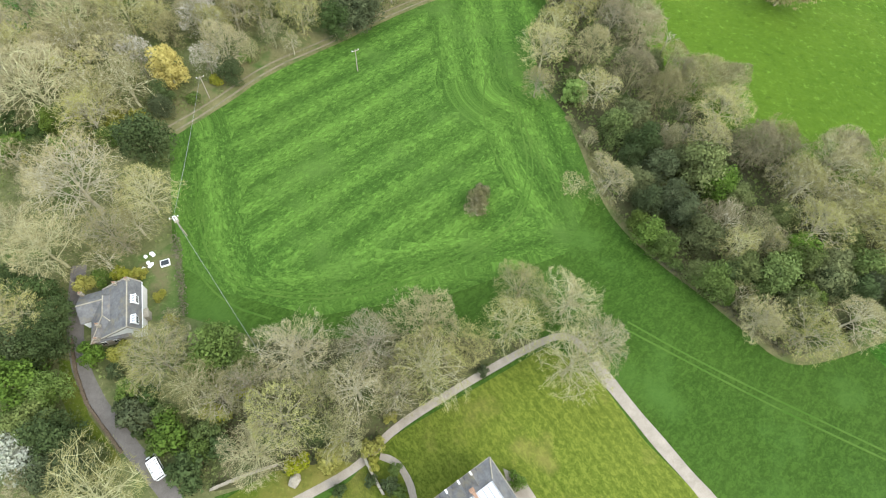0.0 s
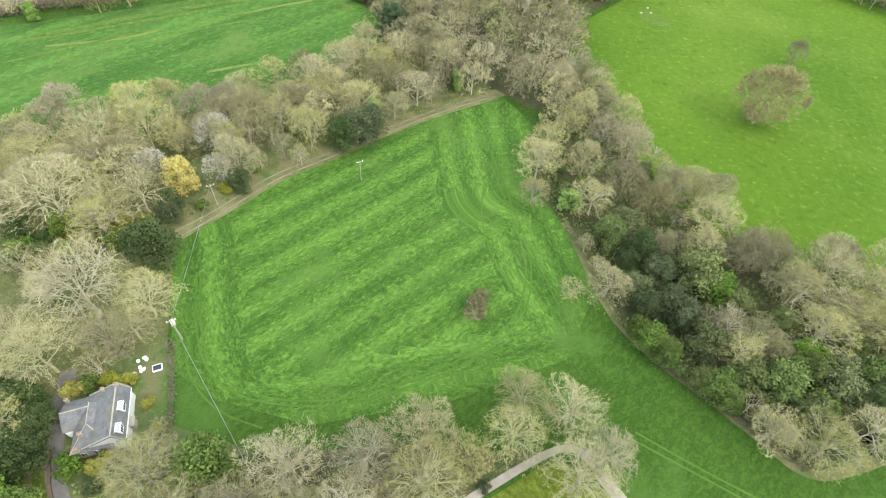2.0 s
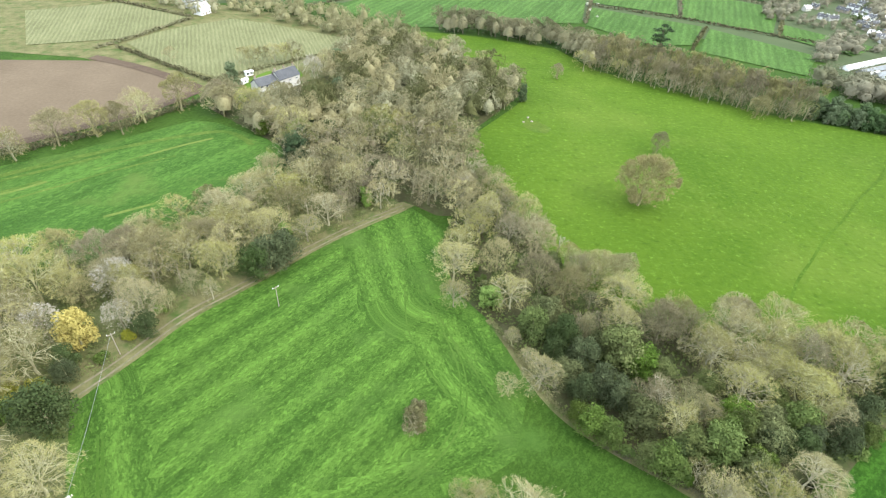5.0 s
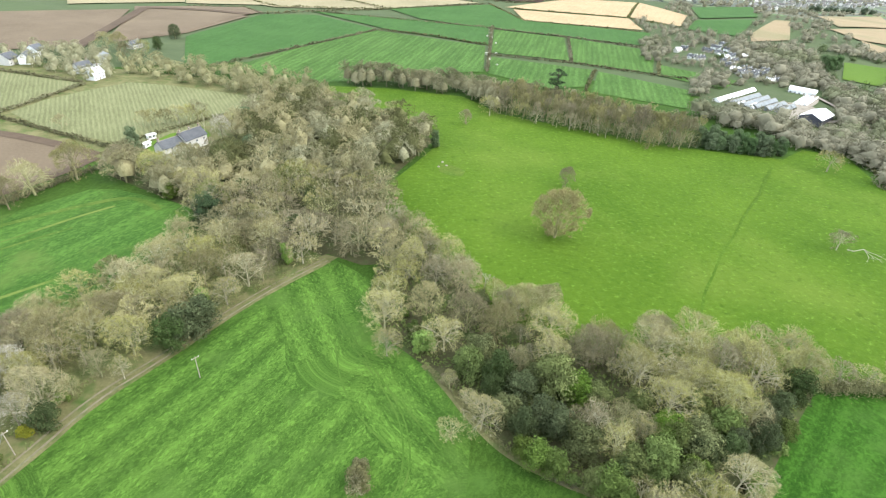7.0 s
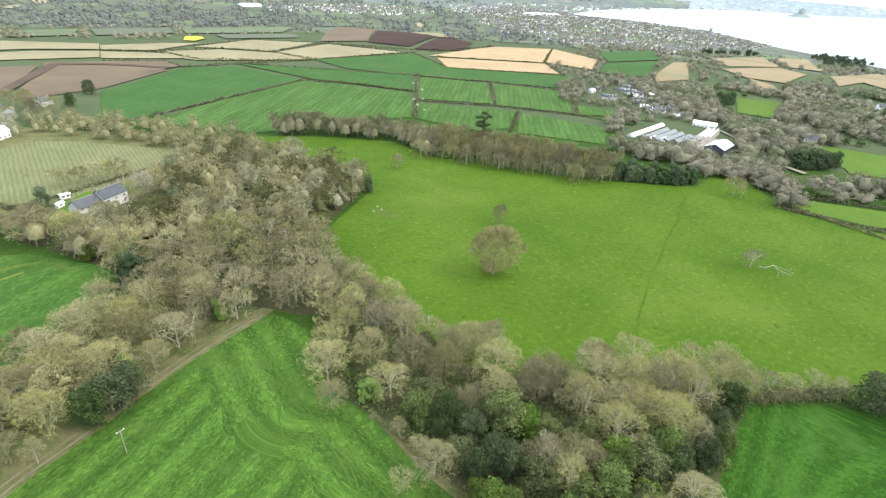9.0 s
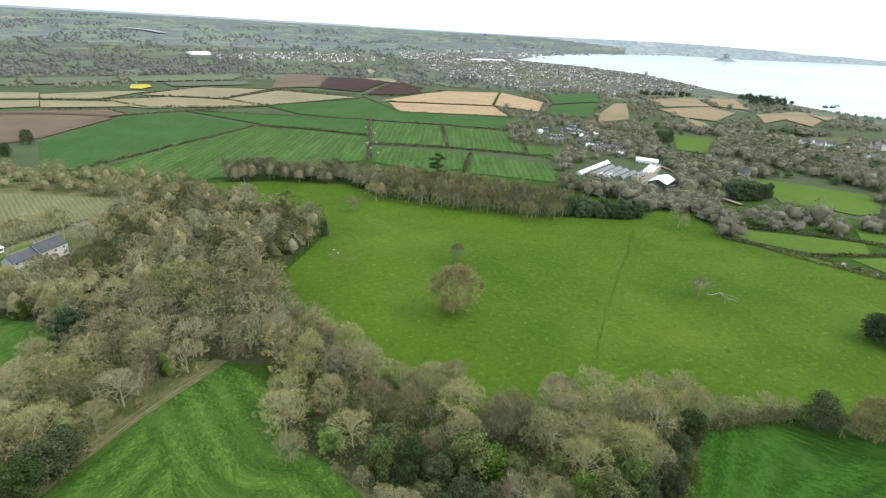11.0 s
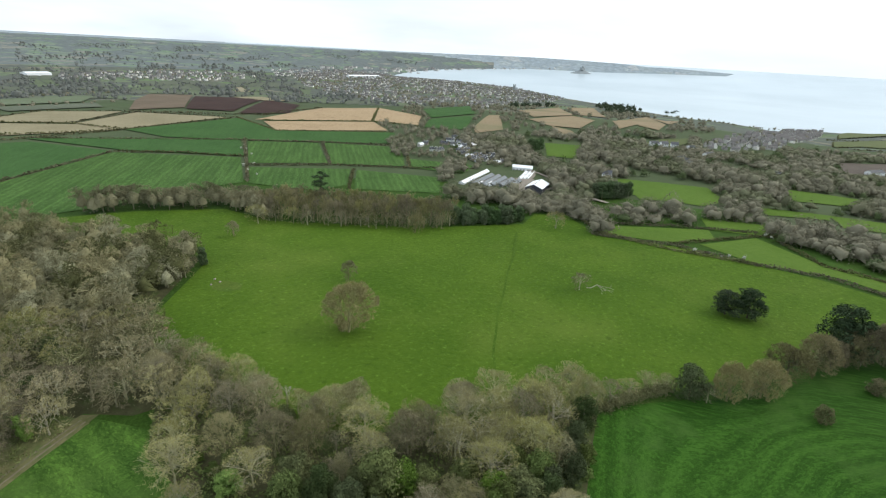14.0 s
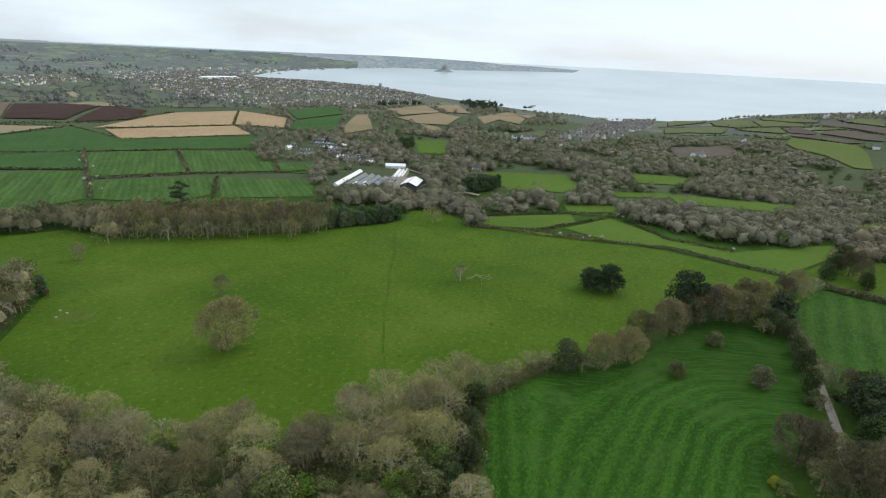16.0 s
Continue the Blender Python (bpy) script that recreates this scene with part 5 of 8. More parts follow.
stand(["leaf0", "dark0", "dark1", "leaf1", "dark0"], [(-70.1, 15.5, 13), (-69.5, 23.2, 9), (-60.4, 8.2, 10), (-65.7, 10.3, 10), (-74.1, 21.6, 10), (-65.7, 15.5, 8), (-55.7, 3.9, 8), (-59.9, 3.0, 8), (-54.6, 6.6, 5)], COTTAGE)
stand(["shrub", "shrub_dark"], [(-62.3, 23.4, 6), (-50.2, 13.5, 8), (-53.8, 17.6, 5), (-53.1, 14.7, 5), (-43.5, 11.4, 9), (-38.6, 5.5, 9), (-45.3, 13.6, 6), (-57.1, 20.8, 4), (-37.0, 12.6, 7), (-12.8, 5.3, 3), (17.1, 10.0, 4), (-4.5, 7.0, 4), (-2.6, 6.0, 3), (-7.9, 7.4, 3), (-37.7, 8.8, 6), (-34.2, 10.1, 6), (-34.9, 22.8, 6), (-49.5, 17.1, 5), (-3.9, 9.6, 3), (10.1, 28.4, 3), (-45.5, 8.9, 4), (-49.2, 10.8, 3)], COTTAGE)
stand(["shrub", "shrub_yellow"], [(-66.6, 38.5, 5), (-60.3, 40.3, 4)], COTTAGE)
stand(["shrub_yellow"], [(-57.4, 24.3, 5), (-68.0, 37.6, 4), (-62.9, 39.7, 5), (-14.8, 10.7, 7), (-8.3, 12.6, 5), (-6.1, 18.2, 3), (-20.7, 8.6, 5), (-36.9, 15.5, 6), (-7.9, 10.1, 3), (-38.6, 22.9, 5), (-70.1, 36.8, 4), (-50.7, 32.0, 3), (-54.4, 36.3, 3), (-33.1, 19.9, 4)], COTTAGE)
stand(["shrub", "shrub_dark", "leaf1", "shrub_brown"], [(-97.6, 66.9, 9), (-93.9, 70.2, 8), (-90.5, 73.4, 8), (-93.9, 61.9, 9), (-86.3, 67.4, 8), (-102.1, 72.8, 9), (-89.7, 64.8, 7), (-83.7, 69.7, 7), (-79.2, 72.8, 7)], COTTAGE)
stand(["shrub_white"], [(-66.1, 5.6, 11)], COTTAGE)
stand(["shrub_brown"], [(-62.3, 1.1, 6), (-49.4, 31.6, 4), (-47.1, 27.9, 5), (-65.7, 41.1, 7), (-63.9, 45.2, 6)], COTTAGE)
# the field's own bushes
stand(["shrub_brown"], [(6.6, 64.5, 5.5)], "bushes in the field")
stand(["shrub_ivy"], [(6.3, 65.7, 6), (7.3, 69.2, 4)], "bushes in the field")
stand(["shrub_bare"], [(28.1, 72.8, 6.5)], "bushes in the field")
# west belt
stand(["fine1", "fine0"], [(-94.4, 78.8, 22), (-76.6, 84.1, 14)], WEST)
stand(["bare0", "bare4", "bare1", "bare3"], [ (-95.5, 102.4, 15), (-86.1, 107.1, 14), (-43.8, 115.4, 12), (-60.9, 113.6, 11), (-107.2, 90.5, 13), (-53.9, 120.5, 12)], WEST)
stand(["pale"], [(-68.3, 109.3, 10), (-62.9, 96.8, 7), (-77.9, 93.4, 8)], WEST)
stand(["gold"], [(-70.7, 92.3, 9.0)], WEST)
stand(["bud1"], [(-49.6, 108.7, 7), (-54.2, 103.3, 5), (-44.4, 107.0, 5), (-87.9, 102.0, 8), (-97.8, 92.3, 8)], WEST)
stand(["dark0", "dark1", "dark0"], [(-71.0, 85.6, 7), (-31.3, 119.3, 12), (-56.9, 95.3, 7), (-35.0, 115.9, 10), (-27.8, 123.0, 11), (-69.4, 81.9, 6)], WEST)
stand(["fresh"], [(-28.9, 132.4, 6), (-5.1, 151.2, 6), (-155.4, 165.6, 6)], WEST)
stand(["shrub_yellow", "shrub"], [(-79.8, 77.9, 6), (-84.7, 73.7, 6), (-90.0, 79.9, 6), (-56.2, 102.4, 4), (-60.8, 93.7, 4), (-64.4, 87.4, 4), (-92.8, 66.0, 6), (-89.9, 68.0, 6), (-75.4, 80.3, 4)], WEST)
# east wood
stand(["bare4", "bare2", "bare0"], [(23.2, 122.2, 11), (20.2, 112.0, 12), (18.9, 101.7, 8), (34.2, 100.2, 10), (35.5, 73.5, 9), (61.3, 109.3, 12), (63.7, 97.2, 13), (60.5, 89.6, 9), (63.6, 43.7, 9), (72.4, 41.1, 11), (82.4, 45.7, 10), (78.5, 77.4, 13), (87.5, 82.6, 12), (94.4, 79.6, 12), (79.6, 66.4, 12), (90.1, 68.9, 12), (91.9, 89.5, 10), (76.2, 91.1, 9), (60.7, 66.0, 8), (84.6, 71.4, 10), (55.7, 110.4, 9)], EAST)
stand(["haze"], [(42.3, 106.4, 12), (46.5, 121.6, 12), (48.2, 100.5, 11), (52.3, 105.9, 9), (32.7, 114.0, 11), (70.0, 86.7, 12)], EAST)
stand(["fresh"], [(28.5, 101.0, 7)], EAST)
stand(["bud0"], [(52.4, 90.6, 5), (68.3, 109.5, 9), (77.8, 86.1, 9)], EAST)
stand(["leaf0", "leaf1"], [(37.8, 90.4, 9.5), (56.8, 79.9, 13), (44.1, 61.8, 8), (55.0, 62.3, 10.5), (55.6, 52.0, 8), (64.9, 73.9, 8), (68.1, 53.8, 11), (74.7, 50.1, 8), (76.2, 61.5, 9), (82.9, 59.3, 9), (90.0, 59.2, 10), (52.7, 83.4, 8), (60.9, 76.4, 9), (41.9, 64.8, 6), (46.8, 59.1, 7), (53.3, 53.9, 6), (58.1, 50.6, 6), (87.0, 65.7, 8), (72.4, 58.3, 7)], EAST)
stand(["bare3", "bud0"], [(62.0, 59.8, 8), (65.8, 64.5, 8), (69.0, 62.1, 7)], EAST)
stand(["dark1", "dark0"], [(44.3, 86.4, 10), (47.7, 80.2, 9), (44.2, 70.3, 8), (49.4, 71.8, 9), (52.1, 68.4, 8), (86.0, 53.4, 8), (41.3, 82.6, 7), (60.4, 54.1, 6), (80.3, 54.0, 7)], EAST)
stand(["shrub_brown", "shrub"], [(61.7, 49.1, 6), (60.0, 49.7, 4), (62.9, 47.5, 5)], EAST)
stand(["shrub_bare"], [(34.3, 81.5, 5), (32.6, 89.0, 4), (65.0, 44.6, 6), (71.3, 41.7, 5)], EAST)
stand(["bud1"], [(101.1, 85.7, 14), (51.1, 88.5, 5)], EAST)
stand(["bare1", "bare3"], [(90.0, 89.2, 11), (72.9, 88.2, 11), (78.6, 78.5, 11), (87.0, 72.8, 12), (93.8, 63.9, 13), (108.6, 69.1, 12), (101.2, 74.7, 12), (98.5, 65.5, 10), (97.4, 58.8, 9), (65.7, 108.0, 11), (58.6, 108.1, 9), (119.3, 70.8, 9), (95.3, 76.0, 10)], EAST)
stand(["dark0"], [(117.8, 65.1, 9.5), (108.2, 61.3, 8), (96.6, 53.9, 8), (102.2, 58.6, 7), (90.0, 54.9, 7)], EAST)
stand(["leaf1"], [(80.8, 54.7, 10), (76.5, 58.8, 9), (72.8, 48.2, 9)], EAST)

NEAR = ["bare0", "bare1", "mid0", "mid3", "bare4", "mid2", "haze", "midbud0"]
FAR = ["mid0", "mid1", "mid2", "mid1", "mid4", "midbud0", "mid2", "mid3"]
left_over = {}


def wood(poly, gap, seed, kinds, group, reach, room=0.62, lo=0.7, hi=1.1):
    """Fills a wood round the trees that stand already; the far ones go into one mass."""
    for x, y in fill(poly, gap, seed):
        if not clear_of(x, y, room):
            continue
        name, g = mix.choice(kinds), mix.uniform(lo, hi)
        if group == EAST and math.hypot(x, y) < 128:
            name = mix.choice(["shrub_brown", "shrub", "shrub_brown", "leaf1"])
        if math.hypot(x, y) < reach:
            plant(name, x, y, g, mix.uniform(0, 360), group, mix.uniform(0.85, 1.1))
        else:
            left_over.setdefault((group, name), []).append((x, y, g))


for x, y in [(-66.9, 81.3), (-64.2, 86.6), (-60.6, 90.9), (-57.1, 95.9), (-53.6, 101.3), (-50.3, 106.0), (-45.4, 110.2), (-40.3, 114.6)]:
    PLANTED.append((x, y, 5.0))
for x, y in [(-73.7, 96.1), (-77.0, 93.2), (-77.0, 99.3), (-71.5, 98.1), (-66.5, 91.5), (-69.0, 87.5), (-64.0, 95.0)]:
    PLANTED.append((x, y, 10.0))
wood(WOOD_EAST, 7.0, 2, NEAR, EAST, 165, 0.8)
wood(WOOD_WEST, 7.5, 3, NEAR, WEST, 165, 0.6, 0.8, 1.2)
for x, y in [(-66, 258), (-60, 251), (-55, 245), (-51, 248), (-47, 255), (-43, 263), (-51.9, 234.7), (-43.9, 244.9), (-39, 259), (-59.0, 240.6), (-47.3, 237.7), (-44.0, 228.0), (-37.0, 237.0), (-33.0, 247.0), (-51.0, 226.0)]:
    PLANTED.append((x, y, 17.0))
wood(WOOD_NORTH, 8.6, 1, FAR, "trees of the north wood", 208, 0.55, 0.9, 1.35)
stand(["leaf1", "dark1"], [(-9.3, 215.1, 7), (5.2, 189.1, 8), (23.6, 236.2, 7), (-20.0, 200.4, 8), (36, 266, 7), (-2.0, 166.1, 8), (-46.8, 204.4, 7)], "evergreens in the north wood")
stand(["conifer"], [(-32.0, 185.7, 7), (-18.9, 240.1, 7), (69, 242, 5), (-69, 256, 7), (-29.7, 192.2, 6)], "conifers in the north wood")
stand(["pine", "conifer", "pine"], [(-30.9, 178.1, 13), (-21.3, 281.6, 8), (-2.9, 282.2, 8)], "dark pines in the north wood")
stand(["midbud0"], [(57.0, 233.6, 11), (-2.6, 232.9, 10), (34.1, 255.0, 8), (-21.6, 228.0, 9), (-1.4, 230.1, 9), (58.4, 232.2, 9), (-71.3, 230.0, 11), (-44.5, 238.8, 7)], "budding trees of the north wood")
stand(["shrub_brown", "shrub", "shrub_brown"], [(-52.0, 233.0, 6), (-46.5, 237.0, 6), (-41.0, 243.0, 7), (-36.5, 250.0, 7), (-48.0, 229.0, 7), (-42.0, 234.0, 7), (-37.0, 240.0, 8), (-33.0, 246.0, 8), (-53.0, 227.0, 8), (-57.0, 235.0, 7)], "bushes before the cottages")
stand(["bare2"], [(-50.8, 209.0, 9), (-40.7, 205.5, 9)], "trees along the hedge")


def mass(name, spots, variants, material, label):
    """One mass of trees too many to count."""
    s = Soup()
    for x, y, g, v, f in spots:
        a = mix.uniform(0, 6.28)
        c, q = math.cos(a) * g, math.sin(a) * g
        s.add(settle(v @ np.array([[c, q, 0], [-q, c, 0], [0, 0, g * mix.uniform(0.85, 1.1)]]) + np.array([x, y, float(height(x, y)) - 0.05])), f)
    return tagged(part(name, s.mesh(name), material), label, "wood", kind="stuff")


# ---- far woods ----
def tuft(seed, clumps=45, size=1.2, cuts=2, twigs=0, lo=0.62, hi=0.88, thin=0.2, rough=0.07, wide=4.4, tall=5.2):
    """A far tree: a lumpy, ragged crown under small clumps and twigs."""
    rng = np.random.default_rng(seed)
    s = Soup()
    waves = rng.normal(size=(3, 4)) * 2.6

    def shell(d, k):
        return np.array([0, 0, 3.6]) + d * np.array([wide, wide, tall]) * (1 + rough * np.sin(d @ waves + np.arange(4)).sum(1, keepdims=True)) * k

    bm = bmesh.new()
    bmesh.ops.create_icosphere(bm, subdivisions=cuts, radius=1)
    low = [v for v in bm.verts if v.co.z < -0.6]
    bmesh.ops.delete(bm, geom=low, context="VERTS")
    bm.verts.index_update()
    core = unit(np.array([v.co[:] for v in bm.verts]))
    faces = [[v.index for v in f.verts] for f in bm.faces]
    bm.free()
    s.add(shell(core, rng.uniform(lo, hi, (len(core), 1))), faces)
    d = unit(rng.normal(size=(clumps, 3)) + np.array([0, 0, 0.4]))
    d[:, 2] = np.where(d[:, 2] < -0.6, -d[:, 2], d[:, 2])
    s.flakes(shell(d, rng.uniform(0.86, 1.0, (clumps, 1))), unit(d + rng.normal(size=(clumps, 3)) * 0.3), size * rng.uniform(0.5, 1.3, clumps), rng)
    n = twigs or clumps * 2
    d = unit(rng.normal(size=(n, 3)) + np.array([0, 0, 0.4]))
    s.slivers(shell(d, rng.uniform(0.6, 0.95, (n, 1))), unit(d + rng.normal(size=(n, 3)) * 0.35), rng.uniform(0.9, 2.0, n), np.full(n, thin), rng)
    s.tube([(0, 0, 0), (0, 0, 4.0)], [0.3, 0.2], 3)
    return s.arrays()


def merged(wood_crown):
    s = Soup()
    for piece in wood_crown:
        s.add(*piece.arrays())
    return s.arrays()


def soft_tree(seed, tall, spread, twigs):
    """A tree in a far wood: simple limbs and twigs round a dense heart."""
    v, f = merged(bare_crown(seed, tall, spread, 7, 4, twigs, 0.24, simple=True, long=0.9, skirt=-0.85))
    heart = Soup()
    heart.add(v, f)
    core, faces = tuft(seed, 14, 0.8, 1, 14, 0.75, 1.0, 0.2, 0.12, spread * 0.6, tall * 0.34)
    heart.add(core + np.array([0, 0, tall * 0.4 - 3.6]), faces)
    return heart.arrays()


SOFT = {str(k): soft_tree(240 + k, 11.0 + 0.5 * k, 6.0, 1000) for k in range(5)}
SOFT["b"] = soft_tree(246, 10.5, 5.4, 1000)
SHAPES = {}
by_tone = {}
for (group, name), spots in left_over.items():
    if name.startswith("mid"):
        SHAPES[name] = SOFT[name[-1] if name[3] != "b" else "b"]
    SHAPES.setdefault(name, None if name in SHAPES else merged(KINDS[name][1]))
    for x, y, g in spots:
        tone = OLIVE_TWIG if KINDS[name][3] == BUDS else mix.choice(WOOD_TONES) if KINDS[name][3] in (TWIG, TWIG_BROWN, OLIVE_TWIG) else KINDS[name][3]
        by_tone.setdefault(tone, []).append((x, y, g, *SHAPES[name]))
for tone, spots in by_tone.items():
    mass("distant_wood", spots, None, tone, "mass of leafless grey-brown woodland trees")


def undergrowth(name, poly, thick, tall, size, material, label, seed):
    """Brambles, ivy and ferns under trees: one mass of leaves."""
    rng = np.random.default_rng(seed)
    xs, ys = [p[0] for p in poly], [p[1] for p in poly]
    area = (max(xs) - min(xs)) * (max(ys) - min(ys))
    x, y = rng.uniform(min(xs), max(xs), int(area * thick)), rng.uniform(min(ys), max(ys), int(area * thick))
    keep = inside_of(poly, x, y) & (np.sin(x * 0.55 + 2 * np.sin(y * 0.3)) + np.sin(y * 0.6 + np.sin(x * 0.4)) > -0.7)
    x, y = x[keep], y[keep]
    swell = 0.4 + 0.6 * np.abs(np.sin(x * 0.7) * np.cos(y * 0.8))
    p = np.column_stack([x, y, height(x, y) + tall * swell * rng.uniform(0.1, 1.0, len(x))])
    s = Soup()
    s.flakes(p, unit(rng.normal(size=p.shape) * 0.7 + np.array([0, 0, 1.0])), size * rng.uniform(0.5, 1.4, len(x)), rng)
    tagged(part(name, s.mesh(name), material), label, "undergrowth", kind="stuff")


undergrowth("undergrowth", WOOD_EAST, 2.4, 2.0, 0.6, LEAF_OLIVE, "brambles and ferns under the wood's trees", 91)
undergrowth("undergrowth", WOOD_WEST, 4.5, 1.8, 0.38, LEAF_OLIVE, "brambles and ferns under the wood's trees", 92)
undergrowth("ivy", [(-45.6, 24.3), (-31.1, 30.4), (-18.2, 32.0), (-5.2, 34.6), (10.4, 35.3), (19.4, 36.1), (7.7, 27.3), (-5.0, 17.4), (-10.2, 11.5), (-24.9, 6.3), (-33.9, 3.6), (-41.5, 3.2), (-46.5, 11.9)], 5.0, 0.7, 0.4, LEAF_OLIVE, "ivy and ferns under the row of trees", 93)
undergrowth("undergrowth", [(-127.4, 65.9), (-66.9, 76.4), (-57.1, 49.9), (-63.0, 45.1), (-74.8, 39.7), (-67.0, 21.9), (-59.8, 12.4), (-50.8, 4.9), (-45.8, -0.7), (-93.4, -5.5)], 4.5, 1.2, 0.36, LEAF_OLIVE, "green undergrowth round the cottage", 94)
undergrowth("undergrowth", [(-61.1, 20.4), (-54.3, 27.7), (-47.0, 28.6), (-36.4, 29.8), (-36.5, 19.0), (-34.0, 4.0), (-43.6, 6.6), (-52.0, 13.2)], 4.0, 1.0, 0.45, LEAF_OLIVE, "green undergrowth beside the lane", 95)

# ---- trees of the pasture ----
plant("dome", 90.9, 150.0, 1.5, 40, "lone trees of the pasture", 0.98)
stand(["haze", "mid1"], [(114.9, 189.4, 7.5), (114, 286, 11), (182, 226, 11), (260, 185, 11), (95, 273, 7), (195.7, 121.9, 8)], "lone trees of the pasture")
stand(["pine"], [(228.0, 70.0, 14), (232.5, 62.5, 15)], "pines of the pasture")
# the copse and hedge line by the drive
stand(["dark0"], [(156.7, 52.0, 13), (237.4, -4.3, 10), (236.0, -9.8, 8)], "trees of the copse")
stand(["dome"], [(164.6, 43.5, 10), (176.1, 37.4, 12)], "trees of the copse")
stand(["dusky", "dusky", "dome"], [(230.9, 21.9, 14), (240.6, 5.7, 14), (237.3, 14.7, 14), (243.0, 18.0, 11), (252.0, 8.5, 12), (260.0, 2.0, 11), (221.7, 25.0, 10), (277.0, -4.5, 9), (292.0, -8.5, 9)], "trees of the copse")
stand(["dusky", "dome"], [(191.4, 35.1, 14), (207.2, 30.9, 12), (214.0, 28.0, 9)], "trees of the copse")
plant("pine", 225.0, 28.4, 1.4, 20, "dark pines by the drive", 1.3)
stand(["pine"], [(247.4, -5.0, 16), (193.1, -33.0, 16), (178.0, -36.7, 18), (156.4, -30.2, 13), (202.3, -42.1, 16)], "dark pines by the drive")
stand(["dark0", "dusky", "dark1"], [(342.2, -24.8, 12), (339.5, -31.0, 11), (326.0, -21.5, 10), (360.0, -28.8, 12), (333.8, -35.7, 10), (324.0, -38.2, 9)], "dark trees beyond the mown field")
stand(["shrub_brown", "shrub_dark", "shrub_brown"], [(244.6, -9.3, 6), (238.7, -11.6, 6), (232.0, -13.2, 6), (226.9, -15.7, 6), (220.9, -17.7, 6), (212.8, -19.6, 6), (205.1, -21.1, 6), (190.8, -19.5, 7), (185.9, -20.9, 6), (203.9, -24.9, 6), (196.8, -25.9, 6), (211.9, -24.0, 6)], "bushes along the drive")
stand(["shrub_brown", "shrub_bare"], [(133.1, 66.1, 9), (140.7, 63.9, 8), (147.8, 62.2, 7), (153.3, 58.3, 7), (158.2, 46.9, 6), (128.6, 67.7, 7), (171.3, 39.3, 6), (227.0, 21.4, 6), (234.2, 16.0, 6), (236.8, 9.8, 6), (287, -13, 9), (303, -17, 8), (291, -8, 8), (234.5, -0.9, 8)], "bushes along the hedge")
stand(["shrub_ivy"], [(177.3, 20.3, 6), (209.7, 13.4, 7), (189.2, -4.2, 8)], "bushes in the meadow")
stand(["dark1", "dark0"], [(211.5, -15.2, 9), (198.4, -18.0, 8), (187.7, -37.0, 20), (201.4, -34.1, 13), (161.8, -20.0, 7), (162.0, -37.4, 20), (222.1, -13.0, 8), (172.6, -33.6, 12)], "trees along the drive")
stand(["dusky", "haze", "dusky"], [(145.0, -27.8, 13), (145.0, -21.9, 9), (151.0, -32.7, 13), (203.0, -28.8, 7), (158.5, -24.0, 9), (154.3, -16.4, 14)], "trees along the drive")
stand(["shrub", "shrub_yellow"], [(137.9, -14.2, 6), (139.8, -12.2, 4), (188.4, -18.0, 4)], "bushes along the drive")
strip("drive", [(242.5, -10.4), (225.3, -16.8), (201.3, -21.7), (184.8, -24.9), (170.3, -26.9), (154.7, -28.0)], 2.6, TRACK, 3, "pale gravel drive between dark trees", "drive")

stand(["mid0", "mid3", "mid1"], [(-69.8, 286.0, 7), (-65.3, 287.2, 8), (-60.2, 288.3, 8), (-54.5, 289.4, 9), (-49.5, 292.3, 9), (-45.8, 293.7, 9), (-107.1, 288.5, 6), (-28.7, 276.6, 8)], "trees behind the cottages")
stand(["midbud0"], [(-41.6, 278.1, 10)], "trees behind the cottages")
stand(["pale"], [(-32.0, 264.4, 10)], "trees behind the cottages")

# the plantation beyond the pasture
BELT = [(120, 296), (138, 274), (165, 252), (192, 232), (211, 223), (222, 236), (209, 254), (176, 285), (139, 319), (125, 325)]
for x, y in fill(BELT, 4.9, 21):
    plant(mix.choice(["poplar0", "poplar1"]), x, y, mix.uniform(0.75, 1.05), mix.uniform(0, 360), "plantation beyond the pasture")
stand(["mid1", "mid2", "mid4"], [(x, y, mix.uniform(6, 9)) for x, y in along([(119, 291), (136, 271), (163, 249), (190, 229), (208, 220)], 4.5, 23)], "rounded trees along the plantation's edge")
for x, y in fill([(210, 224), (249, 202), (257, 208), (218, 231)], 5.0, 22):
    plant("conifer", x, y, mix.uniform(0.6, 1.05), mix.uniform(0, 360), "shelter belt beyond the pasture")
stand(["dark1", "haze", "bare3"], [(-83, 497, 11), (-114, 451, 12), (-96, 438, 10), (-90, 458, 9), (-107, 433, 10), (-125, 463, 11)], "trees round the farmhouse")
stand(["umbrella"], [(175, 324, 12)], "pines of the plantation")
stand(["conifer"], [(465, 371, 10), (464, 378, 9), (477, 374, 9), (346, 215, 9), (350, 211, 9), (354, 208, 9), (359, 206, 9), (364, 205, 9), (370, 205, 8), (376, 204, 7), (352, 215, 8), (358, 212, 8), (364, 210, 8)], "dark conifers by the farm")


TUFTS = [tuft(200 + k, 70, 0.85, 2, 80, 0.42, 0.78, 0.32, 0.14) for k in range(4)]
DOMES = [tuft(220 + k, 46, 0.85, 2, 56, 0.42, 0.8, 0.34, 0.15, 4.8, 4.3) for k in range(5)]
ROUNDS = [tuft(230 + k, 95, 0.72, 2, 130, 0.4, 0.78, 0.24, 0.16, 4.8, 4.2 + 0.35 * k) for k in range(6)]
CLUMPS = [tuft(210 + k, 7, 1.9, 1, 7, 0.55, 0.8, 0.7) for k in range(3)]


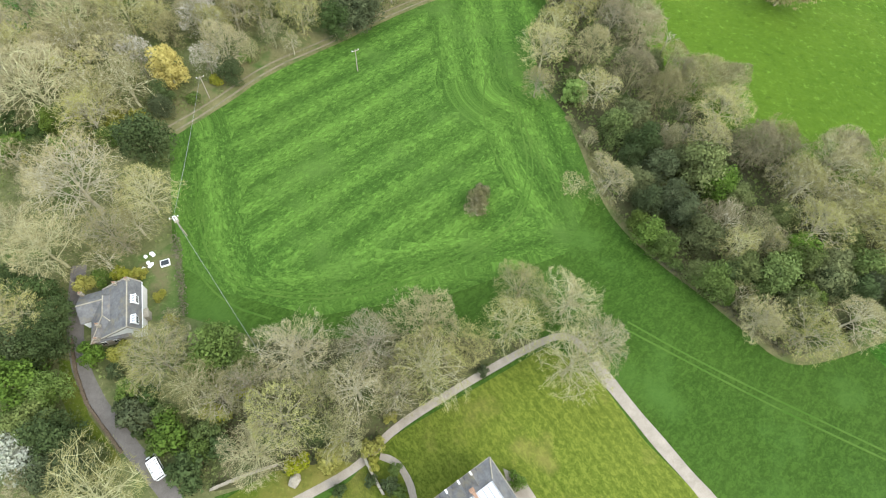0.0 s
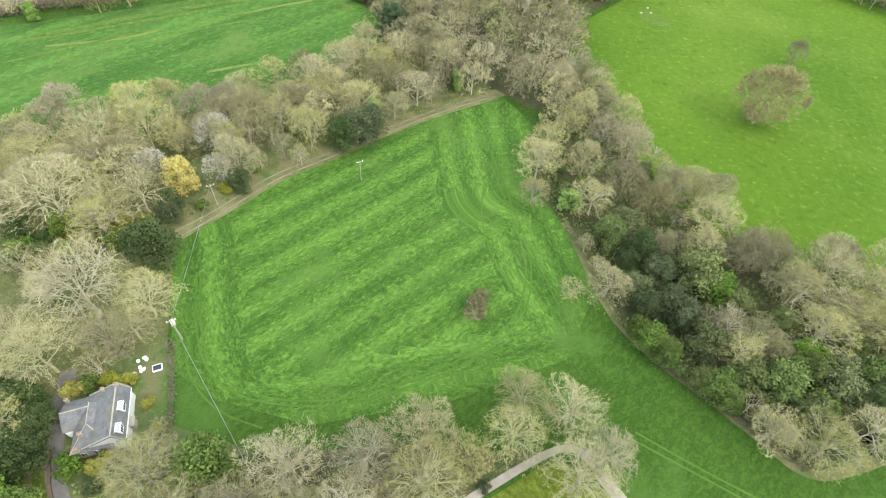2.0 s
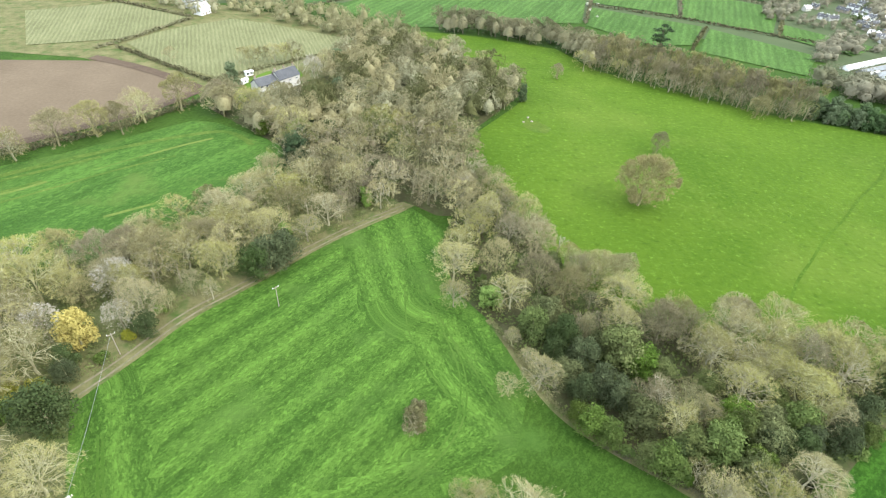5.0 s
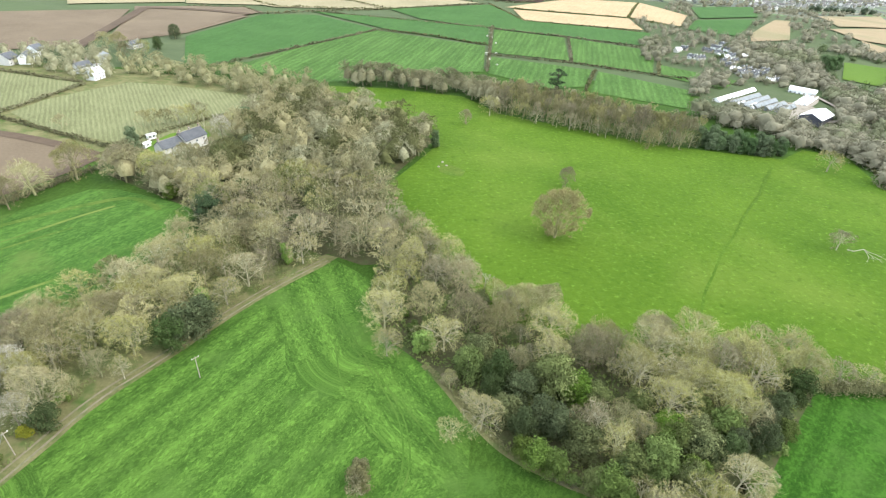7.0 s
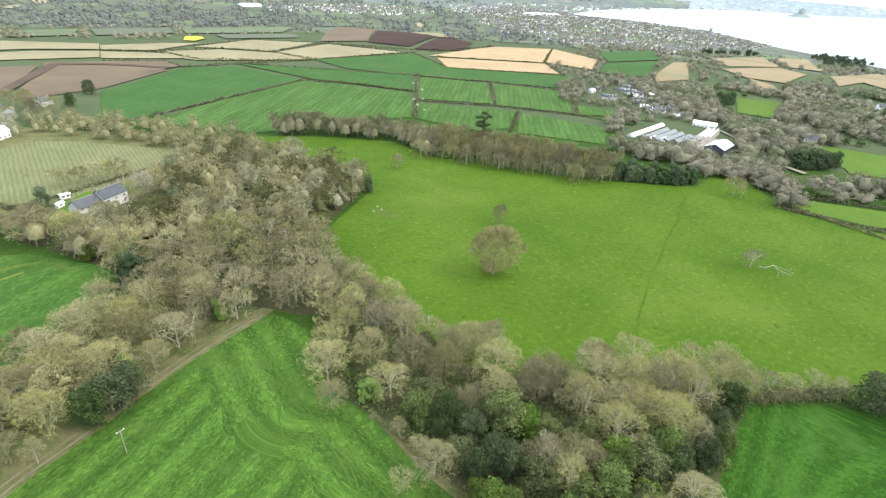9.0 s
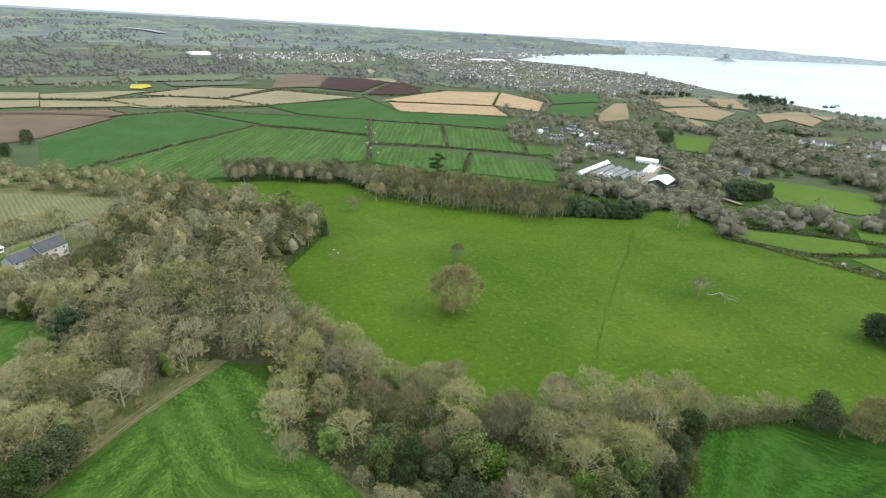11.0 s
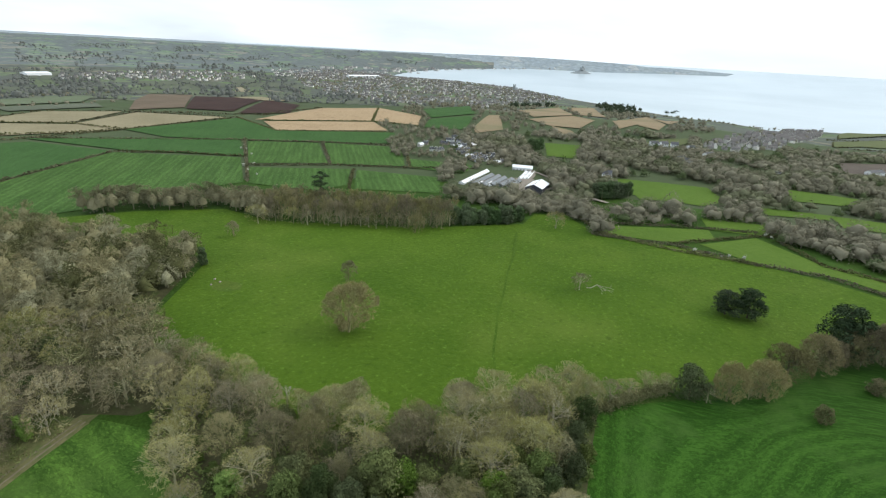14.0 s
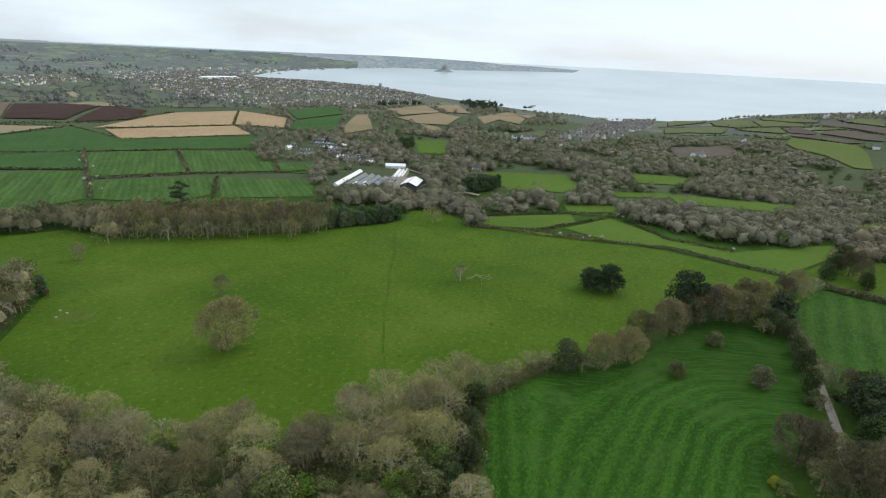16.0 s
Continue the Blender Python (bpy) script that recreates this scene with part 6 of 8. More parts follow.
def far_wood(name, spots, seed, material, label, lo=0.8, hi=1.3, category="wood", shapes=TUFTS):
    rng = np.random.default_rng(seed)
    s = Soup()
    hs = height(np.array([p[0] for p in spots]), np.array([p[1] for p in spots]))
    for (x, y), z in zip(spots, hs):
        v, f = shapes[rng.integers(0, len(shapes))]
        a, g = rng.uniform(0, 6.28), rng.uniform(lo, hi)
        c, q = math.cos(a) * g, math.sin(a) * g
        s.add(settle(v @ np.array([[c, q, 0], [-q, c, 0], [0, 0, g * rng.uniform(0.75, 1.1)]]) + np.array([x, y, z])), f)
    me = s.mesh(name)
    me.polygons.foreach_set("use_smooth", np.ones(len(me.polygons), bool))
    return tagged(part(name, me, material), label, category, kind="stuff")


def off_fields(spots, beyond=(0,)):
    keep = np.ones(len(spots), bool)
    x, y = np.array([p[0] for p in spots]), np.array([p[1] for p in spots])
    r = np.hypot(x, y)
    for poly in OPEN_LAND:
        for b in beyond:
            keep &= ~inside_of(poly, x * (1 + b / r), y * (1 + b / r))
    return [p for p, k in zip(spots, keep) if k]


FARM_YARD = [(265, 298), (338, 339), (383, 341), (391, 315), (359, 264), (324, 241), (301, 252), (274, 271)]
HAMLET = [(339, 432), (389, 393), (393, 351), (347, 348), (330, 376), (321, 408)]
PORT = [(693, 291), (1040, 353), (1632, 471), (1838, 432), (1251, 309), (769, 233), (684, 267)]
CONIFER_BLOCK = [(338, 217), (348, 200), (384, 194), (384, 210), (352, 222)]
OPEN_LAND += [FARM_YARD, HAMLET, PORT, CONIFER_BLOCK]
VALLEY = [(423, 471), (604, 443), (724, 383), (747, 292), (807, 237), (908, 212), (1007, 46), (903, 10), (834, -41), (816, -78), (781, -121), (387, -73), (344, -48), (396, -29), (348, 24), (356, 66), (356, 111), (300, 178), (284, 206), (305, 232), (290, 274), (318, 355)]
valley = off_fields([p for p in fill(VALLEY, 8.6, 31, 0.6) if noise.noise((p[0] / 70, p[1] / 70, 3)) > -0.2], (0, 16, 32))
olive = [p for p in valley if noise.noise((p[0] / 60, p[1] / 60, 11)) > 0.22]
valley = [p for p in valley if p not in set(olive)]
far_wood("valley_wood", olive, 37, OLIVE_WOOD, "olive-brown budding woods among the valley's bare trees", 0.8, 1.3, shapes=DOMES)
far_wood("valley_wood", [p for p in valley if math.hypot(*p) < 640], 31, FAR_WOOD, "brown leafless woods filling the valley", 0.7, 1.45, shapes=ROUNDS)
far_wood("valley_wood", [p for p in valley if math.hypot(*p) >= 640], 32, FAR_WOOD, "brown leafless woods on the valley's far side", 0.65, 1.25, shapes=DOMES)
far_wood("slope_wood", off_fields([p for p in fill([(698, 923), (968, 809), (1167, 652), (1078, 427), (749, 302), (701, 370), (586, 429), (487, 461), (423, 471), (405, 539)], 22.0, 63) if noise.noise((p[0] / 120, p[1] / 120, 8)) > -0.1], (0, 25, 50)), 63, FAR_WOOD, "leafless trees on the slope above the bay", 0.9, 1.4)
far_wood("valley_evergreens", off_fields([p for p in fill(VALLEY, 27.0, 65)], (0, 16, 32)), 65, LEAF_DARK, "dark evergreens among the valley's bare trees", 0.7, 1.2)
far_wood("field_wood", off_fields(fill([(-109, 428), (-65, 407), (-13, 375), (29, 347), (23, 319), (-22, 336), (-70, 367), (-99, 388)], 8.5, 32)), 32, WOOD_MASS, "belt of leafless trees between the fields", 0.6, 0.9, shapes=list(SOFT.values()))
far_wood("belt_wood", off_fields(fill([(36, 348), (55, 351), (77, 340), (106, 325), (122, 288), (128, 303), (130, 331), (113, 346), (82, 359), (58, 370), (40, 363)], 7.5, 67)), 67, WOOD_MASS, "belt of rounded leafless trees beyond the pasture", 0.95, 1.3, shapes=list(SOFT.values()))
far_wood("roadside_wood", off_fields(fill([(265, 210), (278, 187), (271, 165), (280, 162), (304, 186), (315, 218), (293, 243), (281, 266), (250, 281), (240, 270), (274, 228)], 7.5, 33)), 33, FAR_WOOD, "leafless trees between farm and pasture", 0.9, 1.5, shapes=ROUNDS)
far_wood("right_wood", off_fields(fill([(354, -23), (399, -32), (460, -55), (588, -117), (316, -73), (316, -46), (316, -21)], 7.5, 34)), 34, TWIG_BROWN, "leafless trees beside the mown field", shapes=ROUNDS)
stand(["haze", "bare3", "haze"], [(-149.7, 176.9, 15), (-129.1, 182.2, 12), (-119.7, 193.6, 14), (-109.2, 201.4, 14), (-95.8, 214.5, 15), (-84.9, 226.9, 15), (-67.0, 225.1, 15), (-53.0, 219.7, 13), (-43.8, 228.9, 13), (-136.7, 175.2, 11), (-163.7, 170.5, 14), (-100.7, 203.8, 11)], "trees along the hedge")
far_wood("blossoming_hedge", along([(294, 116), (300, 105), (306, 93), (309, 89)], 5, 71) + along([(206, 537), (151, 393)], 16, 74) + along([(359, 102), (371, 96)], 5, 72) + along([(345, 27), (338, 23)], 5, 73), 71, BLOSSOM, "hedge bushes white with blossom", 0.25, 0.4, "hedge", CLUMPS)
far_wood("far_hedge_trees", along([(-228, 834), (-102, 859), (-21, 893), (168, 966)], 11, 81, 0.8) + along([(-265, 980), (-157, 1025), (-23, 1100), (249, 1284)], 12, 82, 0.9) + along([(-157, 1025), (-134, 855)], 9, 83) + along([(-30, 1097), (-22, 893)], 9, 84) + fill([(-233, 900), (-219, 919), (-188, 857), (-205, 829)], 13, 85) + fill([(-104, 881), (-36, 908), (-27, 846), (-99, 826)], 13, 86), 81, FAR_WOOD, "hedgerow trees between fields on the rise", 0.5, 1.0, "wood", CLUMPS)
far_wood("village_trees", off_fields(fill([(-210, 512), (-175, 472), (-118, 445), (-100, 377), (-118, 372), (-175, 410)], 10.0, 37)), 37, GREY_WOOD, "leafless trees round the hamlet's houses", 0.55, 0.85, shapes=list(SOFT.values()))
far_wood("hill_wood", off_fields(fill([(1912, 387), (1276, 59), (1307, -96), (3765, -484), (1191, -156), (1196, -37), (1241, 66), (1816, 350)], 13.0, 38)), 38, FAR_WOOD, "dark trees along the hill's crest", 0.6, 1.0, shapes=CLUMPS)
far_wood("lane_trees", off_fields(fill([(437, 628), (491, 591), (492, 505), (393, 437), (352, 470), (360, 520)], 17.0, 66), (0, 20)), 66, FAR_WOOD, "leafless trees between fields and village", 0.8, 1.2)
far_wood("cliff_trees", off_fields(along([(1014, 865), (1175, 864), (1264, 795), (1378, 771), (1356, 635), (1462, 580), (1500, 511), (1632, 471)], 6.0, 39, 2.2)), 39, FAR_WOOD, "dark trees along the low coast", 0.4, 1.0, shapes=CLUMPS)


# ---- hedges ----
def hedge(line, tall, wide, label="clipped brown-green hedge between fields", gap=None):
    pts = np.array(line, float)
    far = float(np.hypot(pts[:, 0], pts[:, 1]).mean())
    rng = np.random.default_rng(int(far * 7) % 9999)
    s = Soup()
    size = min(2.2, max(0.35, far * 0.0024))
    for a, b in zip(pts[:-1], pts[1:]):
        d = np.linalg.norm(b - a)
        n = int(d * tall * wide * 2.2 / (size * size)) + 4
        u = rng.uniform(0, 1, (n, 1))
        xy = a + (b - a) * u + rng.normal(size=(n, 2)) * wide * 0.33
        swell = 0.65 + 0.5 * np.abs(np.sin(u * d / 7 + rng.uniform(0, 6)))
        z = tall * rng.uniform(0.05, 1.0, (n, 1)) ** 0.8 * swell
        p = np.column_stack([xy, height(xy[:, 0], xy[:, 1])[:, None] + z])
        s.flakes(settle(p), unit(rng.normal(size=(n, 3)) + np.array([0, 0, 0.6])), size * rng.uniform(0.6, 1.3, n), rng)
    return tagged(part("hedge", s.mesh("hedge"), HEDGE), label, "hedge", "field hedges")


for line in ([(-49, 405), (6, 457), (89, 539)], [(89, 539), (136, 515), (180, 472)], [(35, 638), (118, 599), (211, 554), (282, 509), (342, 456)], [(217, 564), (147, 383)], [(277, 506), (232, 410)], [(168, 437), (231, 406), (283, 366), (333, 334)], [(238, 382), (200, 328)], [(341, 444), (285, 365)], [(270, 718), (268, 598), (393, 538)], [(-16, 617), (35, 638), (125, 663), (273, 724)],):
    hedge(line, 1.9, 1.9)
for line in ([(-102, 733), (-42, 725), (0, 664), (118, 660)], [(-42, 729), (25, 753), (84, 726), (125, 663)], [(84, 726), (169, 809), (259, 731)], [(289, 682), (424, 629), (459, 571)], [(426, 634), (543, 789)], [(-93, 656), (-35, 655), (-16, 617)], [(-4, 772), (71, 843), (157, 823), (312, 737), (446, 811)], [(270, 164), (294, 126), (303, 85), (317, 56), (315, 20), (316, -5)], [(294, 129), (357, 104), (375, 89)], [(361, 93), (335, 61), (338, 23)],):
    hedge(line, 1.9, 1.9)
for line in ([(-140, 308), (-107, 281), (-80, 260)], [(-150, 304), (-139, 320), (-116, 366)], [(-198, 408), (-171, 399), (-117, 368)], [(-81, 260), (-69, 271), (-33, 301)], [(294, 194), (276, 162), (286, 123), (304, 83)], [(298, 173), (330, 146), (366, 106)], [(1240, 288), (1230, 160), (1098, 38)], [(1022, 48), (1006, -5), (944, -68)], [(1032, 204), (1073, 119), (1016, 32)], [(1152, 26), (1075, -38), (1035, -84)],):
    hedge(line, 1.9, 1.9)
for spot in HILLSIDE:
    hedge(spot + spot[:1], 1.4, 1.2, "dark hedge round a hillside field")
for spot in HILL_SCRUB:
    hedge(spot[:3], 1.3, 1.1, "dark hedge along a scrubby hillside field")
hedge([(-178.6, 158.3), (-158.9, 172.2), (-143.6, 181.0), (-127.6, 191.2), (-103.6, 208.6), (-79, 238)], 2.2, 3.0, "scrubby brown hedge along the ploughed field")
hedge([(126.5, 65.9), (134.6, 63.7), (144.4, 60.8), (154.4, 57.4)], 3.0, 4.0, "tall scrubby hedge between meadow and pasture")
hedge([(310, -19), (309, -30), (309, -45), (309, -60)], 3.0, 3.5, "dark hedge along the mown field")
hedge([(-56.3, 50.0), (-51.7, 40.0), (-48.7, 33.0)], 1.2, 1.2, "low brown hedge between garden and field")
hedge([(28.3, 94.8), (32.4, 86.3), (34.7, 77.2), (38.8, 67.5), (45.3, 60.3)], 1.0, 1.6, "brown scrubby edge of the wood")
hedge([(45.2, 58.8), (56.5, 50.7), (63.9, 44.6), (70.9, 39.0)], 1.2, 1.8, "brown scrubby edge of the wood")


# ---- the far country: a patchwork of small fields, hedges and copses ----
def far_country():
    rng = np.random.default_rng(77)
    rings = 1080 * 1.1 ** np.arange(0, 23)
    turns = np.arange(-16, 62.1, 2.0)
    rr, tt = np.meshgrid(rings, turns, indexing="ij")
    rr = rr * (1 + rng.normal(size=rr.shape) * 0.024)
    tt = np.radians(tt + rng.normal(size=tt.shape) * 0.55)
    gx, gy = rr * np.sin(tt), rr * np.cos(tt)
    away = shore(gx, gy)
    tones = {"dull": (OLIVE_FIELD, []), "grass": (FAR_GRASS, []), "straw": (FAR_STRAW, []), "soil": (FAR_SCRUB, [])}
    lines, copses = [], []
    for i in range(len(rings) - 1):
        for j in range(len(turns) - 1):
            quad = np.array([(gx[a, b], gy[a, b]) for a, b in ((i, j), (i + 1, j), (i + 1, j + 1), (i, j + 1))])
            if min(away[i, j], away[i + 1, j], away[i + 1, j + 1], away[i, j + 1]) < 70:
                continue
            mid = quad.mean(0)
            if mid[0] > mid[1] * (0.8 + 0.25 * rng.uniform()) or math.hypot(*mid) > 1500 + 4500 * rng.uniform() or any(inside_of(p, mid[0], mid[1]) for p in OPEN_LAND) or any(inside_of(p, mid[0], mid[1]) for p in TOWNS):
                continue
            lines += [(quad[0], quad[1]), (quad[0], quad[3])]
            u = rng.uniform()
            if u < 0.3 + 0.3 * (noise.noise((mid[0] / 420, mid[1] / 420, 5)) + 0.35):
                copses.append(quad)
                continue
            if math.hypot(*mid) > 1900:
                continue
            tone = rng.choice(["dull", "grass", "straw", "soil"], p=[0.58, 0.34, 0.04, 0.04])
            cuts = 1 if rng.uniform() < 0.5 else 2
            for k in range(cuts):
                lo, hi = k / cuts + 0.02, (k + 1) / cuts - 0.02
                a, b = quad[0] + (quad[3] - quad[0]) * lo, quad[0] + (quad[3] - quad[0]) * hi
                d, c = quad[1] + (quad[2] - quad[1]) * lo, quad[1] + (quad[2] - quad[1]) * hi
                tones[tone if k == 0 else rng.choice(["dull", "grass", "dull"])][1].append((a, b, c, d))
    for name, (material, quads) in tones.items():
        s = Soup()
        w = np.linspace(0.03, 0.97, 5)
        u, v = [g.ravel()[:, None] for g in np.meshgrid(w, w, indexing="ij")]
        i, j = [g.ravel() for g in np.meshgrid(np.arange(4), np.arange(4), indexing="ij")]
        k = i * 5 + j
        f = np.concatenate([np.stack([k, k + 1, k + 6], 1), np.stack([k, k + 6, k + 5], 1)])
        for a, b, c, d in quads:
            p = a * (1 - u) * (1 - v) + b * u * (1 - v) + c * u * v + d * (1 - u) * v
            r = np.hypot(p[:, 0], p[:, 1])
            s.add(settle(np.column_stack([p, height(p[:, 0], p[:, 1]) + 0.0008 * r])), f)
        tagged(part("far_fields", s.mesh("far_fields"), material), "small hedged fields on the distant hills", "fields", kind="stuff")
    spots = []
    for a, b in lines:
        r = math.hypot(*a)
        spots += along([tuple(a), tuple(b)], 13 + r * 0.007, int(r) + len(spots), 0.25)
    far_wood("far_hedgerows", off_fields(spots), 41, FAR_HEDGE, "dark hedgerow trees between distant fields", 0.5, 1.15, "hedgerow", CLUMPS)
    spots = []
    for q in copses:
        r = math.hypot(*q[0])
        spots += fill([tuple(p) for p in q], 17 + r * 0.011, int(r))
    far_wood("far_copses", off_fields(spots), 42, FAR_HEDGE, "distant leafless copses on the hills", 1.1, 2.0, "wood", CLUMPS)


TOWN = [(736, 1408), (973, 2010), (1420, 2430), (1720, 2420), (1800, 2050), (1840, 1640), (1750, 1440), (1630, 1200), (1277, 985), (1149, 975), (845, 830), (774, 867), (706, 935), (699, 1105)]
TOWN_WEST = [(215, 1864), (451, 2106), (717, 2143), (796, 1879), (563, 1685), (334, 1719), (191, 1666)]
TOWN_NORTH = [(1026, 2316), (1335, 2426), (1996, 2775), (1697, 2362), (1104, 1863), (873, 1939)]
HILL_VILLAGE = [(1228, 12), (1244, -38), (1268, -94), (3579, -462), (1201, -157), (1160, -88), (1185, -6)]
TOWNS = [TOWN, TOWN_WEST, TOWN_NORTH, PORT]
far_country()
OPEN_LAND.remove(HAMLET)
far_wood("village_wood", off_fields(fill(HAMLET, 11.0, 64)), 64, FAR_WOOD, "leafless trees between the village houses", 0.4, 0.75, shapes=ROUNDS)
far_wood("nursery_trees", fill([(267, 301), (315, 328), (340, 346), (339, 374), (294, 336)], 8.0, 75) + fill([(331, 332), (355, 335), (370, 324), (404, 346), (423, 382), (378, 351), (353, 347)], 8.5, 76) + fill([(408, 324), (433, 318), (373, 264), (340, 250), (372, 283)], 8.0, 77) + fill([(300, 415), (309, 402), (361, 454), (384, 505), (348, 486)], 9.0, 78), 75, FAR_WOOD, "leafless trees round the nursery and village", 0.55, 1.0, shapes=ROUNDS)


# ---- buildings ----
def block(bm, lo, hi):
    """A box between two corners."""
    v = [bm.verts.new((x, y, z)) for x in (lo[0], hi[0]) for y in (lo[1], hi[1]) for z in (lo[2], hi[2])]
    for q in ((0, 1, 3, 2), (4, 6, 7, 5), (0, 4, 5, 1), (2, 3, 7, 6), (0, 2, 6, 4), (1, 5, 7, 3)):
        bm.faces.new([v[i] for i in q])


def boxes(*pairs, round_off=0.0):
    bm = bmesh.new()
    for lo, hi in pairs:
        block(bm, lo, hi)
    if round_off:
        bmesh.ops.bevel(bm, geom=bm.edges[:], offset=round_off, segments=2, affect="EDGES")
    return bm


def gable_wall(l, w, eaves, rise):
    bm = bmesh.new()
    a = [bm.verts.new((-l / 2, y, z)) for y, z in ((-w / 2, 0), (w / 2, 0), (w / 2, eaves), (0, eaves + rise), (-w / 2, eaves))]
    b = [bm.verts.new((l / 2, v.co.y, v.co.z)) for v in a]
    bm.faces.new(a[::-1])
    bm.faces.new(b)
    for i in range(5):
        j = (i + 1) % 5
        bm.faces.new((a[i], a[j], b[j], b[i]))
    return bm


def roof_slope(l, w, eaves, rise, side, thick=0.18, over=0.35):
    bm = bmesh.new()
    drop = over * rise / (w / 2)
    y0, z0, y1, z1 = side * (w / 2 + over), eaves - drop + 0.03, 0.0, eaves + rise + 0.03
    pts = [(y0, z0), (y1, z1), (y1, z1 + thick), (y0, z0 + thick)]
    a = [bm.verts.new((-l / 2 - over, y, z)) for y, z in pts]
    b = [bm.verts.new((l / 2 + over, y, z)) for y, z in pts]
    bm.faces.new(a)
    bm.faces.new(b[::-1])
    for i in range(4):
        j = (i + 1) % 4
        bm.faces.new((a[j], a[i], b[i], b[j]))
    bmesh.ops.recalc_face_normals(bm, faces=bm.faces)
    return bm


def chimney(parent, x, y, z, tall, material, size=0.8):
    c = part("chimney", boxes(((x - size / 2, y - size * 0.4, z), (x + size / 2, y + size * 0.4, z + tall)), ((x - size * 0.6, y - size * 0.5, z + tall), (x + size * 0.6, y + size * 0.5, z + tall + 0.15))), material, parent)
    for d in (-0.2, 0.2):
        bm = bmesh.new()
        bmesh.ops.create_cone(bm, cap_ends=True, segments=8, radius1=0.13, radius2=0.1, depth=0.5, matrix=Matrix.Translation((x + d * size, y, z + tall + 0.4)))
        part("chimney_pot", bm, CLAY, c)


def pane_on(parent, x, y, z, w, h, side, frame_mat):
    f = part("window", boxes(((x - w / 2, y - 0.05, z), (x + w / 2, y + 0.05, z + h))), frame_mat, parent)
    for k in (-1, 1):
        part("pane", boxes(((x + k * w / 4 - w * 0.2, y + side * 0.05, z + h * 0.08), (x + k * w / 4 + w * 0.2, y + side * 0.07, z + h * 0.92))), GLASS, f)


def house(name, a, b, w, eaves, rise, walls, roofing, label, chimneys=(-0.4, 0.4), windows=3, storeys=2, group="", category="house", doorway=True):
    """A gabled building with its ridge from a to b on the plan."""
    a, b = Vector(a), Vector(b)
    l, turn = (b - a).length, math.atan2(b.y - a.y, b.x - a.x)
    mid = (a + b) / 2
    base = new(name)
    z = min(float(height(mid.x + dx, mid.y + dy)) for dx in (-l / 2, l / 2) for dy in (-w / 2, w / 2)) - 0.1
    base.matrix_basis = pose(mid.x, mid.y, z, 0, 0, math.degrees(turn))
    tagged(base, label, category, group)
    part("wall", gable_wall(l, w, eaves, rise), walls, base)
    for side in (-1, 1):
        part("roof_slope", roof_slope(l, w, eaves, rise, side), roofing, base)
    part("ridge", boxes(((-l / 2 - 0.3, -0.14, eaves + rise + 0.12), (l / 2 + 0.3, 0.14, eaves + rise + 0.27))), STONE, base)
    for u in chimneys:
        chimney(base, u * l, 0, eaves + rise - 0.5, 1.7, STONE)
    for side in (-1, 1):
        for s in range(storeys):
            for k in range(windows):
                if doorway and s == 0 and side == -1 and k == windows // 2:
                    part("door", boxes(((-0.5 + (k + 0.5) * l / windows - l / 2, side * w / 2 - 0.06, 0.1), (0.5 + (k + 0.5) * l / windows - l / 2, side * w / 2 + 0.06, 2.15))), WOOD, base)
                    continue
                pane_on(base, (k + 0.5) * l / windows - l / 2, side * w / 2, 0.9 + s * 2.5, 1.1, 1.2, side, WHITE)
    return base


# the pair of cottages in the wood
house("cottage", *[(-57, 246), (-49, 254)], 6.5, 4.6, 2.6, RENDER_WALL, SLATE, "long pale cottage with a slate roof among trees", (-0.45, 0.45), 4, group="cottages in the wood")
house("cottage", *[(-49, 253), (-41, 262)], 7.5, 5.4, 3.0, RENDER_WALL, SLATE, "pale gabled cottage with a slate roof and chimneys", (-0.45, 0.0, 0.45), 3, group="cottages in the wood")
house("caravan", *[(-66, 269), (-63, 271)], 2.4, 2.2, 0.3, WHITE, WHITE, "white caravan parked beside the cottages", (), 2, 1, category="caravan", doorway=False)
house("shed", *[(-66, 258), (-64, 261)], 2.4, 2.0, 0.5, WHITE, WHITE, "small white shed beside the cottages", (), 1, 1, category="shed", doorway=False)
drape("cottage_lawn", [(-66, 261), (-57, 275), (-43, 284), (-38, 271), (-47, 252), (-57.5, 242.2)], GREEN_FIELD, 3, "green garden lawn behind the cottages", "garden")
# the hamlet beyond the crop field
house("house", *[(-115, 374), (-111, 382)], 6.5, 4.2, 2.6, WHITE, WHITE, "white gabled house with a pale roof", (0.4,), 3, group="hamlet houses")
house("house", *[(-127, 391), (-121, 399)], 6.0, 3.8, 2.8, WHITE, SLATE, "long white house with a slate roof", (-0.4, 0.4), 4, group="hamlet houses")
house("house", *[(-120, 409), (-120, 431)], 7.0, 3.0, 1.8, WHITE, GLASS_ROOF, "low building with a pale glazed roof", (), 3, 1, group="hamlet houses")
house("house", *[(-173, 412), (-170, 420)], 8.0, 4.6, 2.8, RENDER_WALL, SLATE, "pale house with a slate roof among trees", (0.4,), 3, group="hamlet houses")
house("house", *[(-162, 414), (-162, 423)], 7.0, 4.6, 2.8, WHITE, SLATE, "white house with a slate roof among trees", (0.4,), 3, group="hamlet houses")
house("house", *[(-165, 437), (-162, 444)], 8.0, 4.6, 2.8, WHITE, SLATE, "white house with a slate roof among trees", (0.4,), 3, group="hamlet houses")
house("house", *[(-109, 459), (-104, 467)], 6.0, 3.4, 2.2, RENDER_WALL, SLATE, "pale farmhouse behind a hedge of trees", (-0.4, 0.4), 4, group="hamlet houses")

